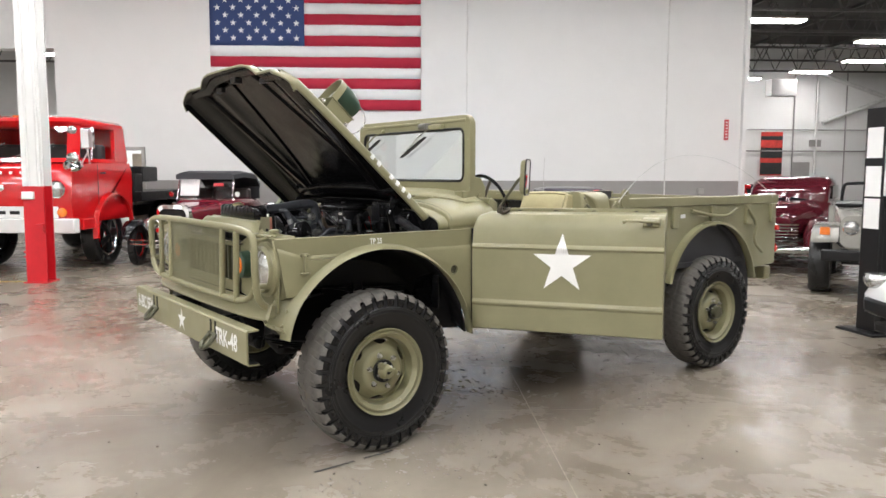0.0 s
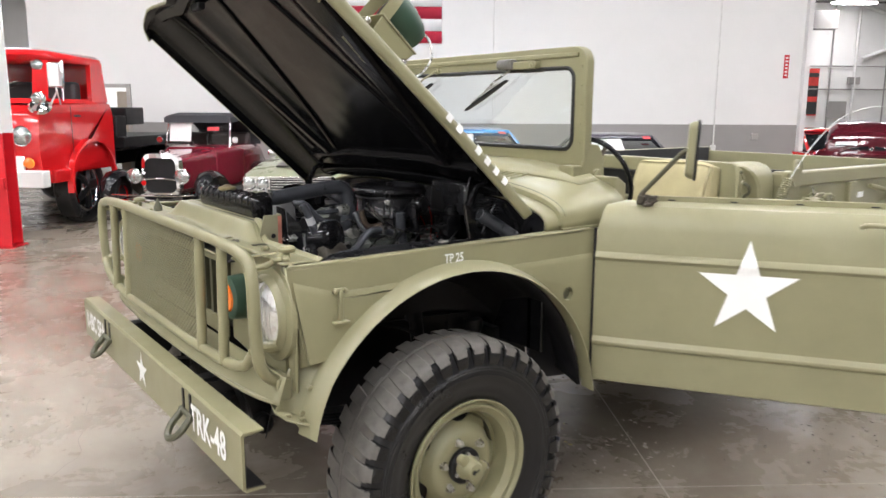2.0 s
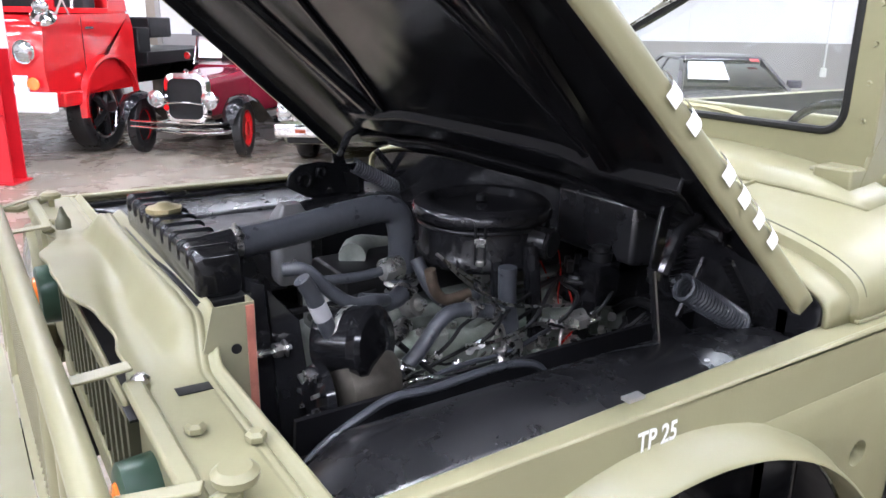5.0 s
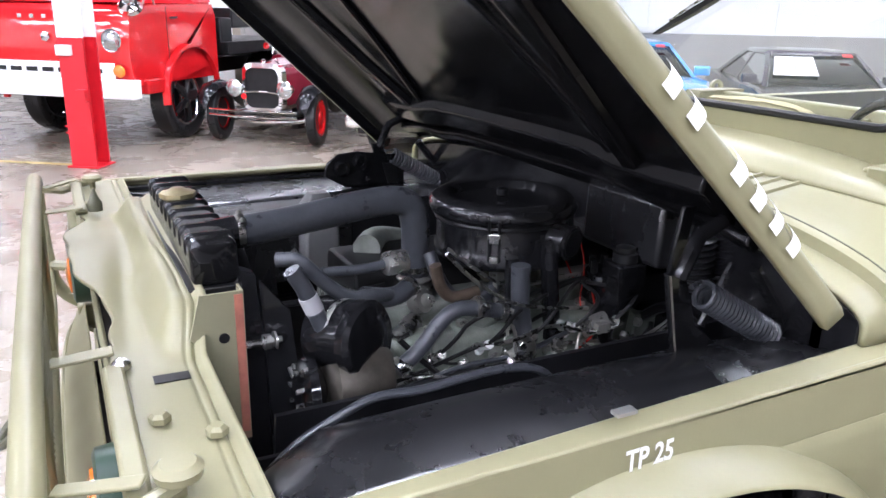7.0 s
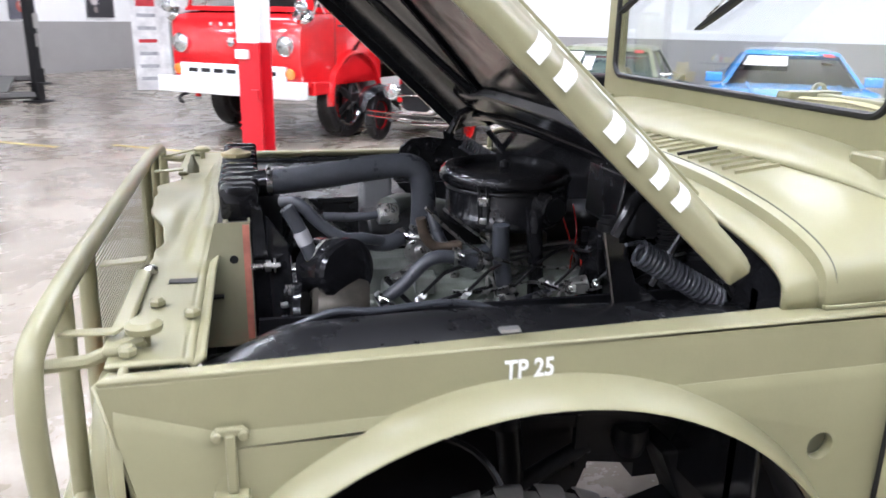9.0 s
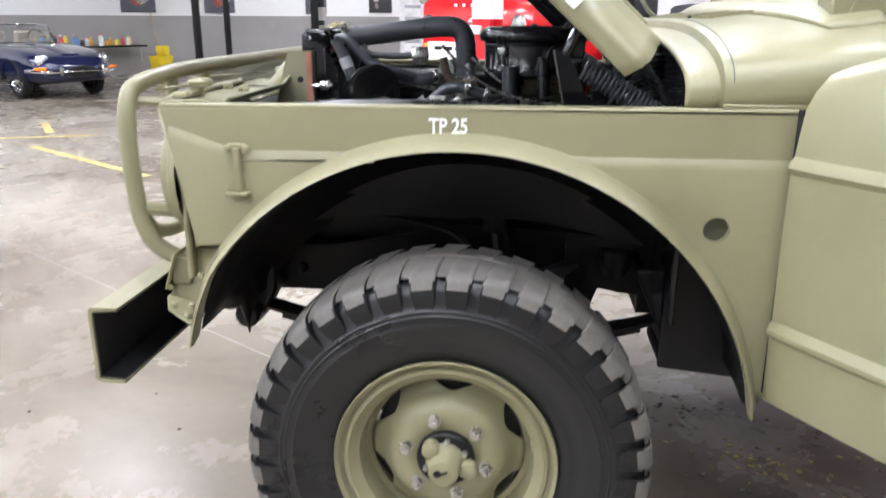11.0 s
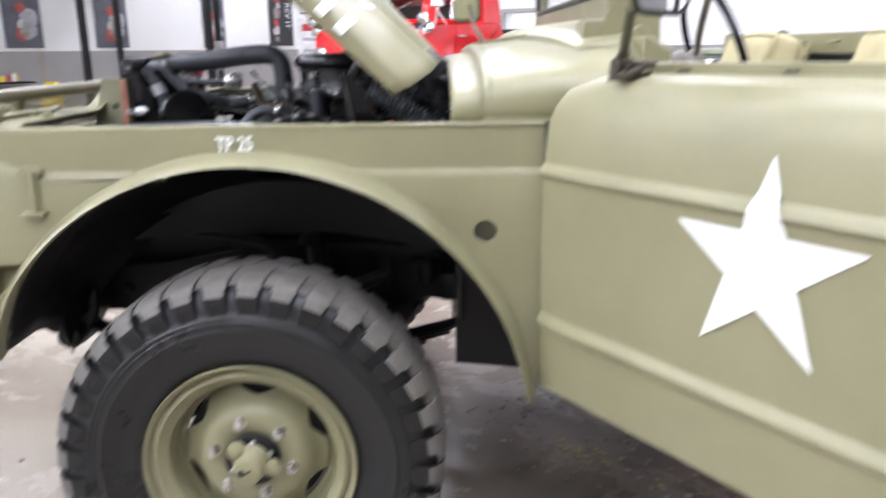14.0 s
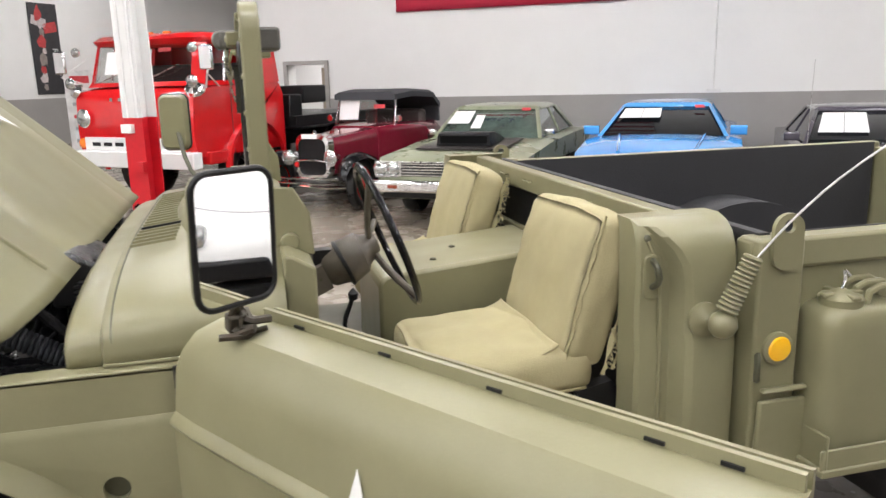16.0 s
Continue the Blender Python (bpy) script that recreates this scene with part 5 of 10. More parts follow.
tp("cowl_plinth", MB().grid(plinth, 14, 40), OLIVE, cw, solid=0.008, smooth=60)
seam_pts = [Vector(cowl_section(0.580, -0.0045, k / 60)) for k in range(2, 59)]
tp("cowl_seam", MB().tube(seam_pts, 0.0024, 6), OLIVE_DARK, cw)
for s in (-1, 1):
    tp("cowl_foot", MB().box((0.745, side_y(s, 0.898), 1.2495), (0.37, 0.010, 0.008)), OLIVE, cw, bevel=0.002)
tp("firewall", MB().prism([(-0.80, 0.75), (0.92, 0.75)] + [cowl_section(0.51, 0.042, 1 - k / 40)[1:] for k in range(2, 39)], 0.50, 0.515, "x"), BLACKP, cw, bevel=0.004)
for s in (-1, 1):
    y = side_y(s, 0.70)
    tp("cowl_side", MB().prism([(0.50, 0.62), (0.70, 0.60), (0.72, 1.25), (0.50, 1.25)], side_y(s, 0.80), side_y(s, 0.78)), UNDERBODY, cw)
    tp("windscreen_pivot", MB().prism([(0.845, 1.42), (1.01, 1.40), (1.005, 1.50), (0.97, 1.56), (0.92, 1.565), (0.88, 1.50)], y - s * 0.006, y + s * 0.006).cyl((0.955, y - 0.02, 1.435), (0.955, y + 0.02, 1.435), 0.022), OLIVE, cw, bevel=0.004)
    tp("pivot_block", MB().box((0.86, side_y(s, 0.66), 1.435), (0.09, 0.09, 0.075)).box((0.86, side_y(s, 0.63), 1.44), (0.06, 0.07, 0.05)), OLIVE, cw, bevel=0.006)

XW = 0.90
WY0, WY1, WZ0, WZ1 = -0.645, 0.765, 1.385, 1.975


def rounded(y0, y1, z0, z1, r, n=5):
    out = []
    for cy, cz, a0 in ((y1 - r, z1 - r, 0), (y0 + r, z1 - r, 90), (y0 + r, z0 + r, 180), (y1 - r, z0 + r, 270)):
        for i in range(n + 1):
            a = radians(a0 + 90 * i / n)
            out.append((cy + r * math.cos(a), cz + r * math.sin(a)))
    return out


def frame_rings(o, i, x0, x1):
    return [[(x0, *p) for p in o], [(x1, *p) for p in o], [(x1, *p) for p in i], [(x0, *p) for p in i]]


ws = tp("windscreen_frame", MB().rings(frame_rings(rounded(WY0, WY1, WZ0, WZ1, 0.07), rounded(WY0 + 0.07, WY1 - 0.07, WZ0 + 0.15, WZ1 - 0.085, 0.05), XW - 0.022, XW + 0.022), loop=True), OLIVE, label="olive flat windscreen frame", bevel=0.005)
tp("rubber_seal", MB().tube([(XW - 0.02, *p) for p in rounded(WY0 + 0.074, WY1 - 0.074, WZ0 + 0.154, WZ1 - 0.089, 0.05)], 0.010, 8, 0, loop=True), BLACKM, ws)
pane = tp("glass_pane", MB().prism(rounded(WY0 + 0.075, WY1 - 0.075, WZ0 + 0.155, WZ1 - 0.09, 0.05), XW - 0.004, XW, "x"), CLEAR, ws)
pane.visible_shadow = False
tp("frame_rib", MB().box((XW - 0.024, YC, WZ1 - 0.035), (0.012, WY1 - WY0 - 0.10, 0.02)), OLIVE, ws, bevel=0.004)
XP = XW - 0.033


def lowered(name, mb, *rest, **more):
    return tp(name, mb.map(lambda x, y, z: (x, y, z - 0.046)), *rest, **more)


mt = lowered("wiper_motor", MB().box((XP - 0.012, -0.172, 1.958), (0.055, 0.080, 0.048)).cyl((XP - 0.035, -0.135, 1.957), (XP - 0.035, -0.205, 1.957), 0.025, n=16).box((XW + 0.055, -0.22, 1.955), (0.06, 0.12, 0.06)), GREYMOTOR, ws, "grey wiper motor", bevel=0.008)
lowered("motor_bracket", MB().box((XP - 0.004, -0.285, 1.952), (0.034, 0.15, 0.034)).cyl((XP - 0.024, -0.335, 1.952), (XP + 0.004, -0.335, 1.952), 0.009, n=10), OLIVE, mt, bevel=0.004)
wa = lowered("wiper_arm", MB().tube([(XP - 0.02, -0.20, 1.935), (XP - 0.028, -0.10, 1.888), (XP - 0.018, -0.01, 1.840)], 0.0052, 8), STEEL, mt)
wb = lowered("wiper_blade", MB().rings([[(XP + dx, -0.146 + 0.308 * q, 1.889 - 0.139 * q + dz) for dx, dz in ((-0.008, -w_), (0.014, -w_), (0.014, w_), (-0.008, w_))] for q, w_ in ((0, 0.0025), (0.15, 0.0055), (0.4, 0.008), (0.6, 0.008), (0.85, 0.0055), (1, 0.0025))]), BLACKM, mt)
lowered("blade_carrier", MB().tube([(XP - 0.010, -0.10, 1.876), (XP - 0.022, -0.01, 1.838), (XP - 0.010, 0.10, 1.786)], 0.003, 6, 1), STEEL, mt)
m2 = lowered("wiper_pivot", MB().lathe([(0.016, 0.012), (0.016, -0.012), (0.010, -0.020)], (XW - 0.022, 0.405, 1.950), (1, 0, 0), 14).box((XW + 0.055, 0.39, 1.955), (0.06, 0.12, 0.06)), OLIVE, ws, bevel=0.003)
lowered("wiper_arm", MB().tube([(XP - 0.010, 0.405, 1.950), (XP - 0.022, 0.50, 1.912), (XP - 0.014, 0.60, 1.866)], 0.0052, 8), OLIVE, m2)
lowered("wiper_blade", MB().rings([[(XP + dx, 0.455 + 0.205 * q, 1.888 - 0.092 * q + dz) for dx, dz in ((-0.008, -w_), (0.014, -w_), (0.014, w_), (-0.008, w_))] for q, w_ in ((0, 0.0025), (0.2, 0.006), (0.8, 0.006), (1, 0.0025))]), BLACKM, m2)
for k in range(5):
    tp("rivet", MB().lathe([(0.006, 0), (0.004, -0.004)], (XW - 0.022, WY0 + 0.03, 1.57 + 0.08 * k), (1, 0, 0), 8), OLIVE, ws)
tp("dash", MB().prism([(0.93, 1.20), (1.00, 1.22), (1.00, 1.40), (0.95, 1.43), (0.93, 1.43)], -0.78, 0.90), OLIVE, bevel=0.006)

# ---- doors, swung open ----
def door(s):
    hx, hy = 0.70, side_y(s, 0.955)
    ang = 58.0 if s < 0 else 66
    dx, dy = math.cos(radians(ang)), s * math.sin(radians(ang))
    ox, oy = -math.sin(radians(ang)), s * math.cos(radians(ang))

    def at(l, o, z):
        l *= 0.955
        return (hx + dx * l + ox * o, hy + dy * l + oy * o, z + 0.010 * l)

    sec = [(0.0, 0.625), (0.012, 0.632), (0.016, 0.775), (0.026, 0.786), (0.026, 0.796), (0.014, 0.815), (0.018, 0.95), (0.019, 1.125), (0.028, 1.138), (0.0245, 1.148), (0.013, 1.160), (0.005, 1.25), (-0.014, 1.305), (-0.045, 1.338), (-0.10, 1.352), (-0.118, 1.352), (-0.118, 1.30), (-0.07, 1.20), (-0.07, 0.625)]
    outer = [(o, z) for o, z in sec[:14]]

    def skin(z):
        for (o0, z0), (o1, z1) in zip(outer, outer[1:]):
            if z0 <= z <= z1 and z1 > z0:
                return o0 + (o1 - o0) * (z - z0) / (z1 - z0)
        return 0.02

    rr = []
    L = 1.205
    for k in range(14):
        l = L * k / 13
        rise = 0.0 if 0 < k < 13 else -0.006
        # the leading edge is rolled in a little at the shoulder
        cut = max(0.0, 1 - l / 0.05)
        rr.append([at(l + (0.02 * max(0, (z - 1.16) / 0.19) ** 2 if k == 0 else 0), o + (rise if o > 0 else 0), z - (0.02 * cut if z > 1.3 else 0)) for o, z in sec])
    d = obj("door_left" if s < 0 else "door_right", MB().rings(rr), OLIVE, truck, "olive door swung open, with a large white star" if s < 0 else "olive door swung open", smooth=32)
    d.name = "cab_door"
    ridge = MB().rings([[at(l, o, z) for o, z in ((-0.116, 1.345), (-0.116, 1.372), (-0.122, 1.374), (-0.122, 1.345))] for l in (0.16, 0.6, 1.2)])
    ridge.rings([[at(l, o, z) for o, z in ((-0.14, 1.345), (-0.14, 1.368), (-0.148, 1.368), (-0.148, 1.30), (-0.12, 1.30), (-0.12, 1.345))] for l in (0.16, 0.6, 1.2)])
    obj("window_channel", ridge, OLIVE, d)
    for l in (0.28, 0.52, 0.76, 1.02, 1.12):
        obj("channel_slot", MB().rings([[at(l + e, o, z) for o, z in ((-0.112, 1.3555), (-0.112, 1.3605), (-0.1155, 1.3605), (-0.1155, 1.3555))] for e in (-0.014, 0.014)]), BLACKM, d)
    # handle: recessed plate and a lever
    hl = obj("door_handle", MB().tube([at(0.965, 0.012, 1.30), at(0.972, 0.045, 1.312), at(1.05, 0.052, 1.312), at(1.13, 0.050, 1.308), at(1.165, 0.02, 1.303)], 0.0085, 8, 2), OLIVE, d)
    obj("handle_plate", MB().rings([[at(l, o, z) for o, z in ((-0.02, 1.275), (0.020, 1.278), (0.012, 1.322), (-0.02, 1.33))] for l in (1.075, 1.085, 1.165, 1.175)]), OLIVE, hl, bevel=0.006)
    obj("lock_button", MB().lathe([(0.02, 0), (0.018, 0.008), (0.004, 0.010)], at(1.115, 0.018, 1.30), (ox, oy, 0.2), 16), OLIVE_DARK, hl)
    obj("weatherstrip", MB().rings([[at(0.0, o, z), at(-0.012, o, z), at(-0.012, o + 0.008, z), at(0.0, o + 0.008, z)] for o, z in ((-0.01, 0.64), (-0.01, 1.25))]), BLACKM, d)
    for z in (0.78, 1.14):
        obj("hinge", MB().cyl(at(-0.015, -0.03, z - 0.04), at(-0.015, -0.03, z + 0.04), 0.014), OLIVE, d)
    if s < 0:
        cl, cz = 0.592, 1.047
        obj("painted_star", star_mb(0.185, lambda a, b: at(cl + a * 1.04, max(skin(cz + b + e) for e in (-0.009, -0.004, 0, 0.004, 0.009)) + 0.003, cz + b)), WHITEP, d, "white painted star")
        # mirror on a clamped arm
        base = Vector(at(0.16, -0.06, 1.352))
        top = Vector((0.840, -1.225, 1.566))
        RUSTY = mat("rusty_dark_steel", (0.075, 0.066, 0.05), 0.6, 0.5, var=0.4, scale=30, dirt=(0.12, 0.06, 0.03), dirt_amount=0.5, dirt_scale=20)
        arm = obj("mirror_arm", MB().tube([base, base + Vector((0.0, -0.002, 0.03)), top + Vector((-0.028, 0.038, -0.012)), top + Vector((-0.018, 0.024, 0.0))], 0.0095, 8, 0), OLIVE_DARK, d)
        rc = random.Random(8)
        for k in range(9):
            p = base + Vector((rc.uniform(-0.02, 0.03), rc.uniform(-0.03, 0.01), rc.uniform(-0.01, 0.035)))
            obj("clamp", MB().tube([p, p + Vector((rc.uniform(-0.03, 0.04), rc.uniform(-0.04, 0.0), rc.uniform(-0.015, 0.03))), p + Vector((rc.uniform(-0.04, 0.06), rc.uniform(-0.05, 0.0), rc.uniform(-0.02, 0.02)))], rc.uniform(0.004, 0.008), 6, 1), RUSTY, arm)
        obj("clamp_block", MB().box(base + Vector((0, -0.01, 0.012)), (0.045, 0.03, 0.035), (10, 0, 20)), RUSTY, arm, bevel=0.005)
        mirror_at(top, d, (0.60, -0.80, -0.040), 0.072, 0.104, CHROME)
    return d


def mirror_at(c, parent, facing, hw, hh, metal):
    """A tall rounded mirror: black edge, glass one side, painted back."""
    f = Vector(facing).normalized()
    side = Vector((0, 0, 1)).cross(f).normalized()
    up = f.cross(side)
    out = rounded(-hw, hw, -hh, hh, 0.028)
    mb = MB().rings([[c + side * a * k + up * b * k2 + f * o for a, b in out] for k, k2, o in ((0.82, 0.9, -0.030), (0.96, 0.98, -0.016), (1.0, 1.0, 0.0))])
    head = obj("mirror_head", mb, OLIVE, parent, smooth=50)
    obj("mirror_rim", MB().tube([c + side * a + up * b + f * 0.003 for a, b in out], 0.0055, 8, 0, loop=True), BLACKM, head)
    obj("mirror_glass", MB().rings([[c + side * a * 0.98 + up * b * 0.985 + f * o for a, b in out] for o in (0.002, 0.005)]), MIRROR, head)


door(-1)
arm_r = tp("mirror_arm", MB().tube([(0.70, 0.80, 1.40), (0.64, 0.92, 1.47), (0.61, 1.03, 1.60), (0.605, 1.045, 1.64)], 0.0095, 8, 1), OLIVE_DARK)
mirror_at(Vector((0.60, 1.05, 1.64)), arm_r, (0.25, 1.0, 0.0), 0.06, 0.115, CHROME)

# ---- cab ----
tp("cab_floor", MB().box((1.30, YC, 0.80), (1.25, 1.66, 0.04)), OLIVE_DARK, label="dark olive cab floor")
for s in (-1, 1):
    tp("rocker_panel", MB().box((1.3, side_y(s, 0.86), 0.70), (1.16, 0.05, 0.20)), OLIVE, bevel=0.01)
tb = tp("tunnel_box", MB().prism([(1.28, 0.84), (1.90, 0.84), (1.90, 1.245), (1.31, 1.195), (1.28, 1.17)], -0.13, 0.30), OLIVE, label="olive sheet metal box between the seats", bevel=0.012)
tp("lever", MB().tube([(1.16, 0.02, 0.84), (1.15, 0.02, 1.0), (1.20, 0.02, 1.10)], 0.010, 8, 1).lathe([(0.02, 0), (0.022, 0.02), (0.004, 0.036)], (1.20, 0.02, 1.09), (0, 0, 1), 12), BLACKM, tb)
tp("lid_bolt", MB().lathe([(0.012, 0), (0.009, 0.006)], (1.5, -0.03, 1.212), (0, 0, 1), 8).lathe([(0.012, 0), (0.009, 0.006)], (1.6, 0.10, 1.22), (0, 0, 1), 8), OLIVE_DARK, tb)


def pillow(mb, c, s, lean=0.0, puff=0.012, n=18):
    """A soft upholstered block with slightly bellied faces."""
    cx, cy, cz = c
    e = Euler((0, radians(lean), 0))
    def place(p):
        q = Vector(p)
        q.rotate(e)
        return q + Vector(c)
    def shape(x, y, z):
        r = min(0.032, 0.3 * min(s))
        core = Vector([max(-(h / 2 - r), min(h / 2 - r, v)) for v, h in zip((x, y, z), s)])
        edge = Vector((x, y, z)) - core
        x, y, z = core + edge.normalized() * r if edge.length > 1e-6 else (x, y, z)
        f = [x / (s[0] / 2), y / (s[1] / 2), z / (s[2] / 2)]
        out = []
        for i, (k, h) in enumerate(zip(f, (s[0] / 2, s[1] / 2, s[2] / 2))):
            o = [f[j] for j in range(3) if j != i]
            b = (1 - o[0] ** 2) * (1 - o[1] ** 2)
            round_off = 1 - 0.02 * (o[0] ** 6 + o[1] ** 6)
            out.append(k * (h * round_off + puff * b + 0.007 * noise.noise(Vector((x * 8, y * 8, z * 8 + i))) + 0.004 * noise.noise(Vector((x * 25, y * 14, z * 25 + i + 7)))))
        return place(out)
    for ax in range(3):
        for sg in (-1, 1):
            def fn(a, b, ax=ax, sg=sg):
                p = [0, 0, 0]
                p[ax] = sg * s[ax] / 2
                p[(ax + 1) % 3] = (a - 0.5) * s[(ax + 1) % 3]
                p[(ax + 2) % 3] = (b - 0.5) * s[(ax + 2) % 3]
                return shape(*p)
            mb.grid(fn, n, n)
    return mb


def welded(ob):
    md = ob.modifiers.new("weld", "WELD")
    md.merge_threshold = 0.0005
    return ob


def seat(y):
    st = tp("seat_frame", MB().box((1.55, y, 0.95), (0.34, 0.34, 0.06)).cyl((1.42, y - 0.16, 0.82), (1.42, y - 0.16, 1.0), 0.012).cyl((1.42, y + 0.16, 0.82), (1.42, y + 0.16, 1.0), 0.012).cyl((1.72, y - 0.16, 0.82), (1.72, y - 0.16, 1.0), 0.012).cyl((1.72, y + 0.16, 0.82), (1.72, y + 0.16, 1.0), 0.012).prism([(1.70, 1.0), (1.80, 1.02), (1.90, 0.86), (1.80, 0.84)], y - 0.24, y - 0.20), BLACKM, label="black frame of a canvas covered seat")
    cu = welded(tp("seat_cushion", pillow(MB(), (1.53, y, 1.045), (0.46, 0.47, 0.12), -3), CANVAS, st, "khaki canvas cushion with frayed seams", smooth=60))
    tp("piping", MB().tube([(1.33, y - 0.236, 1.004), (1.53, y - 0.243, 1.002), (1.73, y - 0.236, 1.008)], 0.004, 6, 1), CANVAS, cu)
    bk = welded(tp("backrest", pillow(MB(), (1.772, y, 1.250), (0.130, 0.465, 0.40), 16), CANVAS, st, "khaki canvas backrest with frayed seams", smooth=60))
    def edge_pt(ex, ez, ey):
        c_, s_ = math.cos(radians(16)), math.sin(radians(16))
        return Vector((1.772 + ex * c_ + ez * s_, y + ey, 1.250 - ex * s_ + ez * c_))
    fr = MB()
    r = random.Random(int(y * 100))
    for k in range(70):
        p = edge_pt(0.066, -0.20 + 0.39 * r.random(), -0.236)
        fr.tube([p, p + Vector((r.uniform(-0.006, 0.012), -0.008, r.uniform(-0.008, 0.008))), p + Vector((r.uniform(-0.01, 0.02), -0.013, r.uniform(-0.022, 0.01)))], 0.0013, 4)
    tagged(tp("frayed_thread", fr, CANVAS, bk), kind="stuff")
    # ragged hems of the cover along both edges of the side and over the top
    for ex, ey, dx, dy, wd in ((0.060, -0.228, 0.35, -0.5, 0.020), (-0.050, -0.232, -0.2, -0.8, 0.007), (0.060, 0.228, 0.35, 0.5, 0.016)):
        hem = []
        for k in range(41):
            ez = -0.205 + 0.40 * k / 40
            w_ = wd * (0.55 + 0.6 * r.random())
            p0 = edge_pt(ex + 0.004 * math.sin(k * 0.5), ez, ey)
            p1 = edge_pt(ex + dx * w_ + 0.003 * math.sin(k * 0.9), ez + 0.004 * r.uniform(-1, 1), ey + dy * w_)
            o_ = Vector((0.0015, 0.001, 0))
            hem.append([p0 - o_, p1 - o_, p1 + o_, p0 + o_])
        tp("frayed_hem", MB().rings(hem), CANVAS, bk)
    # the cover hangs over the cushion in a rounded tongue
    def tongue(a, b):
        q = 2 * b - 1
        ln = 0.055 * (1 - abs(q) ** 4)
        p = edge_pt(-0.074 - 0.016 * a - 0.004 * math.sin(9 * b), -0.150 - 0.03 * a - 0.25 * ln * a, 0.220 * q)
        return (p.x - 0.030 * a * a, p.y, max(p.z, 1.098 + 0.004 * (1 - a)))
    tp("cover_tongue", MB().grid(tongue, 8, 24), CANVAS, bk, solid=0.004, smooth=60)
    tp("seat_tie", MB().tube([(1.80, y - 0.236, 1.16), (1.82, y - 0.24, 1.10), (1.80, y - 0.24, 1.05)], 0.004, 5), CANVAS, bk)
    return st


seat(-0.48)
seat(0.56)

# steering
SC = Vector((1.255, -0.41, 1.388))
SN = Vector((0.90, 0.0, 0.43)).normalized()
e1 = SN.cross(Vector((0, 1, 0))).normalized()
e2 = Vector((0, 1, 0))
swheel = tp("steering_wheel", MB().tube([SC + (e1 * math.cos(2 * math.pi * i / 48) + e2 * math.sin(2 * math.pi * i / 48)) * 0.205 for i in range(48)], 0.0125, 10, 0, loop=True), BLACKP, label="thin black steering wheel with three spokes")
hubp = SC - SN * 0.07
for k in range(3):
    a = math.pi / 2 + 2 * math.pi * k / 3
    rim_p = SC + (e1 * math.cos(a) + e2 * math.sin(a)) * 0.20
    tp("spoke", MB().tube([hubp, hubp.lerp(rim_p, 0.5) - SN * 0.01, rim_p], 0.0115, 8, 1), COLUMN, swheel)
tp("hub", MB().lathe([(0.012, 0.012), (0.028, 0.008), (0.034, -0.01), (0.046, -0.04), (0.060, -0.052), (0.064, -0.11), (0.052, -0.128), (0.044, -0.16), (0.034, -0.17), (0.034, -0.20)], SC - SN * 0.05, SN, 28), COLUMN, swheel)
col = tp("steering_column", MB().cyl(SC - SN * 0.2, SC - SN * 0.75, 0.026).box(SC - SN * 0.27 + Vector((0, 0, 0.0)), (0.10, 0.075, 0.07), (0, -25, 0)), COLUMN)
tp("turn_signal", MB().box(SC - SN * 0.23 + Vector((0, 0.01, 0.045)), (0.05, 0.04, 0.05)).cyl(SC - SN * 0.25, SC - SN * 0.25 + Vector((0, 0.14, 0.05)), 0.006), BLACKM, col)
for k, (dz, rr_) in enumerate(((-0.115, 0.067), (-0.19, 0.038), (-0.215, 0.040))):
    tp("column_collar", MB().lathe([(rr_ - 0.004, -0.006), (rr_, -0.004), (rr_, 0.004), (rr_ - 0.004, 0.006)], SC - SN * 0.05 + SN * dz, SN, 20), BLACKM if k == 0 else OLIVE_DARK, col)
for k in range(4):
    q0 = SC - SN * (0.27 + 0.02 * k)
    tp("column_wire", MB().tube([q0 + Vector((0, 0.02, 0.03)), q0 + Vector((0.01, 0.05 + 0.01 * k, 0.01)), q0 + Vector((-0.05, 0.03, -0.05))], 0.0035, 6, 1), (BRASS, BLACKM, REDLENS, STEEL)[k], col)
tp("column_wiring", MB().tube([SC - SN * 0.30 + Vector((0, -0.02, 0.03)), SC - SN * 0.38 + Vector((0, -0.03, 0.02)), SC - SN * 0.45], 0.008, 6, 1), BRASS, col)

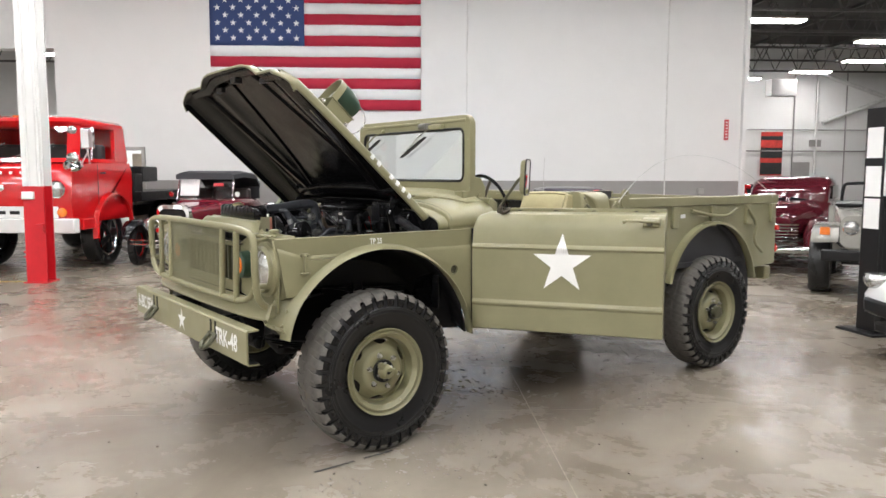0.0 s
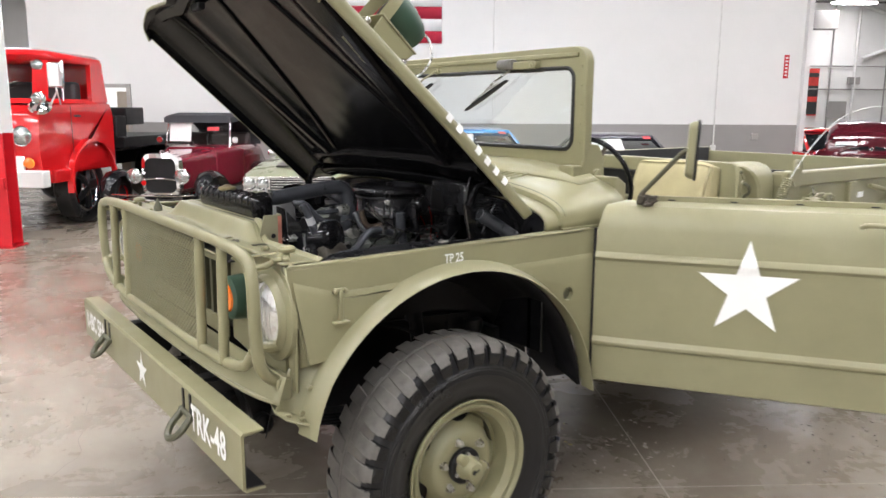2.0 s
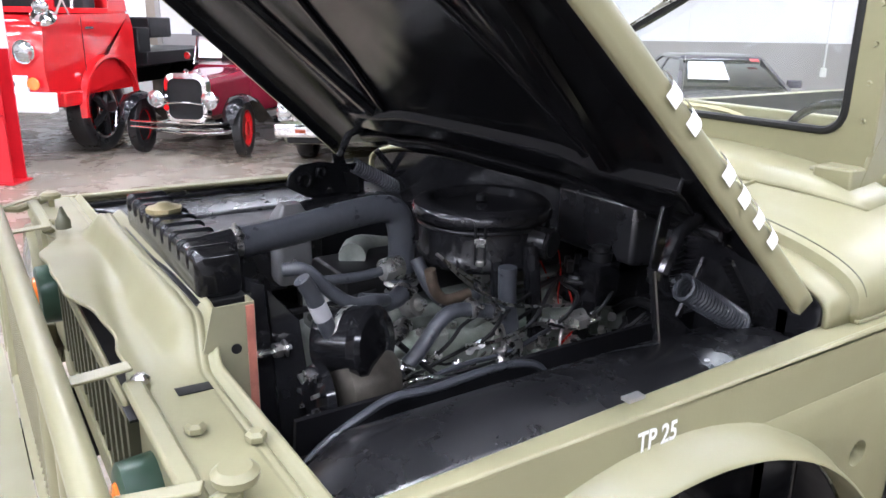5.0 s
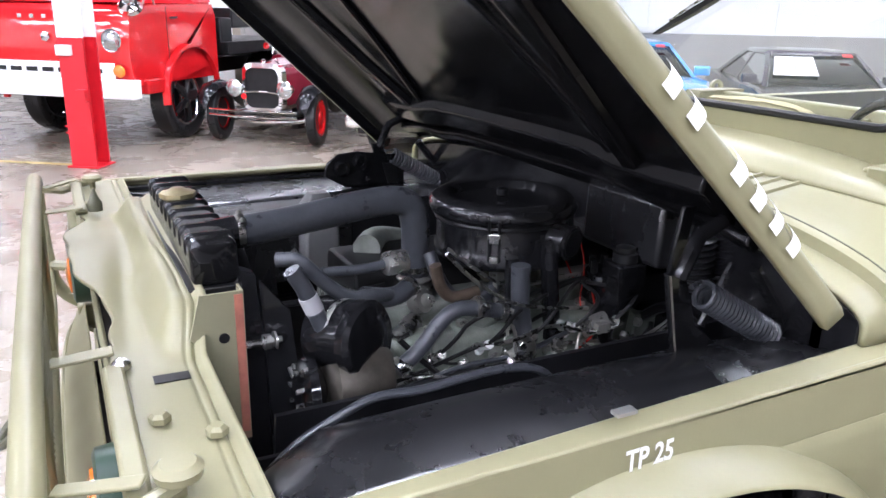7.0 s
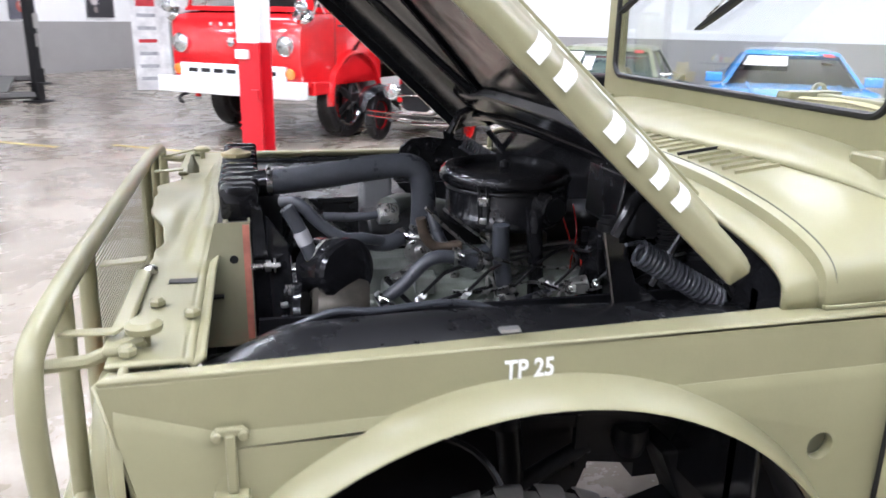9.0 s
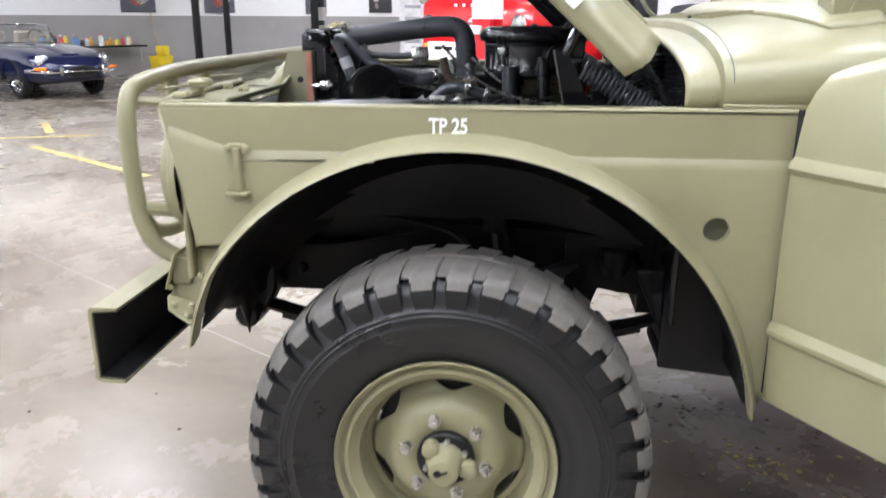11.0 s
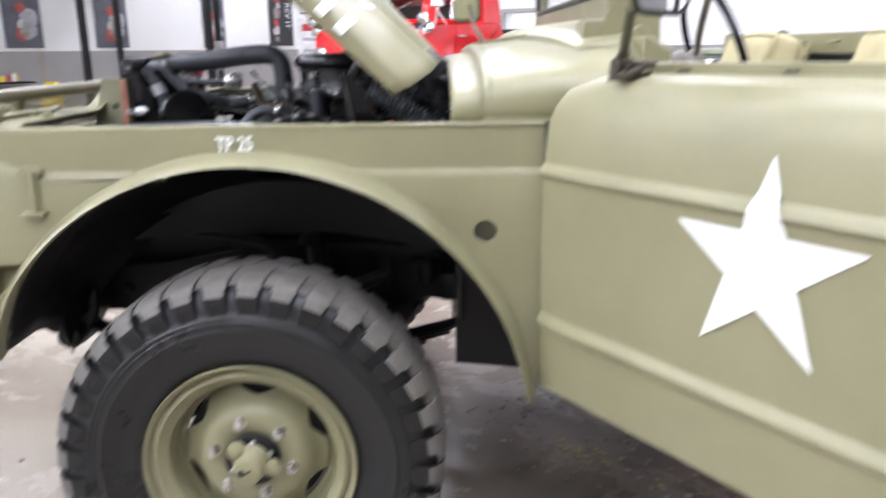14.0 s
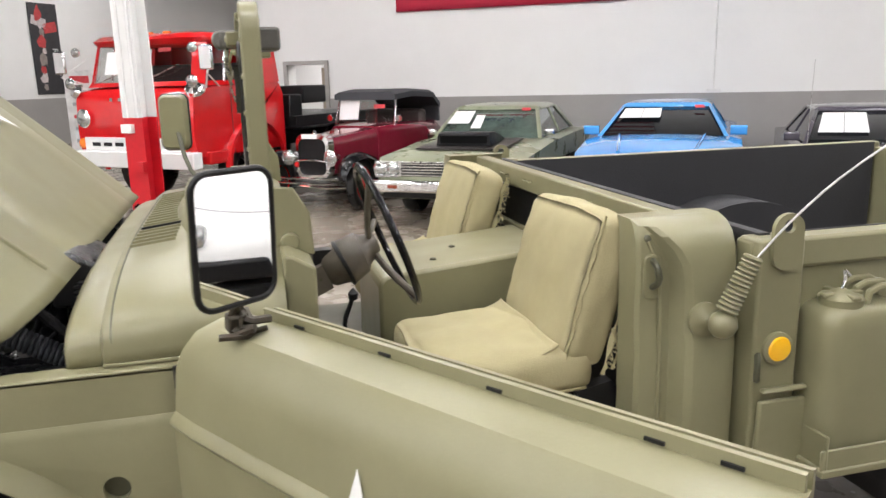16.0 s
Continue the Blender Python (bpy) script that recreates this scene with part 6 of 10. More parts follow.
# rear of the cab: corner posts and back panel
for s in (-1, 1):
    y0, y1 = side_y(s, 0.955), side_y(s, 0.80)
    cc = []
    for z, d, xb in ((0.62, 0.012, 1.905), (0.80, 0.0, 1.905), (1.165, 0.0, 1.905), (1.19, 0.012, 1.905), (1.30, 0.012, 1.905), (1.355, 0.014, 1.896), (1.395, 0.020, 1.874), (1.425, 0.034, 1.848), (1.445, 0.06, 1.830), (1.458, 0.10, 1.820)):
        cc.append([(xx, side_y(s, w_ - d * q_), z) for xx, w_, q_ in ((1.803, 0.80, 0.2), (1.800, 0.890, 0.4), (1.808, 0.903, 0.5), (xb - 0.022, 0.909, 0.5), (xb - 0.012, 0.922, 0.7), (xb - 0.004, 0.952, 1), (xb + 0.012, 0.963, 1), (2.005, 0.963, 1), (2.036, 0.952, 1), (2.047, 0.93, 0.9), (2.047, 0.80, 0.2))])
    po = tp("cab_corner", MB().rings(cc), OLIVE, label="olive rear corner of the cab", smooth=30)
    tp("jamb_groove", MB().tube([(1.858, side_y(s, 0.910), 0.68), (1.858, side_y(s, 0.908), 1.28), (1.848, side_y(s, 0.904), 1.36), (1.826, side_y(s, 0.893), 1.41)], 0.006, 8, 1), OLIVE, po)
    tp("latch_plate", MB().prism(rounded(-0.022, 0.022, -0.055, 0.055, 0.018), 0, 0.008, "y").map(lambda x, y, z: (1.834 + x, side_y(s, 0.898) + s * y, 1.325 + z)), OLIVE, po, bevel=0.003)
    tp("latch_hook", MB().tube([(1.834, side_y(s, 0.905), 1.365), (1.830, side_y(s, 0.935), 1.355), (1.837, side_y(s, 0.935), 1.32), (1.834, side_y(s, 0.905), 1.30)], 0.008, 8, 1), OLIVE_DARK, po)
    tp("striker_bolt", MB().lathe([(0.010, 0), (0.010, 0.008), (0.005, 0.012)], (1.826, side_y(s, 0.885), 1.415), (0, s, 0.3), 8), OLIVE_DARK, po)
bp = tp("cab_back", MB().box((1.955, YC, 1.415), (0.055, 1.62, 0.075)).box((1.94, YC, 1.22), (0.03, 1.62, 0.03)), OLIVE, label="olive rear wall of the open cab", bevel=0.006)
tp("back_lower", MB().box((1.965, YC, 1.0), (0.012, 1.62, 0.42)), BLACKM, bp)
tp("back_opening", MB().box((1.953, YC, 1.30), (0.014, 1.54, 0.14)), BLACKM, bp)
for y in (0.45, 0.2, -0.3):
    tp("footman_loop", MB().tube([(1.925, y - 0.03, 1.42), (1.912, y - 0.03, 1.42), (1.912, y + 0.03, 1.42), (1.925, y + 0.03, 1.42)], 0.004, 6), OLIVE, bp)

# ---- cargo bed ----
def bed_side(s):
    y = side_y(s, 0.965)
    ar = [(3.25 + 0.60 * math.cos(radians(a)), 0.60 + 0.60 * math.sin(radians(a))) for a in range(158, 16, -8)]
    poly = [(2.06, 0.80), (2.69, 0.825)] + ar + [(3.82, 0.78), (4.22, 0.80), (4.22, 1.34), (2.06, 1.34)]
    b = tp("bed_side", MB().prism(poly, y, y - s * 0.02), OLIVE, label="olive steel side of the cargo bed, black inside")
    tp("top_rail", MB().box((3.14, y - s * 0.02, 1.372), (2.18, 0.07, 0.075)), OLIVE, b, bevel=0.01)
    tp("bed_liner", MB().prism([(2.14, 0.84), (4.18, 0.84), (4.18, 1.408), (2.14, 1.408)], y - s * 0.060, y - s * 0.066), LINER, b)
    lip = []
    for a in range(166, 8, -6):
        c, q = math.cos(radians(a)), math.sin(radians(a))
        lip.append([(3.25 + r * c, y + s * o, 0.60 + r * q) for r, o in ((0.612, 0.0), (0.606, 0.05), (0.585, 0.055), (0.585, 0.045), (0.60, -0.01))])
    tp("wheel_arch", MB().rings(lip), OLIVE, b, smooth=50)
    wh = []
    for a in range(186, -8, -8):
        c, q = math.cos(radians(a)), math.sin(radians(a))
        wh.append([(3.25 + 0.58 * c, y - s * o, 0.60 + 0.58 * q) for o in (0.01, 0.31)])
    tp("wheelhouse", MB().rings(wh, cap=False, closed=False).prism([(3.25 + 0.58 * math.cos(radians(a)), 0.60 + 0.58 * math.sin(radians(a))) for a in range(0, 181, 10)], y - s * 0.31, y - s * 0.315), LINER, b, solid=0.006, smooth=50)
    po = tp("bed_post", MB().box((2.115, y - s * 0.005, 1.1025), (0.125, 0.08, 0.625)), OLIVE, b, bevel=0.008)
    eye_o, eye_i = rounded(-0.040, 0.040, -0.07, 0.065, 0.038), rounded(-0.016, 0.016, -0.016, 0.016, 0.015)
    tp("lifting_eye", MB().rings([[(2.118 + a, y + s * q, 1.412 + c) for a, c in eye_o] for q in (0.038, 0.050)] + [[(2.118 + a, y + s * q, 1.447 + c) for a, c in eye_i] for q in (0.050, 0.038)], loop=True), OLIVE, po)
    rf = tp("side_reflector", MB().lathe([(0.040, 0), (0.040, 0.010), (0.033, 0.014)], (2.115, y + s * 0.035, 1.15), (0, s, 0), 24), OLIVE, po, "amber reflector lamp")
    tp("lens", MB().lathe([(0.033, 0.012), (0.028, 0.018), (0.01, 0.021), (0.002, 0.0215)], (2.115, y + s * 0.035, 1.15), (0, s, 0), 20), AMBER, rf)
    tp("tool_box", MB().prism([(2.06, 0.78), (2.22, 0.78), (2.215, 1.02), (2.07, 1.02)], y + s * 0.036, y + s * 0.05).box((2.14, y + s * 0.045, 1.045), (0.13, 0.02, 0.012)), OLIVE, po, bevel=0.006)
    tp("strap_hook", MB().tube([(2.075, y + s * 0.02, 1.14), (2.055, y + s * 0.05, 1.13), (2.055, y + s * 0.05, 1.08), (2.07, y + s * 0.03, 1.07)], 0.008, 6, 1), OLIVE_DARK, po)
    for x in (2.75, 3.25, 3.75, 4.14):
        tp("stake_pocket", MB().box((x, y + s * 0.012, 1.25), (0.07, 0.03, 0.17)), OLIVE, b, bevel=0.006)
    tp("strap_rope", MB().tube([(2.95, y + s * 0.02, 1.30), (3.15, y + s * 0.05, 1.26), (3.4, y + s * 0.04, 1.24), (3.55, y + s * 0.04, 1.30)], 0.014, 8, 2).tube([(3.72, y + s * 0.03, 1.30), (3.85, y + s * 0.05, 1.18), (3.80, y + s * 0.04, 1.02), (3.95, y + s * 0.04, 0.92)], 0.014, 8, 2), OLIVE, b)
    tp("stencil_bar", MB().box((2.83, y + s * 0.0275, 1.26), (0.06, 0.002, 0.03)), WHITEP, b)
    return b


for s in (-1, 1):
    bed_side(s)
tp("bed_floor", MB().box((3.18, YC, 0.86), (2.1, 1.85, 0.04)), LINER, label="black coated bed floor")
tp("bed_front", MB().box((2.10, YC, 1.13), (0.03, 1.90, 0.58)), LINER, label="black coated front wall of the bed")
tg = tp("tailgate", MB().box((4.215, YC, 1.10), (0.035, 1.86, 0.56)), OLIVE, label="olive tailgate", bevel=0.006)
tp("tail_lamp", MB().lathe([(0.045, 0), (0.045, 0.04), (0.03, 0.05)], (4.23, -0.86, 0.93), (1, 0, 0), 18), REDLENS, tg)
tp("marker", MB().lathe([(0.025, 0), (0.022, 0.02), (0.005, 0.024)], (4.16, -0.945, 1.12), (0, -1, 0), 14), REDLENS, tg)
for yy_ in (-0.62, 0.74):
    tp("rear_bumperette", MB().box((4.27, yy_, 0.70), (0.1, 0.4, 0.12)), OLIVE, bevel=0.01)

# whip antenna, tied down towards the tail
an = tp("antenna_mount", MB().lathe([(0.042, 0), (0.042, 0.010), (0.03, 0.014), (0.012, 0.03)], (1.945, -0.89, 1.225), (0, -1, 0), 24).lathe([(0.006, -0.034), (0.022, -0.026), (0.033, -0.008), (0.033, 0.01), (0.022, 0.027), (0.006, 0.034)], (1.962, -0.945, 1.225), (0.4, -0.3, 1), 18), OLIVE, label="olive ball mount of the whip antenna")
for k in range(13):
    c = Vector((1.968, -0.95, 1.262)) + Vector((0.0042, -0.001, 0.010)) * k
    tp("spring_coil", MB().lathe([(0.024 - 0.0004 * k, -0.0045), (0.0275 - 0.0004 * k, 0.0), (0.024 - 0.0004 * k, 0.0045)], c, (0.4, -0.1, 1), 18), OLIVE, an)
an_pts = [Vector(p) for p in ((2.025, -0.965, 1.38), (2.10, -0.965, 1.455), (2.25, -0.96, 1.565), (2.5, -0.955, 1.69), (2.87, -0.95, 1.745), (3.3, -0.945, 1.71), (3.63, -0.94, 1.62), (3.95, -0.94, 1.48), (4.1, -0.94, 1.39))]
tp("whip", MB().tube(an_pts, 0.0026, 6, 2), mat("pale_grey_whip", (0.55, 0.55, 0.53), 0.4, var=0.1), an)

# jerrycan in its bracket
can = tp("jerrycan", MB().rings([[(2.315 + a * k, -0.945 - 0.0 + b * k, z) for a, b in rounded(-0.118, 0.118, -0.075, 0.075, 0.05)] for k, z in ((0.86, 0.865), (0.97, 0.875), (1.0, 0.90), (1.0, 1.20), (0.97, 1.225), (0.86, 1.245), (0.6, 1.252))]), OLIVE, label="olive water can held in a side bracket", smooth=50)
tp("can_neck", MB().lathe([(0.05, 0), (0.052, 0.02), (0.045, 0.026), (0.03, 0.03), (0.01, 0.04)], (2.275, -0.955, 1.245), (0, 0, 1), 20), OLIVE, can)
tp("can_cap_lugs", MB().box((2.275, -0.955, 1.272), (0.11, 0.022, 0.012)).box((2.275, -0.955, 1.272), (0.022, 0.11, 0.012)), OLIVE, can, bevel=0.004)
tp("can_chain", MB().tube([(2.275, -0.955, 1.28), (2.29, -0.95, 1.31), (2.285, -0.945, 1.33), (2.31, -0.94, 1.31)], 0.004, 5, 1), STEEL, can)
for d in (-0.04, 0.0, 0.04):
    tp("can_handle", MB().tube([(2.32, -0.945 + d, 1.245), (2.33, -0.945 + d, 1.29), (2.42, -0.945 + d, 1.29), (2.43, -0.945 + d, 1.245)], 0.009, 8, 1), OLIVE, can)
tp("can_bracket", MB().box((2.315, -0.95, 0.855), (0.26, 0.19, 0.02)).box((2.315, -1.035, 0.885), (0.26, 0.008, 0.06)).box((2.20, -0.95, 0.90), (0.008, 0.18, 0.10)).box((2.46, -0.95, 0.90), (0.008, 0.18, 0.10)), OLIVE, label="olive can bracket", bevel=0.004)


# ---- other vehicles. Each is built with its nose towards -y, x to its left-hand side as seen from the front ----
def car_wheel(parent, x, y, r, w, style, steer=0.0, z=None):
    """Tyre, rim and hub; style sets the rim."""
    mb = MB().lathe([(r * 0.66, -w * 0.40), (r * 0.78, -w * 0.5), (r * 0.93, -w * 0.49), (r * 0.985, -w * 0.40), (r, -w * 0.2), (r, w * 0.2), (r * 0.985, w * 0.40), (r * 0.93, w * 0.49), (r * 0.78, w * 0.5), (r * 0.66, w * 0.40)], (0, 0, 0), (1, 0, 0), 40, cap=False, loop=True)
    g = new("wheel", None)
    g.parent = parent
    g.matrix_basis = pose(x, y, r if z is None else z, 0, 0, steer)
    ob = obj("tyre", mb, RUBBER, g)
    s = 1 if x > 0 else -1
    m, nspoke = {"chrome": (CHROME, 0), "steel": (STEEL, 0), "black": (BLACKP, 5), "wire": (CHROME, 24), "redwire": (REDP, 16), "truck": (BLACKM, 5), "alloy": (STEEL, 5)}[style]
    obj("rim", MB().lathe([(r * 0.67, s * w * 0.42), (r * 0.62, s * w * 0.44), (r * 0.58, s * w * 0.36), (r * 0.56, s * w * 0.1), (r * 0.56, -s * w * 0.3)], (0, 0, 0), (1, 0, 0), 32, cap=False), CHROME if style in ("truck", "black", "alloy", "wire") else m, g)
    if nspoke:
        sp = MB()
        for k in range(nspoke):
            a = 2 * math.pi * k / nspoke
            t = r * (0.012 if nspoke > 8 else 0.09)
            sp.tube([(s * w * 0.38, 0, 0), (s * w * (0.30 if nspoke > 8 else 0.36), r * 0.3 * math.cos(a), r * 0.3 * math.sin(a)), (s * w * 0.25, r * 0.58 * math.cos(a), r * 0.58 * math.sin(a))], t, 6)
        obj("spokes", sp, m, g)
    obj("hub", MB().lathe([(r * 0.26, s * w * 0.30), (r * 0.24, s * w * 0.42), (r * 0.12, s * w * 0.5), (r * 0.02, s * w * 0.52)], (0, 0, 0), (1, 0, 0), 20), CHROME if style != "redwire" else m, g)
    obj("brake_disc", MB().lathe([(r * 0.55, -s * w * 0.1), (r * 0.55, -s * w * 0.15), (0.01, -s * w * 0.15)], (0, 0, 0), (1, 0, 0), 24), BLACKM, g)
    return g


def side_arch(y0, z0, r, n=9, a0=180, a1=0):
    return [(y0 - r * math.cos(radians(a)), z0 + r * math.sin(radians(a))) for a in [a0 + (a1 - a0) * i / n for i in range(n + 1)]]


def hull(prof, half, plan, crown=0.05, tuck=0.06, nx=8):
    """A body from its side outline (y, z), swept across its width. plan(y): width factor along the length; crown lowers the top towards the sides; tuck pulls in the low edges."""
    zs = [p[1] for p in prof]
    zlo, zhi = min(zs), max(zs)
    rings = []
    for i in range(nx + 1):
        t = -1 + 2 * i / nx
        t = math.copysign(abs(t) ** 0.6, t)
        ring = []
        for y, z in prof:
            e = abs(t)
            zz = z - crown * e ** 3 * ((z - zlo) / (zhi - zlo)) if z > zlo + 0.25 * (zhi - zlo) else z + 0.0
            wfac = plan(y) * (1 - tuck * (1 - min(1, (z - zlo) / (0.45 * (zhi - zlo)))) ** 2 * 0.5)
            k = 1 - 0.035 * e ** 8
            cy = sum(p[0] for p in prof) / len(prof)
            ring.append((half * t * wfac, cy + (y - cy) * k, zz))
        rings.append(ring)
    return MB().rings(rings)


def cabin(base, top, glass_m, paint, parent, pillar=0.05, label=""):
    """Greenhouse: base and top are (y_front, y_rear, half_width, z). Painted roof and pillars, glass panes between them."""
    yf, yr, hw, z0 = base
    tf, tr_, tw, z1 = top
    core = MB().rings([[(-hw * 0.985, yf + 0.02, z0), (hw * 0.985, yf + 0.02, z0), (hw * 0.985, yr - 0.02, z0), (-hw * 0.985, yr - 0.02, z0)], [(-tw * 0.98, tf + 0.02, z1 - 0.02), (tw * 0.98, tf + 0.02, z1 - 0.02), (tw * 0.98, tr_ - 0.02, z1 - 0.02), (-tw * 0.98, tr_ - 0.02, z1 - 0.02)]])
    obj("window_glass", core, glass_m, parent, "dark window glass", bevel=0.02)
    rf = MB().rings([[(a * k, yc + (y - yc) * k, z) for a, y in ((-tw, tf), (tw, tf), (tw, tr_), (-tw, tr_))] for yc in ((tf + tr_) / 2,) for k, z in ((1.015, z1 - 0.045), (1.02, z1 - 0.02), (0.97, z1 + 0.005), (0.85, z1 + 0.028), (0.5, z1 + 0.042))])
    obj("roof", rf, paint, parent, bevel=0.015)
    for s in (-1, 1):
        for (ya, yb, wa) in ((yf, tf, 0.05), (yr, tr_, 0.22), ((yf + yr) / 2 + 0.1, (tf + tr_) / 2 + 0.1, 0.05)):
            obj("pillar", MB().rings([[(s * hw * 1.005, ya - wa / 2, z0), (s * hw * 1.005, ya + wa / 2, z0), (s * (hw - 0.05), ya + wa / 2, z0), (s * (hw - 0.05), ya - wa / 2, z0)], [(s * tw * 1.01, yb - wa / 2, z1 - 0.02), (s * tw * 1.01, yb + wa / 2, z1 - 0.02), (s * (tw - 0.04), yb + wa / 2, z1 - 0.02), (s * (tw - 0.04), yb - wa / 2, z1 - 0.02)]]), paint, parent)


def slab(parent, base, top, u0, u1, v0, v1, m, name="paper", off=0.006):
    """A sheet lying on the windscreen of a cabin."""
    yf, yr, hw, z0 = base
    tf, tr_, tw, z1 = top
    def at(u, v):
        w = hw + (tw - hw) * v
        return Vector((w * u, yf + (tf - yf) * v, z0 + (z1 - z0) * v)) + Vector((0, -off, off))
    return obj(name, MB().plate([at(u0, v0), at(u1, v0), at(u1, v1), at(u0, v1)], (0, -1, 0.6), 0.003), m, parent)


def lamp_round(parent, x, y, z, r, rim=CHROME, face=(0, -1, 0), lens=LAMPGLASS, depth=0.05, label="round headlight"):
    o = obj("headlight", MB().lathe([(r * 0.6, -depth), (r * 1.0, -0.01), (r * 1.08, 0.004), (r * 0.98, 0.012), (r * 0.94, 0.0)], (x, y, z), face, 24, cap=False), rim, parent, label)
    obj("lens", MB().lathe([(r * 0.95, 0.004), (r * 0.7, 0.02), (r * 0.3, 0.028), (r * 0.02, 0.03)], (x, y, z), face, 20), lens, o)


def side_mirrors(parent, x, y, z, m, s=1.0):
    for k in (-1, 1):
        obj("side_mirror", MB().rings([[(k * (x + a), y + d * (0.5 + b), z + c) for d, c in rounded(-0.05 * s, 0.05 * s, -0.06 * s, 0.06 * s, 0.03 * s)] for a, b in ((0.0, 0.2), (0.05 * s, 0.5), (0.17 * s, 0.55), (0.20 * s, 0.2))]), m, parent, smooth=60)


def sale_paper(parent, base, top, spec):
    for u0, u1, v0, v1 in spec:
        slab(parent, base, top, u0, u1, v0, v1, PAPER)
    slab(parent, base, top, 0.62, 0.82, 0.86, 0.95, mat("red_card", (0.6, 0.06, 0.07), 0.6), "tag")


DEEPGLASS = mat("deep_tinted_glass", (0.006, 0.007, 0.008), 0.06, var=0.3, scale=4, rough_var=0.02, spec=0.22)
GREENGLASS = mat("green_tinted_glass", (0.06, 0.085, 0.07), 0.05, var=0.5, scale=4, rough_var=0.02, coat=0.6)


# modern blue coupe
def blue_coupe():
    P = mat("light_blue_gloss_paint", (0.06, 0.30, 0.68), 0.15, var=0.03, coat=0.7)
    c = root("blue_coupe", "light blue modern coupe with sale papers on its windscreen", "car", hall(1.46, 7.15))
    prof = [(0.02, 0.42), (0.0, 0.62), (0.08, 0.78), (0.5, 0.92), (1.55, 1.02), (3.6, 1.02), (4.55, 1.06), (4.72, 0.95), (4.74, 0.5), (4.6, 0.3)] + side_arch(3.75, 0.36, 0.38, a0=0, a1=180)[0:] + [(3.2, 0.22), (1.5, 0.22)] + side_arch(1.0, 0.36, 0.38, a0=0, a1=180) + [(0.5, 0.25), (0.15, 0.28)]
    obj("body", hull(prof, 0.955, lambda y: 1 - 0.10 * max(0, (0.7 - y) / 0.7) ** 2, 0.06, 0.15), P, c, smooth=50)
    base, top = (1.5, 4.35, 0.80, 1.0), (2.28, 3.5, 0.58, 1.37)
    cabin(base, top, DEEPGLASS, P, c)
    sale_paper(c, base, top, ((-0.86, -0.45, 0.55, 0.85), (-0.44, -0.08, 0.55, 0.85)))
    obj("grille", MB().box((0, 0.04, 0.58), (1.2, 0.06, 0.2)), BLACKM, c, bevel=0.03)
    obj("lower_grille", MB().box((0, 0.06, 0.36), (1.3, 0.06, 0.12)), BLACKM, c, bevel=0.02)
    for s in (-1, 1):
        obj("headlight", MB().box((s * 0.70, 0.14, 0.70), (0.34, 0.16, 0.10), (0, 0, s * 18)), LAMPGLASS, c, bevel=0.03)
        obj("hood_crease", MB().tube([(s * 0.42, 0.4, 0.90), (s * 0.52, 1.45, 1.02)], 0.02, 8), P, c)
        for y in (1.0, 3.75):
            car_wheel(c, s * 0.82, y, 0.345, 0.24, "black")
    side_mirrors(c, 0.82, 1.75, 1.06, P)
    return c


AMBERDARK = mat("dull_amber_lens", (0.20, 0.035, 0.012), 0.3)


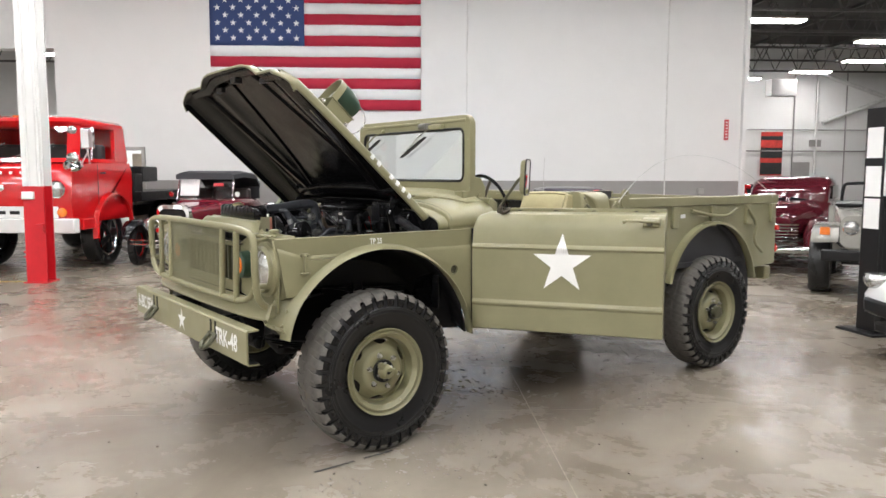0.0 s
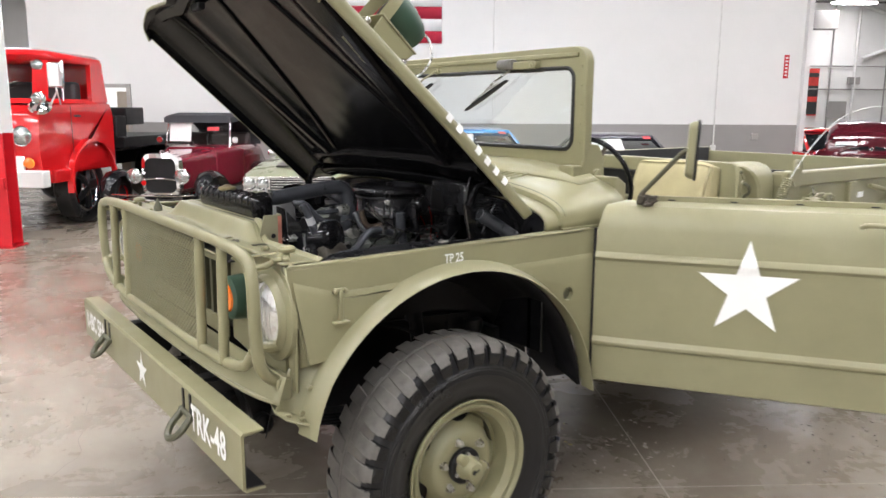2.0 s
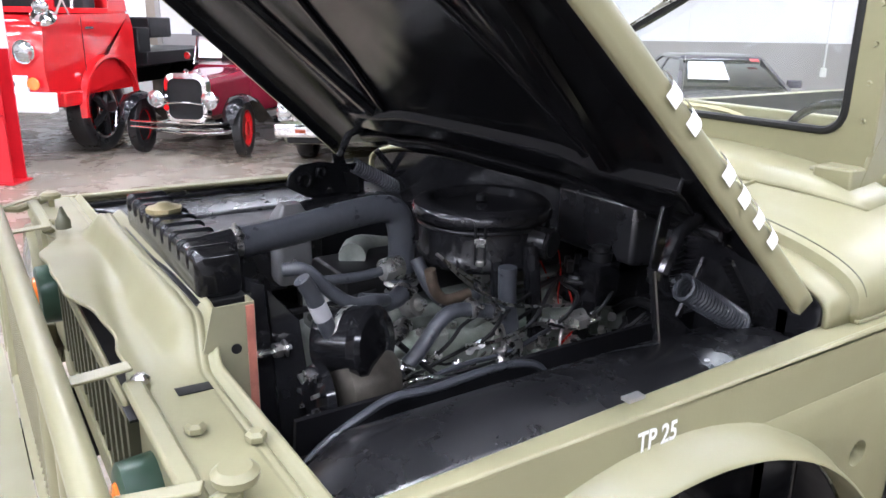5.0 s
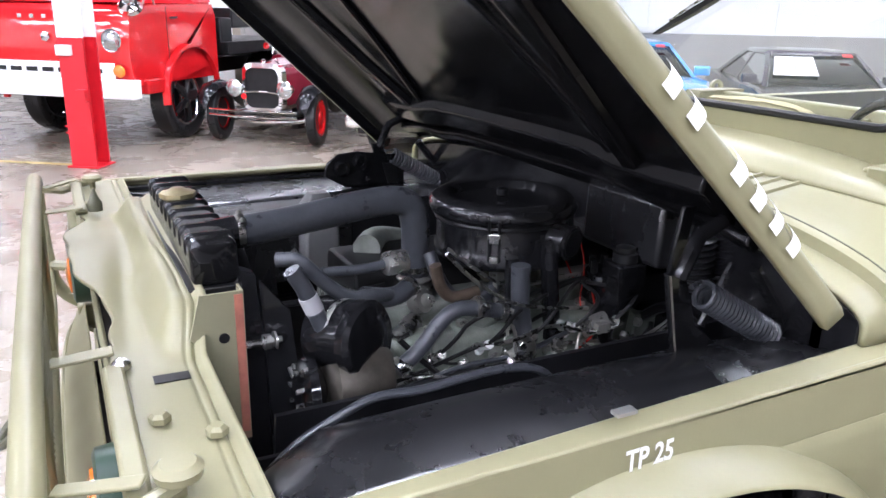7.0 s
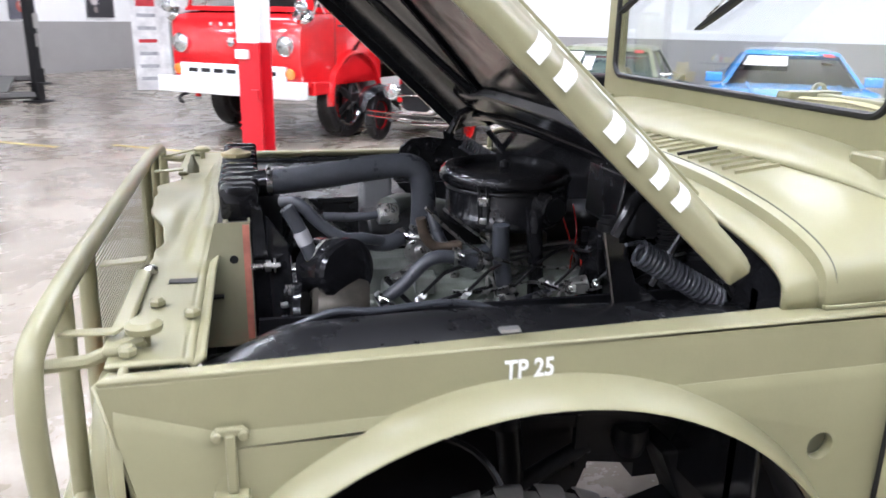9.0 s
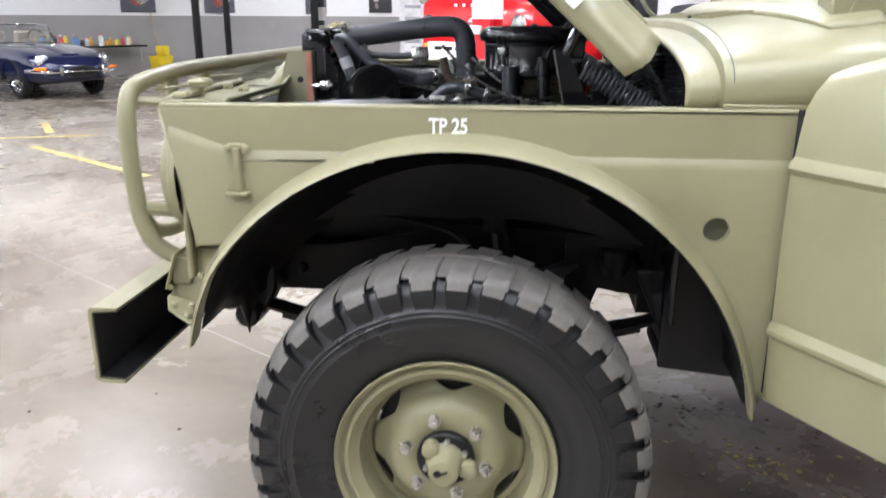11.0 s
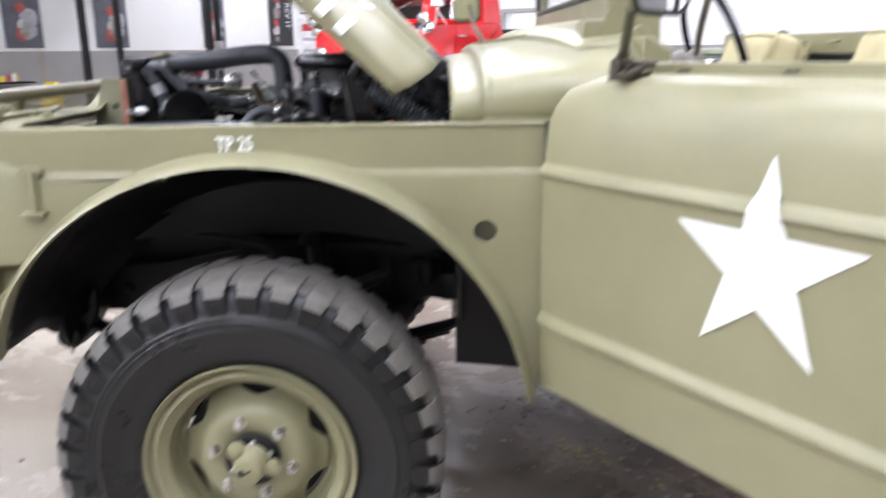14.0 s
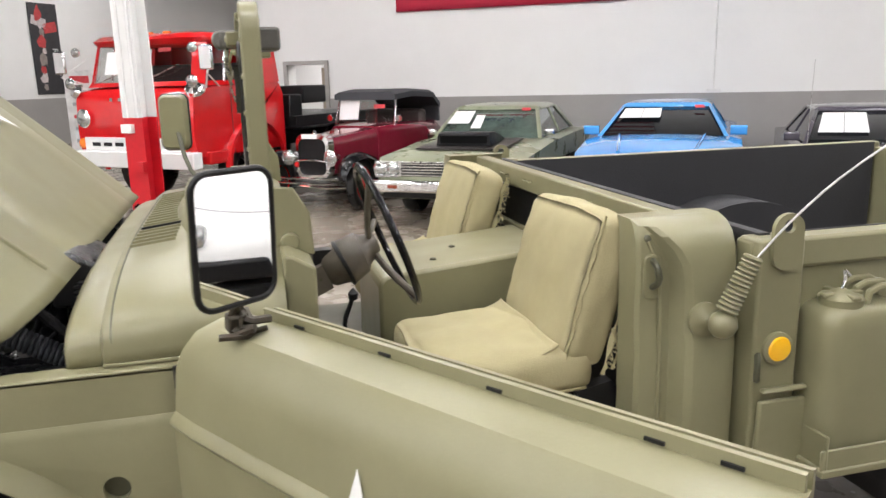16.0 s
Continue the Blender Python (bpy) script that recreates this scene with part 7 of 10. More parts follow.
# green muscle car
def green_coupe():
    P = mat("faded_sage_green_paint", (0.235, 0.255, 0.17), 0.30, var=0.08, scale=2, coat=0.25)
    c = root("green_muscle_car", "faded sage green vintage muscle car with a black hood scoop", "car", hall(-0.95, 7.2))
    prof = [(0.0, 0.42), (-0.02, 0.60), (0.0, 0.80), (0.12, 0.86), (1.75, 0.95), (3.9, 0.95), (5.1, 0.90), (5.2, 0.6), (5.1, 0.35)] + side_arch(4.1, 0.36, 0.38, a0=0, a1=180) + [(3.5, 0.25), (1.6, 0.25)] + side_arch(1.05, 0.36, 0.40, a0=0, a1=180) + [(0.5, 0.28), (0.2, 0.3)]
    obj("body", hull(prof, 0.97, lambda y: 1 - 0.04 * max(0, (0.5 - y) / 0.5) ** 2, 0.04, 0.12), P, c, smooth=45)
    base, top = (1.75, 4.2, 0.80, 0.94), (2.35, 3.55, 0.62, 1.35)
    cabin(base, top, GREENGLASS, P, c)
    sale_paper(c, base, top, ((-0.92, -0.46, 0.45, 0.86), (-0.38, -0.18, 0.3, 0.72)))
    obj("hood_scoop", MB().rings([[(x * w, y, z) for x, z in ((-1, 0.93), (-0.92, 0.93 + h), (0.92, 0.93 + h), (1, 0.93))] for y, w, h in ((0.70, 0.37, 0.150), (0.76, 0.38, 0.168), (0.95, 0.38, 0.165), (1.25, 0.365, 0.11), (1.55, 0.34, 0.04))]), BLACKM, c, bevel=0.01)
    obj("hood_panel", MB().box((0, 1.05, 0.93), (1.15, 1.1, 0.02), (2.6, 0, 0)), mat("satin_black_hood", (0.035, 0.030, 0.028), 0.34), c)
    obj("scoop_mouth", MB().box((0, 0.702, 1.008), (0.63, 0.02, 0.095)), mat("scoop_mouth_black", (0.004, 0.004, 0.004), 0.9, spec=0.1), c, bevel=0.006)
    obj("grille", MB().box((0, -0.005, 0.70), (1.16, 0.03, 0.17)), BLACKM, c)
    for k in range(5):
        obj("grille_bar", MB().box((0, -0.026, 0.63 + 0.035 * k), (1.14, 0.02, 0.012)), CHROME, c)
    for s in (-1, 1):
        for d in (0.68, 0.86):
            lamp_round(c, s * d, -0.03, 0.70, 0.082)
        for y in (1.05, 4.1):
            car_wheel(c, s * 0.80, y, 0.345, 0.22, "chrome")
    obj("lamp_panel", MB().box((0, 0.0, 0.70), (1.88, 0.03, 0.20)), STEEL, c, bevel=0.01)
    b = obj("front_bumper", MB().box((0, -0.07, 0.50), (1.94, 0.12, 0.15)), CHROME, c, bevel=0.03)
    for s in (-1, 1):
        obj("turn_lamp", MB().box((s * 0.66, -0.135, 0.50), (0.12, 0.012, 0.040)), AMBERDARK, b)
    obj("valance", MB().box((0, 0.04, 0.385), (1.7, 0.1, 0.09)), BLACKM, c, bevel=0.02)
    # blue reflection on the flank, put in as a tinted patch
    obj("side_patch", MB().box((0.973, 0.62, 0.62), (0.012, 0.5, 0.3)), mat("primer_blue", (0.10, 0.16, 0.20), 0.6), c)
    side_mirrors(c, 0.80, 1.95, 1.02, CHROME, 0.7)
    obj("wiper", MB().tube([(-0.5, 1.8, 0.975), (0.1, 1.83, 0.99)], 0.008, 6), STEEL, c)
    return c


# grey eighties coupe
def grey_coupe():
    P = mat("dark_grey_violet_paint", (0.075, 0.068, 0.085), 0.2, var=0.06, coat=0.6)
    c = root("grey_coupe", "dark grey boxy eighties coupe with sale papers inside its windscreen", "car", hall(3.87, 7.35))
    prof = [(0.0, 0.40), (-0.02, 0.55), (0.05, 0.75), (1.35, 0.90), (3.3, 0.92), (4.4, 0.93), (4.5, 0.6), (4.4, 0.35)] + side_arch(3.55, 0.32, 0.35, a0=0, a1=180) + [(3.0, 0.22), (1.4, 0.22)] + side_arch(0.95, 0.32, 0.35, a0=0, a1=180) + [(0.5, 0.25), (0.15, 0.28)]
    obj("body", hull(prof, 0.875, lambda y: 1 - 0.05 * max(0, (0.5 - y) / 0.5) ** 2, 0.03, 0.10), P, c, smooth=40)
    base, top = (1.40, 4.0, 0.76, 0.90), (2.05, 3.1, 0.58, 1.30)
    cabin(base, top, TINT, P, c)
    sale_paper(c, base, top, ((-0.82, -0.42, 0.30, 0.85), (-0.41, -0.02, 0.30, 0.85)))
    obj("nose", MB().box((0, -0.01, 0.62), (1.5, 0.06, 0.12)), BLACKM, c, bevel=0.01)
    obj("front_bumper", MB().box((0, -0.03, 0.45), (1.72, 0.14, 0.18)), BLACKM, c, bevel=0.04)
    for s in (-1, 1):
        obj("headlight", MB().box((s * 0.62, -0.02, 0.66), (0.36, 0.06, 0.13)), LAMPGLASS, c, bevel=0.01)
        for y in (0.95, 3.55):
            car_wheel(c, s * 0.75, y, 0.31, 0.21, "alloy")
    side_mirrors(c, 0.78, 1.62, 0.98, P, 0.9)
    obj("whip", MB().cyl((-0.72, 1.3, 0.9), (-0.70, 1.34, 1.9), 0.003), STEEL, c)
    return c


# thirties roadster
def roadster():
    P = mat("maroon_gloss_paint", (0.16, 0.008, 0.022), 0.15, var=0.05, coat=0.7)
    c = root("vintage_roadster", "maroon vintage roadster with black fenders and a dark cloth top", "car", hall(-3.32, 8.08, 0, -8))
    # hood, radiator shell, body tub
    def sect(y, hw, z0, z1, r):
        return [(a, y, z) for a, z in rounded(-hw, hw, z0, z1, r)]
    obj("hood", MB().rings([sect(0.22, 0.27, 0.42, 1.00, 0.12), sect(0.7, 0.33, 0.42, 1.03, 0.14), sect(1.20, 0.42, 0.42, 1.08, 0.16)]), P, c, smooth=50)
    obj("body", MB().rings([sect(1.20, 0.44, 0.42, 1.10, 0.14), sect(1.6, 0.60, 0.42, 1.12, 0.12), sect(2.3, 0.66, 0.42, 1.12, 0.12), sect(2.9, 0.62, 0.45, 1.10, 0.2), sect(3.5, 0.5, 0.5, 0.85, 0.2)]), P, c, smooth=50)
    sh = obj("radiator_shell", MB().rings([[(a, y, z) for a, z in pts] for pts, y in ((rounded(-0.285, 0.285, 0.42, 1.05, 0.13), 0.24), (rounded(-0.285, 0.285, 0.42, 1.05, 0.13), 0.11), (rounded(-0.235, 0.235, 0.47, 0.985, 0.10), 0.10), (rounded(-0.235, 0.235, 0.47, 0.985, 0.10), 0.15))]), CHROME, c, "chrome radiator shell", smooth=50)
    obj("radiator_core", MB().prism(rounded(-0.235, 0.235, 0.47, 0.985, 0.10), 0.14, 0.16, "y"), BLACKM, sh)
    obj("filler_cap", MB().lathe([(0.03, 0), (0.035, 0.03), (0.01, 0.05)], (0, 0.18, 1.05), (0, 0, 1), 14), CHROME, sh)
    obj("badge", MB().lathe([(0.04, 0), (0.035, 0.01)], (-0.24, 0.05, 0.62), (0, -1, 0), 14), REDP, sh)
    lb = obj("lamp_bar", MB().tube([(-0.36, 0.06, 0.66), (0, 0.04, 0.70), (0.36, 0.06, 0.66)], 0.014, 8, 1), CHROME, c)
    for s in (-1, 1):
        lamp_round(c, s * 0.365, 0.02, 0.725, 0.105, depth=0.16)
        # sweeping front fender
        fr = []
        for y, z, w in ((-0.22, 0.50, 0.05), (-0.16, 0.66, 0.10), (0.02, 0.76, 0.13), (0.25, 0.78, 0.14), (0.52, 0.70, 0.14), (0.80, 0.52, 0.13), (1.05, 0.38, 0.12), (1.3, 0.36, 0.12)):
            cx = s * 0.71
            fr.append([(cx - w, y, z - 0.05), (cx - w * 0.7, y, z + 0.01), (cx, y, z + 0.03), (cx + w * 0.7, y, z + 0.01), (cx + w, y, z - 0.05), (cx, y, z - 0.01)])
        obj("fender", MB().rings(fr), BLACKP, c, "black fender", smooth=60)
        obj("running_board", MB().box((s * 0.74, 1.75, 0.36), (0.24, 1.2, 0.03)), BLACKP, c, bevel=0.008)
        rr = []
        for a in range(200, -20, -20):
            rr.append([(s * (0.70 + o), 2.75 - 0.42 * math.cos(radians(a)) * k, 0.36 + 0.42 * math.sin(radians(a)) * k) for o, k in ((-0.12, 0.94), (-0.08, 1), (0.06, 1.02), (0.12, 0.94), (0.0, 0.95))])
        obj("rear_fender", MB().rings(rr), BLACKP, c, smooth=60)
        for y in (0.24, 2.75):
            car_wheel(c, s * 0.71, y, 0.36, 0.13, "redwire", 8 if y < 1 else 0)
        obj("windscreen_post", MB().cyl((s * 0.55, 1.50, 1.08), (s * 0.52, 1.62, 1.50), 0.012), CHROME, c)
        obj("side_mirror", MB().lathe([(0.05, 0), (0.055, 0.012), (0.02, 0.03)], (s * 0.64, 1.48, 1.20), (0, 1, 0), 16), CHROME, c)
        obj("suspension_arm", MB().tube([(s * 0.65, 0.2, 0.36), (s * 0.3, 0.8, 0.42)], 0.018, 8), CHROME, c)
    for z in (0.40, 0.47):
        obj("front_bumper", MB().tube([(-0.62, -0.18, z), (-0.3, -0.26, z), (0.3, -0.26, z), (0.62, -0.18, z)], 0.014, 8, 1), CHROME, c)
    obj("front_axle", MB().tube([(-0.68, 0.22, 0.36), (-0.4, 0.2, 0.28), (0.4, 0.2, 0.28), (0.68, 0.22, 0.36)], 0.025, 8, 1), CHROME, c)
    tpz = MB().rings([[(-hw, y, z - 0.10), (-hw, y, z - 0.02), (-hw * 0.85, y, z + 0.02), (hw * 0.85, y, z + 0.02), (hw, y, z - 0.02), (hw, y, z - 0.10)] for y, hw, z in ((1.52, 0.56, 1.58), (2.0, 0.60, 1.62), (2.7, 0.60, 1.58), (2.98, 0.58, 1.40))])
    obj("cloth_top", tpz, mat("charcoal_cloth", (0.05, 0.052, 0.058), 0.9, bump=0.3, bump_scale=200), c, smooth=50)
    obj("top_back", MB().box((0, 2.95, 1.25), (1.14, 0.04, 0.34)), mat("charcoal_cloth_back", (0.045, 0.045, 0.05), 0.9), c)
    g = obj("windscreen", MB().box((0, 1.56, 1.30), (1.04, 0.006, 0.38), (-14, 0, 0)), CLEAR, c)
    g.visible_shadow = False
    obj("windscreen_frame", MB().tube([(-0.53, 1.51, 1.10), (-0.52, 1.61, 1.49), (0.52, 1.61, 1.49), (0.53, 1.51, 1.10)], 0.012, 8, 0, loop=True), CHROME, c)
    obj("paper", MB().box((-0.30, 1.545, 1.32), (0.36, 0.004, 0.30), (-14, 0, 0)), PAPER, c)
    obj("tag", MB().box((0.25, 1.565, 1.38), (0.2, 0.004, 0.06), (-14, 0, 0)), mat("red_card_small", (0.6, 0.06, 0.07), 0.6), c)
    obj("steering_wheel", MB().tube([(0.25 + 0.19 * math.cos(k * 0.4), 1.75 + 0.04 * math.sin(k * 0.4), 1.22 + 0.18 * math.sin(k * 0.4)) for k in range(15)], 0.012, 6), BLACKM, c)
    obj("seat", MB().box((0, 2.45, 1.05), (1.1, 0.2, 0.5)), mat("dark_leather", (0.04, 0.03, 0.028), 0.5), c, bevel=0.05)
    return c


# red cab-over truck
def red_truck():
    c = root("red_cabover_truck", "red vintage cab-over truck with a white bumper", "truck", hall(-5.71, 7.4, 0, -6) @ Matrix.Scale(1.14, 4))
    W = 1.05
    # cab: stacked side outline with a wheel arch, swept across
    prof = [(0.0, 0.62), (-0.03, 0.95), (0.0, 1.38), (0.06, 1.50), (0.30, 1.56), (1.65, 1.58), (1.72, 1.4), (1.72, 0.62)] + side_arch(1.05, 0.46, 0.56, a0=17, a1=163, n=10)[::1] + [(0.42, 0.62)]
    obj("cab_body", hull(prof, W, lambda y: 1 - 0.06 * max(0, (0.3 - y) / 0.3) ** 2, 0.03, 0.0, 10), REDP, c, smooth=50)
    rg = []
    for z, y0, y1, w in ((1.55, 0.12, 1.70, 0.98), (1.62, 0.16, 1.70, 0.96)):
        rg.append([(-w, y1, z), (-w, y0 + 0.12, z), (-w * 0.86, y0, z), (w * 0.86, y0, z), (w, y0 + 0.12, z), (w, y1, z)])
    obj("belt", MB().rings(rg), REDP, c, smooth=50)
    rf = []
    for z, y0, y1, w in ((2.18, 0.30, 1.66, 0.93), (2.26, 0.24, 1.68, 0.94), (2.33, 0.32, 1.64, 0.88), (2.37, 0.5, 1.5, 0.7)):
        rf.append([(-w, y1, z), (-w, y0 + 0.12, z), (-w * 0.84, y0, z), (w * 0.84, y0, z), (w, y0 + 0.12, z), (w, y1, z)])
    obj("roof", MB().rings(rf), REDP, c, smooth=60)
    gl = obj("windscreen", MB().rings([[(-0.84, 0.19, 1.60), (0.84, 0.19, 1.60), (0.80, 0.33, 2.20), (-0.80, 0.33, 2.20)], [(-0.84, 0.185, 1.60), (0.84, 0.185, 1.60), (0.80, 0.325, 2.20), (-0.80, 0.325, 2.20)]]), CLEAR, c)
    gl.visible_shadow = False
    for s in (-1, 1):
        obj("corner_pillar", MB().rings([[(s * 0.84, 0.17, 1.58), (s * 0.97, 0.28, 1.58), (s * 0.95, 0.34, 1.58), (s * 0.83, 0.22, 1.58)], [(s * 0.80, 0.31, 2.22), (s * 0.93, 0.42, 2.22), (s * 0.91, 0.46, 2.22), (s * 0.79, 0.35, 2.22)]]), REDP, c)
        obj("vent_pillar", MB().cyl((s * 0.965, 0.62, 1.6), (s * 0.94, 0.70, 2.2), 0.015), CHROME, c)
        obj("rear_pillar", MB().rings([[(s * 0.98, 1.30, 1.58), (s * 0.98, 1.72, 1.58), (s * 0.92, 1.72, 1.58), (s * 0.92, 1.30, 1.58)], [(s * 0.94, 1.38, 2.22), (s * 0.94, 1.68, 2.22), (s * 0.88, 1.68, 2.22), (s * 0.88, 1.38, 2.22)]]), REDP, c)
        lamp_round(c, s * 0.80, -0.045, 1.11, 0.115, label="round headlight in a chrome rim")
        obj("turn_lamp", MB().lathe([(0.07, 0), (0.06, 0.02), (0.02, 0.035)], (s * 0.86, -0.04, 0.78), (0, -1, 0), 18), ORANGE, c, "amber turn lamp")
        # mirrors on their arms
        m = obj("mirror_arm", MB().tube([(s * 1.0, 0.25, 1.50), (s * 1.22, 0.05, 1.72), (s * 1.0, 0.35, 2.05)], 0.012, 6).tube([(s * 1.0, 0.5, 1.52), (s * 1.22, 0.05, 1.72)], 0.010, 6), WHITEP, c)
        obj("mirror_head", MB().box((s * 1.22, 0.05, 1.95), (0.20, 0.04, 0.36)), CHROME, m, bevel=0.02)
        lamp_round(c, s * 0.98, 0.10, 2.10, 0.07, label="small spot lamp")
        lamp_round(c, s * 1.02, 0.0, 1.62, 0.085, label="small spot lamp")
        obj("step_tread", MB().lathe([(0.13, 0), (0.10, 0.06), (0.02, 0.08)], (s * 0.98, 0.08, 1.50), (s * 0.5, -1, 0.5), 16), CHROME, c)
        car_wheel(c, s * 0.86, 1.05, 0.46, 0.24, "truck")
        fl = []
        for a in range(196, -18, -12):
            fl.append([(s * (W + o), 1.05 - r * math.cos(radians(a)), 0.46 + r * math.sin(radians(a))) for r, o in ((0.60, -0.02), (0.59, 0.05), (0.55, 0.055), (0.545, 0.02), (0.56, -0.02))])
        obj("fender_flare", MB().rings(fl), REDP, c, smooth=50)
        obj("door_line", MB().box((s * (W + 0.001), 0.62, 1.05), (0.006, 0.008, 0.9)), mat("dark_seam", (0.12, 0.01, 0.01), 0.5), c)
        obj("side_step", MB().box((s * 0.98, 0.36, 0.60), (0.16, 0.4, 0.16)), REDP, c, bevel=0.02)
    obj("inner_wheelhouse", MB().box((0, 1.05, 0.95), (1.5, 0.9, 0.5)), BLACKM, c)
    gp = obj("grille_panel", MB().box((0, -0.045, 0.78), (1.62, 0.03, 0.17)), WHITEG, c, "white slotted grille panel", bevel=0.008)
    for k in range(7):
        obj("grille_slot", MB().box((-0.60 + 0.2 * k, -0.062, 0.775), (0.14, 0.008, 0.05)), BLACKM, gp)
    obj("front_bumper", MB().box((0, -0.10, 0.595), (2.2, 0.16, 0.20)), WHITEG, c, "white steel bumper", bevel=0.015)
    for k in range(5):
        obj("badge_mark", MB().box((-0.30 + 0.15 * k, -0.025, 1.36), (0.05, 0.01, 0.05)), CHROME, c)
    obj("emblem", MB().lathe([(0.06, 0), (0.055, 0.012), (0.02, 0.02)], (0.0, -0.035, 1.13), (0, -1, 0), 6), CHROME, c)
    obj("tow_hook", MB().tube([(-0.75, -0.02, 0.48), (-0.75, -0.16, 0.46), (-0.75, -0.18, 0.40), (-0.75, -0.12, 0.37)], 0.02, 8, 1), BLACKM, c)
    obj("fog_lamp", MB().lathe([(0.06, 0.03), (0.065, -0.01), (0.04, -0.03), (0.01, -0.035)], (0.42, -0.1, 0.42), (0, 1, 0), 16), CHROME, c)
    for s in (-0.36, 0.36):
        obj("wiper", MB().tube([(s - 0.3, 0.17, 1.63), (s + 0.05, 0.17, 1.76), (s + 0.3, 0.2, 1.88)], 0.01, 6), STEEL, c)
    obj("seat", MB().box((0, 1.2, 1.65), (1.7, 0.2, 0.5)), mat("dark_seat", (0.03, 0.028, 0.03), 0.6), c, bevel=0.05)
    obj("cab_back", MB().box((0, 1.70, 1.9), (1.86, 0.04, 0.66)), REDP, c)
    obj("paper", MB().box((-0.46, 0.24, 1.92), (0.30, 0.004, 0.36), (-13, 0, 0)), PAPER, c)
    obj("tag", MB().box((0.36, 0.29, 2.1), (0.2, 0.004, 0.06), (-13, 0, 0)), mat("red_card_truck", (0.6, 0.06, 0.07), 0.6), c)
    for k in range(3):
        obj("roof_marker", MB().box((-0.3 + 0.3 * k, 0.42, 2.36), (0.10, 0.06, 0.04)), ORANGE, c, bevel=0.01)
    obj("grab_handle", MB().box((1.055, 0.75, 1.36), (0.012, 0.16, 0.03)), CHROME, c)
    # chassis and deck behind the cab
    obj("frame", MB().box((0, 3.0, 0.66), (0.9, 2.8, 0.2)), BLACKM, c)
    obj("deck", MB().box((0, 3.1, 0.95), (2.2, 2.4, 0.16)), BLACKM, c, bevel=0.01)
    obj("winch_gear", MB().box((0.55, 2.05, 1.1), (0.9, 0.3, 0.5)).cyl((-0.5, 2.2, 1.15), (0.6, 2.2, 1.15), 0.18).box((0.7, 2.6, 1.35), (0.5, 0.6, 0.3)), BLACKM, c, bevel=0.02)
    for s in (-1, 1):
        for y in (3.6,):
            car_wheel(c, s * 0.82, y, 0.46, 0.42, "truck")
    # true heights of bumper, lamps, cowl and roof
    knots = ((0.0, 0.06), (0.60, 0.08), (1.30, 0.05), (1.95, -0.08), (2.95, -0.27), (4.0, -0.3))
    for part_ in c.children_recursive:
        if part_.type != "MESH" or part_.matrix_basis != Matrix() or any(k in part_.name for k in ("tyre", "wheel", "rim", "hub", "nut")):
            continue
        for vert in part_.data.vertices:
            for (z0, d0), (z1, d1) in zip(knots, knots[1:]):
                if z0 <= vert.co.z < z1:
                    vert.co.z += d0 + (d1 - d0) * (vert.co.z - z0) / (z1 - z0)
                    break
    return c


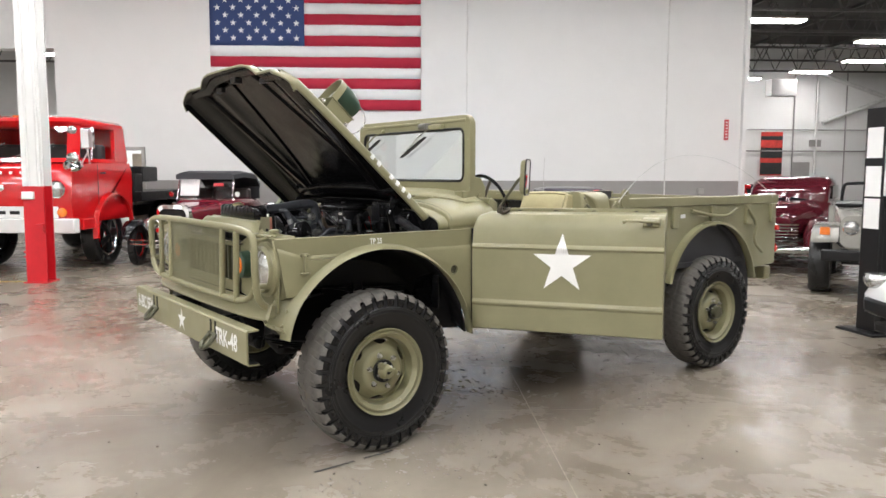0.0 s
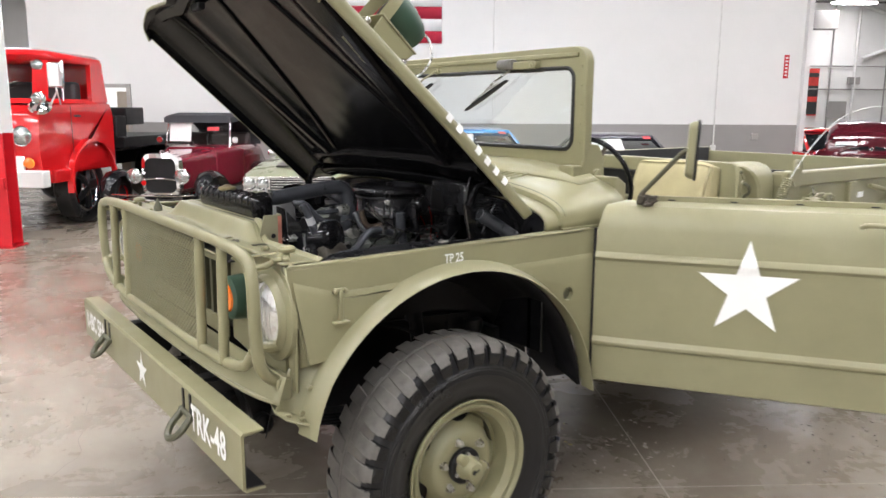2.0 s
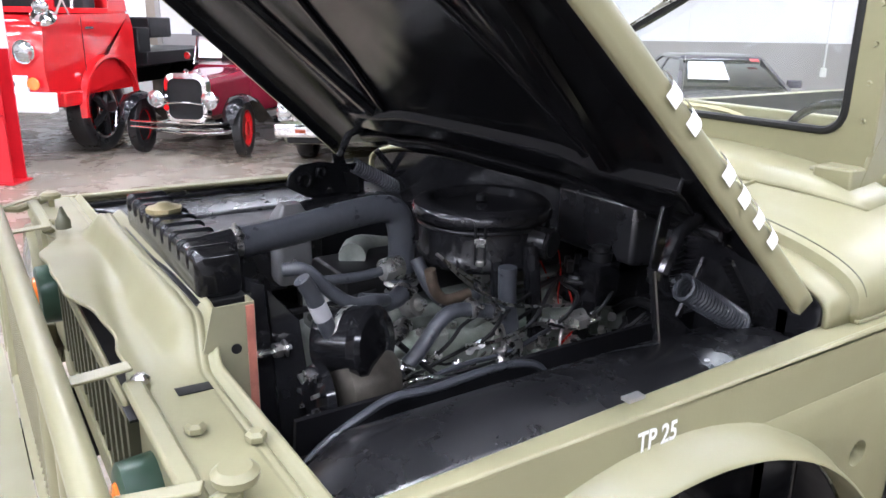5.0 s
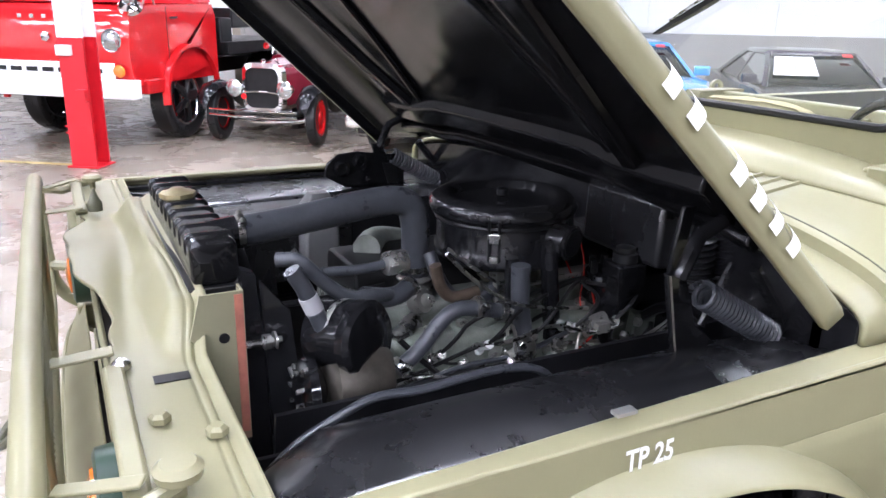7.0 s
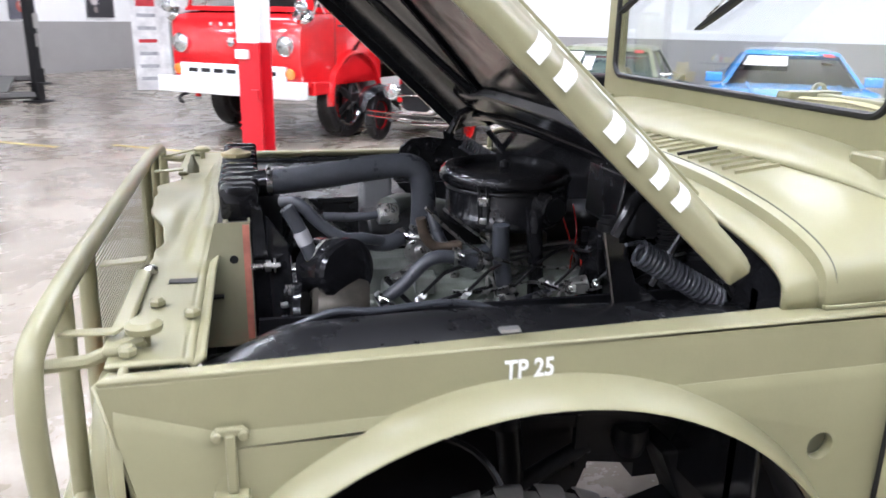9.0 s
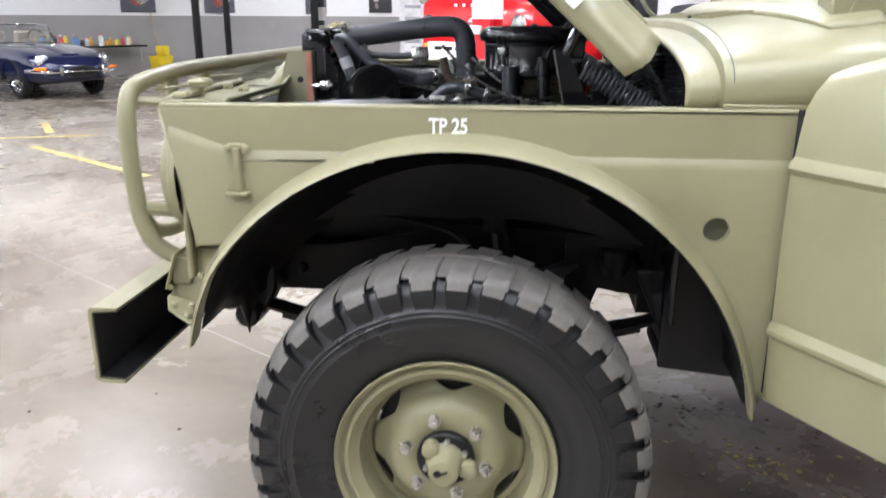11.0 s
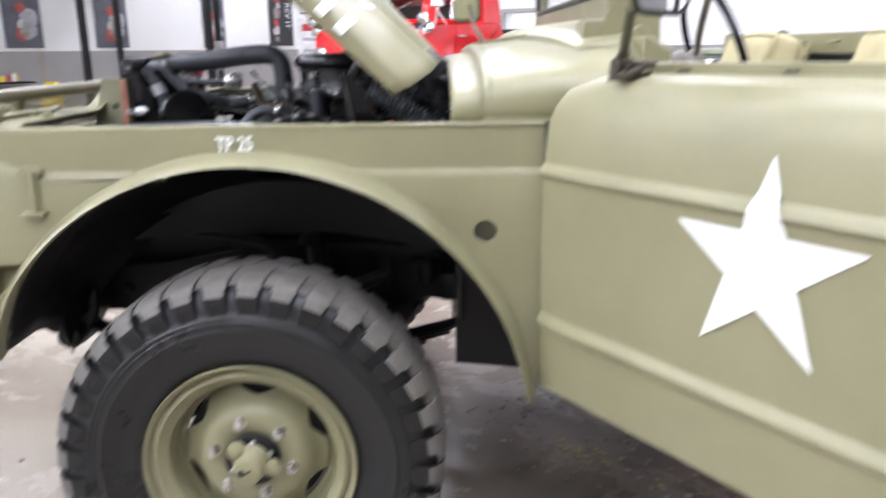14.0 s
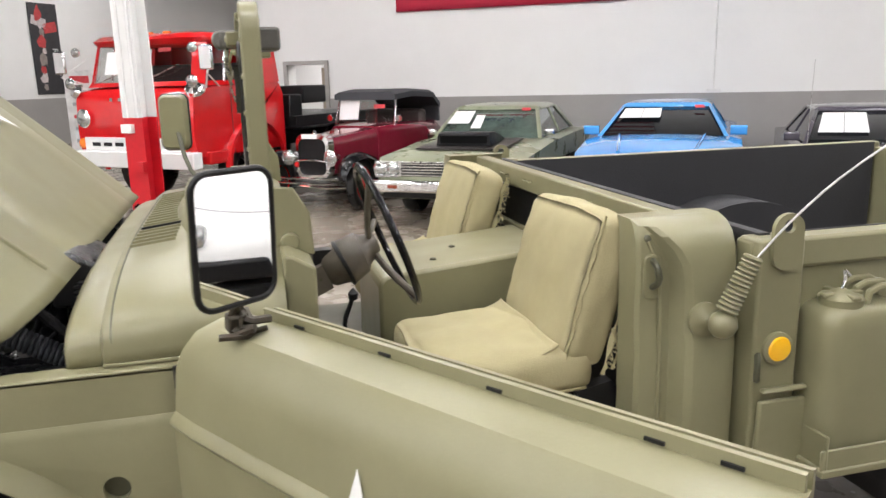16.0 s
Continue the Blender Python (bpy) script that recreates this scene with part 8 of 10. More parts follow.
# blue-black long-nosed sports car
def sports_car():
    P = mat("midnight_blue_paint", (0.010, 0.013, 0.045), 0.14, var=0.05, coat=0.7)
    c = root("open_sports_car", "midnight blue open sixties sports car with wire wheels", "car", hall(-12.29, 4.6, 0, 91))
    def sec(y, hw, z0, z1, r, dz=0.0):
        return [(a, y, z) for a, z in rounded(-hw, hw, z0, z1, r)]
    obj("body", MB().rings([sec(0.0, 0.28, 0.40, 0.56, 0.07), sec(0.06, 0.50, 0.34, 0.64, 0.12), sec(0.35, 0.70, 0.28, 0.76, 0.2), sec(0.8, 0.80, 0.24, 0.85, 0.25), sec(1.6, 0.81, 0.22, 0.92, 0.24), sec(2.2, 0.82, 0.22, 0.92, 0.22), sec(3.0, 0.82, 0.24, 0.92, 0.22), sec(3.6, 0.80, 0.28, 0.90, 0.25), sec(4.15, 0.66, 0.36, 0.80, 0.2), sec(4.4, 0.45, 0.42, 0.66, 0.1)]), P, c, smooth=60)
    obj("power_bulge", MB().rings([[(-0.2, y, z - 0.05), (-0.14, y, z), (0.14, y, z), (0.2, y, z - 0.05)] for y, z in ((0.35, 0.775), (0.8, 0.88), (1.7, 0.955), (1.95, 0.93))]), P, c, smooth=50)
    obj("mouth", MB().lathe([(0.30, 0.02), (0.30, -0.03), (0.26, -0.04), (0.02, -0.03)], (0, 0.0, 0.48), (0, 1, 0), 28).map(lambda x, y, z: (x * 1.05, y, 0.48 + (z - 0.48) * 0.34)), BLACKM, c)
    obj("mouth_bar", MB().tube([(-0.34, -0.05, 0.49), (0, -0.07, 0.50), (0.34, -0.05, 0.49)], 0.013, 8, 1), CHROME, c)
    obj("badge", MB().lathe([(0.035, 0), (0.03, 0.012)], (0, -0.07, 0.50), (0, -1, 0), 14), CHROME, c)
    for s in (-1, 1):
        lamp_round(c, s * 0.55, 0.24, 0.68, 0.10, face=(s * 0.25, -1, 0.15))
        obj("quarter_bumper", MB().tube([(s * 0.36, -0.02, 0.49), (s * 0.60, 0.04, 0.49), (s * 0.78, 0.42, 0.50)], 0.032, 8, 1), CHROME, c)
        obj("overrider", MB().box((s * 0.38, -0.05, 0.50), (0.05, 0.06, 0.15)), CHROME, c, bevel=0.015)
        obj("turn_lamp", MB().box((s * 0.66, 0.12, 0.545), (0.20, 0.07, 0.05), (0, 0, s * 35)), ORANGE, c, bevel=0.012)
        for y in (0.95, 3.39):
            car_wheel(c, s * 0.66, y, 0.325, 0.17, "wire")
            ar = []
            for a in range(180, -1, -15):
                ar.append([(s * o, y - r * math.cos(radians(a)), 0.32 + r * math.sin(radians(a))) for r, o in ((0.37, 0.60), (0.37, 0.825), (0.35, 0.825), (0.35, 0.60))])
            obj("wheel_arch", MB().rings(ar), BLACKM, c)
        obj("seat_back", MB().box((s * 0.32, 2.75, 0.98), (0.44, 0.14, 0.34), (12, 0, 0)), mat("cream_leather", (0.45, 0.38, 0.32), 0.5), c, bevel=0.05)
    g = obj("windscreen", MB().grid(lambda a, b: (-0.62 + 1.24 * a, 1.95 + 0.22 * (2 * a - 1) ** 2 + 0.22 * b, 0.92 + 0.34 * b), 12, 2), CLEAR, c, solid=0.006)
    g.visible_shadow = False
    obj("screen_frame", MB().tube([(-0.64, 2.17, 0.92), (-0.58, 2.38, 1.25), (-0.3, 2.23, 1.27), (0, 2.17, 1.275), (0.3, 2.23, 1.27), (0.58, 2.38, 1.25), (0.64, 2.17, 0.92)], 0.012, 8), CHROME, c)
    obj("cockpit", MB().box((0, 2.6, 0.915), (1.15, 0.75, 0.03)), BLACKM, c, bevel=0.01)
    obj("steering_wheel", MB().tube([(0.34 + 0.17 * math.cos(k * 0.42), 2.32 + 0.06 * math.sin(k * 0.42), 1.0 + 0.16 * math.sin(k * 0.42)) for k in range(15)], 0.012, 6), BLACKM, c)
    return c


# silver classic whose front just shows beside the sports car
def silver_classic():
    P = mat("dark_classic_paint", (0.02, 0.022, 0.026), 0.16, var=0.05, coat=0.6)
    c = root("dark_classic_car", "dark classic car with a chrome bumper", "car", hall(-12.3, 1.95, 0, 90))
    prof = [(0.05, 0.40), (0.0, 0.6), (0.1, 0.78), (1.3, 0.92), (3.6, 0.92), (4.3, 0.8), (4.4, 0.4)] + side_arch(3.4, 0.32, 0.36, a0=0, a1=180) + [(2.8, 0.24), (1.3, 0.24)] + side_arch(0.85, 0.32, 0.36, a0=0, a1=180) + [(0.4, 0.28)]
    obj("body", hull(prof, 0.8, lambda y: 1 - 0.12 * max(0, (0.6 - y) / 0.6) ** 2, 0.08, 0.15), P, c, smooth=50)
    cabin((1.5, 3.4, 0.7, 0.91), (2.0, 2.9, 0.55, 1.28), TINT, P, c)
    for s in (-1, 1):
        lamp_round(c, s * 0.58, 0.0, 0.70, 0.09)
        for y in (0.85, 3.4):
            car_wheel(c, s * 0.68, y, 0.325, 0.18, "wire")
    obj("front_bumper", MB().tube([(-0.8, 0.2, 0.48), (-0.5, -0.08, 0.48), (0.5, -0.08, 0.48), (0.8, 0.2, 0.48)], 0.035, 8, 1), CHROME, c)
    obj("grille", MB().box((0, 0.0, 0.64), (0.7, 0.05, 0.18)), CHROME, c, bevel=0.03)
    return c


# forties sedan, maroon
def sedan():
    P = mat("dark_maroon_paint", (0.075, 0.008, 0.014), 0.12, var=0.05, coat=0.8)
    c = root("forties_sedan", "dark maroon rounded forties sedan with chrome trim", "car", hall(6.57, 6.88, 0, -34))
    def sec(y, hw, z0, z1, r):
        return [(a, y, z) for a, z in rounded(-hw, hw, z0, z1, r)]
    obj("hood", MB().rings([sec(-0.12, 0.14, 0.52, 0.92, 0.10), sec(0.1, 0.28, 0.45, 1.02, 0.2), sec(0.7, 0.42, 0.45, 1.10, 0.26), sec(1.5, 0.62, 0.45, 1.14, 0.26)]), P, c, smooth=60)
    obj("body", MB().rings([sec(1.4, 0.82, 0.35, 1.12, 0.2), sec(2.2, 0.90, 0.32, 1.12, 0.2), sec(3.3, 0.90, 0.32, 1.12, 0.25), sec(4.2, 0.80, 0.35, 1.0, 0.3), sec(4.8, 0.5, 0.45, 0.75, 0.14)]), P, c, smooth=60)
    obj("roof", MB().rings([sec(1.55, 0.64, 1.05, 1.28, 0.1), sec(1.85, 0.66, 1.05, 1.50, 0.16), sec(2.6, 0.68, 1.05, 1.56, 0.2), sec(3.4, 0.64, 1.0, 1.46, 0.2), sec(4.1, 0.5, 0.9, 1.16, 0.12)]), P, c, smooth=60)
    for s in (-1, 1):
        obj("windscreen", MB().plate([(s * 0.04, 1.53, 1.14), (s * 0.58, 1.60, 1.14), (s * 0.54, 1.83, 1.40), (s * 0.04, 1.77, 1.42)], (0, -1, 0.5), 0.02), TINT, c, "split windscreen pane")
        obj("side_window", MB().box((s * 0.665, 2.5, 1.28), (0.03, 1.3, 0.24)), TINT, c, bevel=0.01)
        fr = []
        for y, z, w in ((-0.18, 0.60, 0.10), (-0.10, 0.76, 0.20), (0.15, 0.88, 0.25), (0.6, 0.93, 0.26), (1.1, 0.86, 0.24), (1.7, 0.70, 0.16)):
            cx = s * 0.66
            fr.append([(cx - w, y, z - 0.22), (cx - w * 0.7, y, z - 0.03), (cx, y, z), (cx + w * 0.75, y, z - 0.05), (cx + w, y, z - 0.26), (cx + w * 0.9, y, 0.42), (cx - w, y, 0.45)])
        obj("fender", MB().rings(fr), P, c, smooth=60)
        lamp_round(c, s * 0.66, -0.16, 0.70, 0.10)
        for y in (0.6, 3.6):
            car_wheel(c, s * 0.74, y, 0.36, 0.17, "chrome")
    for k in range(7):
        obj("grille_bar", MB().tube([(-0.36, -0.06, 0.50 + 0.05 * k), (0, -0.16, 0.50 + 0.05 * k), (0.36, -0.06, 0.50 + 0.05 * k)], 0.012, 6, 1), CHROME, c)
    obj("front_bumper", MB().tube([(-0.88, -0.05, 0.42), (-0.5, -0.30, 0.42), (0.5, -0.30, 0.42), (0.88, -0.05, 0.42)], 0.055, 10, 1), CHROME, c)
    obj("centre_bar", MB().cyl((0, 1.52, 1.12), (0, 1.78, 1.43), 0.014), CHROME, c)
    obj("paper", MB().plate([(-0.5, 1.51, 1.2), (-0.2, 1.50, 1.2), (-0.2, 1.62, 1.33), (-0.5, 1.63, 1.33)], (0, -1, 0.5), 0.004), PAPER, c)
    return c


# red coupe further back
def red_coupe():
    c = root("red_coupe", "bright red coupe parked behind the sedan", "car", hall(9.17, 10.3, 0, 0))
    prof = [(0.0, 0.45), (0.0, 0.65), (0.12, 0.82), (1.5, 0.95), (3.6, 0.96), (4.5, 0.95), (4.6, 0.5)] + side_arch(3.6, 0.34, 0.37, a0=0, a1=180) + [(3.0, 0.24), (1.5, 0.24)] + side_arch(1.0, 0.34, 0.37, a0=0, a1=180) + [(0.4, 0.28)]
    obj("body", hull(prof, 0.92, lambda y: 1 - 0.06 * max(0, (0.5 - y) / 0.5) ** 2, 0.05, 0.12), REDP, c, smooth=45)
    cabin((1.55, 4.0, 0.78, 0.94), (2.2, 3.4, 0.6, 1.33), TINT, REDP, c)
    obj("grille", MB().box((0, -0.01, 0.66), (1.3, 0.04, 0.18)), CHROME, c, bevel=0.01)
    obj("front_bumper", MB().box((0, -0.06, 0.48), (1.8, 0.1, 0.12)), CHROME, c, bevel=0.03)
    for s in (-1, 1):
        lamp_round(c, s * 0.78, -0.03, 0.68, 0.085)
        for y in (1.0, 3.6):
            car_wheel(c, s * 0.78, y, 0.33, 0.21, "chrome")
    return c


# silver off-road car
def offroader():
    P = mat("silver_beige_paint", (0.34, 0.33, 0.30), 0.22, 0.3, var=0.04, coat=0.5)
    c = root("silver_offroader", "silver open-grilled four wheel drive car with a black bumper", "car", hall(6.73, 4.25, 0, -32))
    def sec(y, hw, z0, z1, r):
        return [(a, y, z) for a, z in rounded(-hw, hw, z0, z1, r)]
    obj("hood", MB().rings([sec(0.0, 0.50, 0.62, 1.06, 0.10), sec(0.12, 0.54, 0.62, 1.10, 0.08), sec(1.3, 0.66, 0.62, 1.17, 0.06)]), P, c, smooth=50)
    g = obj("grille", MB().prism(rounded(-0.53, 0.53, 0.64, 1.07, 0.12), -0.03, 0.0, "y"), P, c, bevel=0.008)
    for k in range(7):
        obj("grille_slot", MB().box((-0.24 + 0.08 * k, -0.032, 0.86), (0.042, 0.012, 0.30)), BLACKM, g)
    for s in (-1, 1):
        lamp_round(c, s * 0.40, -0.03, 0.90, 0.09)
        fr = []
        for y, z in ((-0.04, 0.78), (0.0, 0.90), (0.2, 0.95), (0.7, 0.95), (1.0, 0.86), (1.2, 0.66)):
            fr.append([(s * 0.54, y, z - 0.06), (s * 0.54, y, z), (s * 0.84, y, z - 0.01), (s * 0.86, y, z - 0.06), (s * 0.84, y, z - 0.08)])
        obj("fender", MB().rings(fr), P, c, smooth=50)
        obj("turn_lamp", MB().box((s * 0.70, -0.06, 0.86), (0.12, 0.03, 0.10)), ORANGE, c, bevel=0.01)
        for y in (0.45, 2.8):
            car_wheel(c, s * 0.76, y, 0.40, 0.26, "truck", 0)
    obj("tub", MB().rings([sec(1.3, 0.72, 0.5, 1.15, 0.05), sec(2.0, 0.76, 0.5, 1.15, 0.05), sec(3.6, 0.76, 0.5, 1.15, 0.08)]), P, c, smooth=40)
    obj("folded_windscreen", MB().box((0, 1.0, 1.185), (1.24, 0.5, 0.035), (3, 0, 0)), BLACKM, c, bevel=0.01)
    obj("roll_bar", MB().tube([(-0.6, 2.3, 1.1), (-0.58, 2.3, 1.42), (-0.5, 2.3, 1.46), (0.5, 2.3, 1.46), (0.58, 2.3, 1.42), (0.6, 2.3, 1.1)], 0.025, 8, 1), BLACKM, c)
    obj("front_bumper", MB().box((0, -0.20, 0.56), (1.45, 0.16, 0.14)), BLACKM, c, bevel=0.015)
    obj("underbody", MB().box((0, 1.6, 0.52), (1.0, 3.0, 0.2)), BLACKM, c)
    return c


# white car near the lift
def white_car():
    c = root("white_sedan", "glossy white modern car parked near the lift", "car", hall(4.80, 0.88, 0, -90))
    prof = [(0.0, 0.35), (-0.02, 0.55), (0.1, 0.70), (1.1, 0.92), (3.6, 0.98), (4.3, 0.95), (4.4, 0.4)] + side_arch(3.5, 0.34, 0.37, a0=0, a1=180) + [(3.0, 0.2), (1.3, 0.2)] + side_arch(0.9, 0.34, 0.37, a0=0, a1=180) + [(0.4, 0.22)]
    obj("body", hull(prof, 0.92, lambda y: 1 - 0.16 * max(0, (0.7 - y) / 0.7) ** 2, 0.10, 0.15), WHITEG, c, smooth=50)
    cabin((1.3, 3.9, 0.8, 0.93), (2.1, 3.3, 0.58, 1.36), TINT, WHITEG, c)
    obj("lower_lip", MB().box((0, 0.10, 0.245), (1.1, 0.16, 0.09)), BLACKM, c, bevel=0.02)
    obj("bonnet_seam", MB().tube([(-0.62, 0.42, 0.775), (-0.3, 0.16, 0.735), (0.3, 0.16, 0.735), (0.62, 0.42, 0.775)], 0.004, 6, 2), GREYBAR, c)
    for s in (-1, 1):
        obj("headlight", MB().box((s * 0.66, 0.10, 0.64), (0.3, 0.2, 0.12), (0, 0, s * 25)), LAMPGLASS, c, bevel=0.04)
        obj("bumper_intake", MB().prism([(s * 0.09, 0.34), (s * 0.64, 0.36), (s * 0.66, 0.50), (s * 0.15, 0.49)], -0.035, 0.12), BLACKM, c, bevel=0.03)
        obj("side_lamp", MB().box((s * 0.80, 0.28, 0.50), (0.06, 0.2, 0.06), (0, 0, s * 30)), ORANGE, c, bevel=0.01)
        for y in (0.9, 3.5):
            car_wheel(c, s * 0.79, y, 0.335, 0.22, "alloy")
    return c


blue_coupe()
green_coupe()
grey_coupe()
roadster()
red_truck()
sports_car()
silver_classic()
sedan()
red_coupe()
offroader()
white_car()


# ---- lifts, table, tools ----
def lift_post():
    p = root("lift_post", "black two-post car lift column with taped papers", "car lift", hall(5.37, 2.33, 0, 10))
    obj("column", MB().box((0, 0, 1.12), (0.14, 0.26, 2.24)).box((-0.06, -0.13, 1.12), (0.03, 0.03, 2.2)).box((0.06, -0.13, 1.12), (0.03, 0.03, 2.2)), BLACKM, p, bevel=0.006)
    obj("base_plate", MB().box((0, 0, 0.012), (0.42, 0.5, 0.024)), BLACKM, p, bevel=0.004)
    obj("carriage", MB().box((0, -0.16, 0.35), (0.16, 0.08, 0.5)), BLACKM, p, bevel=0.008)
    for z in (1.9, 1.52, 1.2):
        obj("paper", MB().box((-0.073, 0.0, z), (0.003, 0.2, 0.3)), PAPER, p)
    obj("paper_front", MB().box((-0.02, -0.148, 1.66), (0.12, 0.003, 0.56)), PAPER, p)
    obj("control_box", MB().box((0.0, -0.16, 2.0), (0.12, 0.08, 0.14)), FRAMEM, p, bevel=0.008)
    return p


lift_post()


def four_post_lift():
    l = root("four_post_lift", "empty dark steel four-post car lift", "car lift", hall(0, 0, 0))
    pts = [(-13.6, 7.85), (-16.7, 10.8), (-15.15, 12.77), (-12.0, 9.8)]
    for u, v in pts:
        obj("post", MB().box((u, v, 1.6), (0.12, 0.12, 3.2)), BLACKM, l)
        obj("foot", MB().box((u, v, 0.02), (0.4, 0.4, 0.04)).box((u, v + 0.02, 0.2), (0.2, 0.16, 0.36)), BLACKM, l, bevel=0.01)
    for a, b in ((0, 3), (1, 2)):
        (u0, v0), (u1, v1) = pts[a], pts[b]
        obj("cross_beam", MB().cyl((u0, v0, 0.14), (u1, v1, 0.14), 0.07, n=6), TRUSS, l)
    for t in (0.3, 0.7):
        a = Vector((*pts[0], 0.16)).lerp(Vector((*pts[3], 0.16)), t)
        b = Vector((*pts[1], 0.16)).lerp(Vector((*pts[2], 0.16)), t)
        d = (b - a).normalized()
        s = Vector((-d.y, d.x, 0)) * 0.24
        obj("runway", MB().plate([a - s, b - s, b + s, a + s], (0, 0, 1), 0.06), TRUSS, l)
    obj("control_unit", MB().box((-15.0, 12.66, 1.5), (0.2, 0.16, 0.34)).box((-15.0, 12.66, 1.05), (0.3, 0.06, 0.3)), FRAMEM, l, bevel=0.01)
    return l


four_post_lift()


def work_table():
    t = root("work_table", "long dark folding table against the grey wall", "table", hall(-17.1, 6.95, 0))
    obj("tabletop", MB().box((0, 0, 0.72), (0.7, 3.0, 0.04)), BLACKM, t, bevel=0.006)
    for y in (-1.35, 1.35):
        for x in (-0.28, 0.28):
            obj("leg", MB().cyl((x, y, 0), (x, y, 0.70), 0.018), STEEL, t)
    r = random.Random(8)
    cols = [(0.75, 0.55, 0.03), (0.55, 0.04, 0.03), (0.05, 0.05, 0.06), (0.10, 0.25, 0.5), (0.7, 0.7, 0.68), (0.7, 0.35, 0.03)]
    ms = [mat("bottle_plastic", c, 0.35) for c in cols]
    for k in range(22):
        y = -1.4 + 0.13 * k
        h, rad = r.uniform(0.14, 0.32), r.uniform(0.035, 0.06)
        b = root("bottle", "plastic bottle of car care fluid on the table", "bottle", hall(-17.1 + r.uniform(-0.2, 0.2), 6.95 + y, 0.74), "bottles on the work table")
        obj("body", MB().lathe([(rad, 0), (rad, h * 0.65), (rad * 0.4, h * 0.82), (rad * 0.4, h * 0.9)], (0, 0, 0), (0, 0, 1), 14), ms[r.randrange(6)], b)
        obj("cap", MB().lathe([(rad * 0.48, h * 0.88), (rad * 0.45, h)], (0, 0, 0), (0, 0, 1), 12), ms[r.randrange(6)], b)
    return t


work_table()
mb_ = root("mop_bucket", "yellow plastic mop bucket with a mop standing in it", "bucket", hall(-16.95, 8.9, 0, 20) @ Matrix.Scale(0.74, 4))
YP = mat("yellow_plastic", (0.75, 0.55, 0.02), 0.4)
obj("tub", MB().rings([[(a, b, z) for a, b in rounded(-w, w, -d, d, 0.06)] for w, d, z in ((0.20, 0.26, 0.06), (0.22, 0.28, 0.10), (0.27, 0.33, 0.62), (0.25, 0.31, 0.62), (0.2, 0.26, 0.2))]), YP, mb_)
obj("wringer", MB().box((0, 0.12, 0.78), (0.40, 0.26, 0.34)), YP, mb_, bevel=0.03)
for sx in (-1, 1):
    for sy in (-1, 1):
        obj("caster", MB().lathe([(0.035, -0.015), (0.035, 0.015)], (0.16 * sx, 0.2 * sy, 0.035), (1, 0, 0), 14), BLACKM, mb_)
mop = obj("mop_handle", MB().cyl((0.05, 0.0, 0.3), (-0.55, 0.35, 2.05), 0.013), mat("pale_wood", (0.5, 0.36, 0.2), 0.6), mb_)
obj("mop_head", MB().lathe([(0.02, 0), (0.10, 0.1), (0.12, 0.3)], (0.06, -0.02, 0.55), (0, 0, -1), 12), PAPER, mop)


# ---- engine bay of the army truck ----
def ep(name, mb, material, parent=None, label="", bevel=0.0, smooth=40):
    def seat_engine(x, y, z):
        w = min(1.0, max(0.0, (y + 0.60) / 0.12))
        return (x + 0.042 * w, y + 0.03 * w, z - 0.012 * w)
    mb.map(seat_engine)
    return obj(name, mb, material, parent or truck, label, bevel, smooth)


# radiator with a ribbed top tank
rad = ep("radiator", MB().box((-0.487, -0.03, 1.09), (0.06, 0.56, 0.44)), BLACKM, label="black radiator with a ribbed top tank")
ep("top_tank", MB().rings([[(-0.470 + a * k, y, 1.357 + b * k2) for a, b in rounded(-0.040, 0.040, -0.04, 0.04, 0.016)] for y, k, k2 in ((-0.31, 0.9, 0.86), (-0.305, 0.98, 0.97), (-0.295, 1, 1), (0.235, 1, 1), (0.245, 0.96, 0.95), (0.25, 0.88, 0.86))]), BLACKP, rad, smooth=50)
for k in range(9):
    ep("tank_rib", MB().rings([[(-0.470 + a, -0.262 + 0.0595 * k + dy, 1.357 + b) for a, b in rounded(-0.0425 + dd, 0.0425 - dd, 0.0, 0.0435 - dd, 0.012)] for dy, dd in ((-0.009, 0.004), (-0.004, 0.0), (0.004, 0.0), (0.009, 0.004))]), BLACKP, rad, smooth=50)
ep("tank_flange", MB().box((-0.472, -0.03, 1.312), (0.092, 0.575, 0.012)), BLACKM, rad, bevel=0.003)
ep("core_plate", MB().box((-0.512, -0.03, 1.10), (0.012, 0.54, 0.40)), STEEL, rad)
ep("radiator_cap", MB().lathe([(0.030, 0), (0.036, 0.006), (0.036, 0.014), (0.022, 0.017), (0.012, 0.023)], (-0.478, 0.02, 1.395), (0, 0, 1), 8), BRASS, rad, "tarnished brass radiator cap")
ep("hose_outlet", MB().cyl((-0.46, -0.20, 1.372), (-0.40, -0.20, 1.378), 0.03), BLACKP, rad)
PRIMER = mat("olive_with_red_primer", (0.21, 0.20, 0.125), 0.5, var=0.1, dirt=(0.33, 0.11, 0.07), dirt_amount=0.45, dirt_scale=7)
ep("support_bracket", MB().prism([(-0.517, 1.345), (-0.451, 1.345), (-0.451, 1.085), (-0.565, 1.085), (-0.57, 1.14)], -0.422, -0.418).box((-0.452, -0.404, 1.215), (0.004, 0.034, 0.26)), PRIMER, rad, "olive bracket with red primer showing")
ep("primer_edge", MB().box((-0.4585, -0.4235, 1.22), (0.013, 0.003, 0.24)), mat("red_primer", (0.36, 0.13, 0.09), 0.6, var=0.3, scale=20), rad)
ep("bracket_hole", MB().lathe([(0.0085, 0), (0.0085, -0.002)], (-0.484, -0.4225, 1.27), (0, 1, 0), 14), BLACKM, rad)
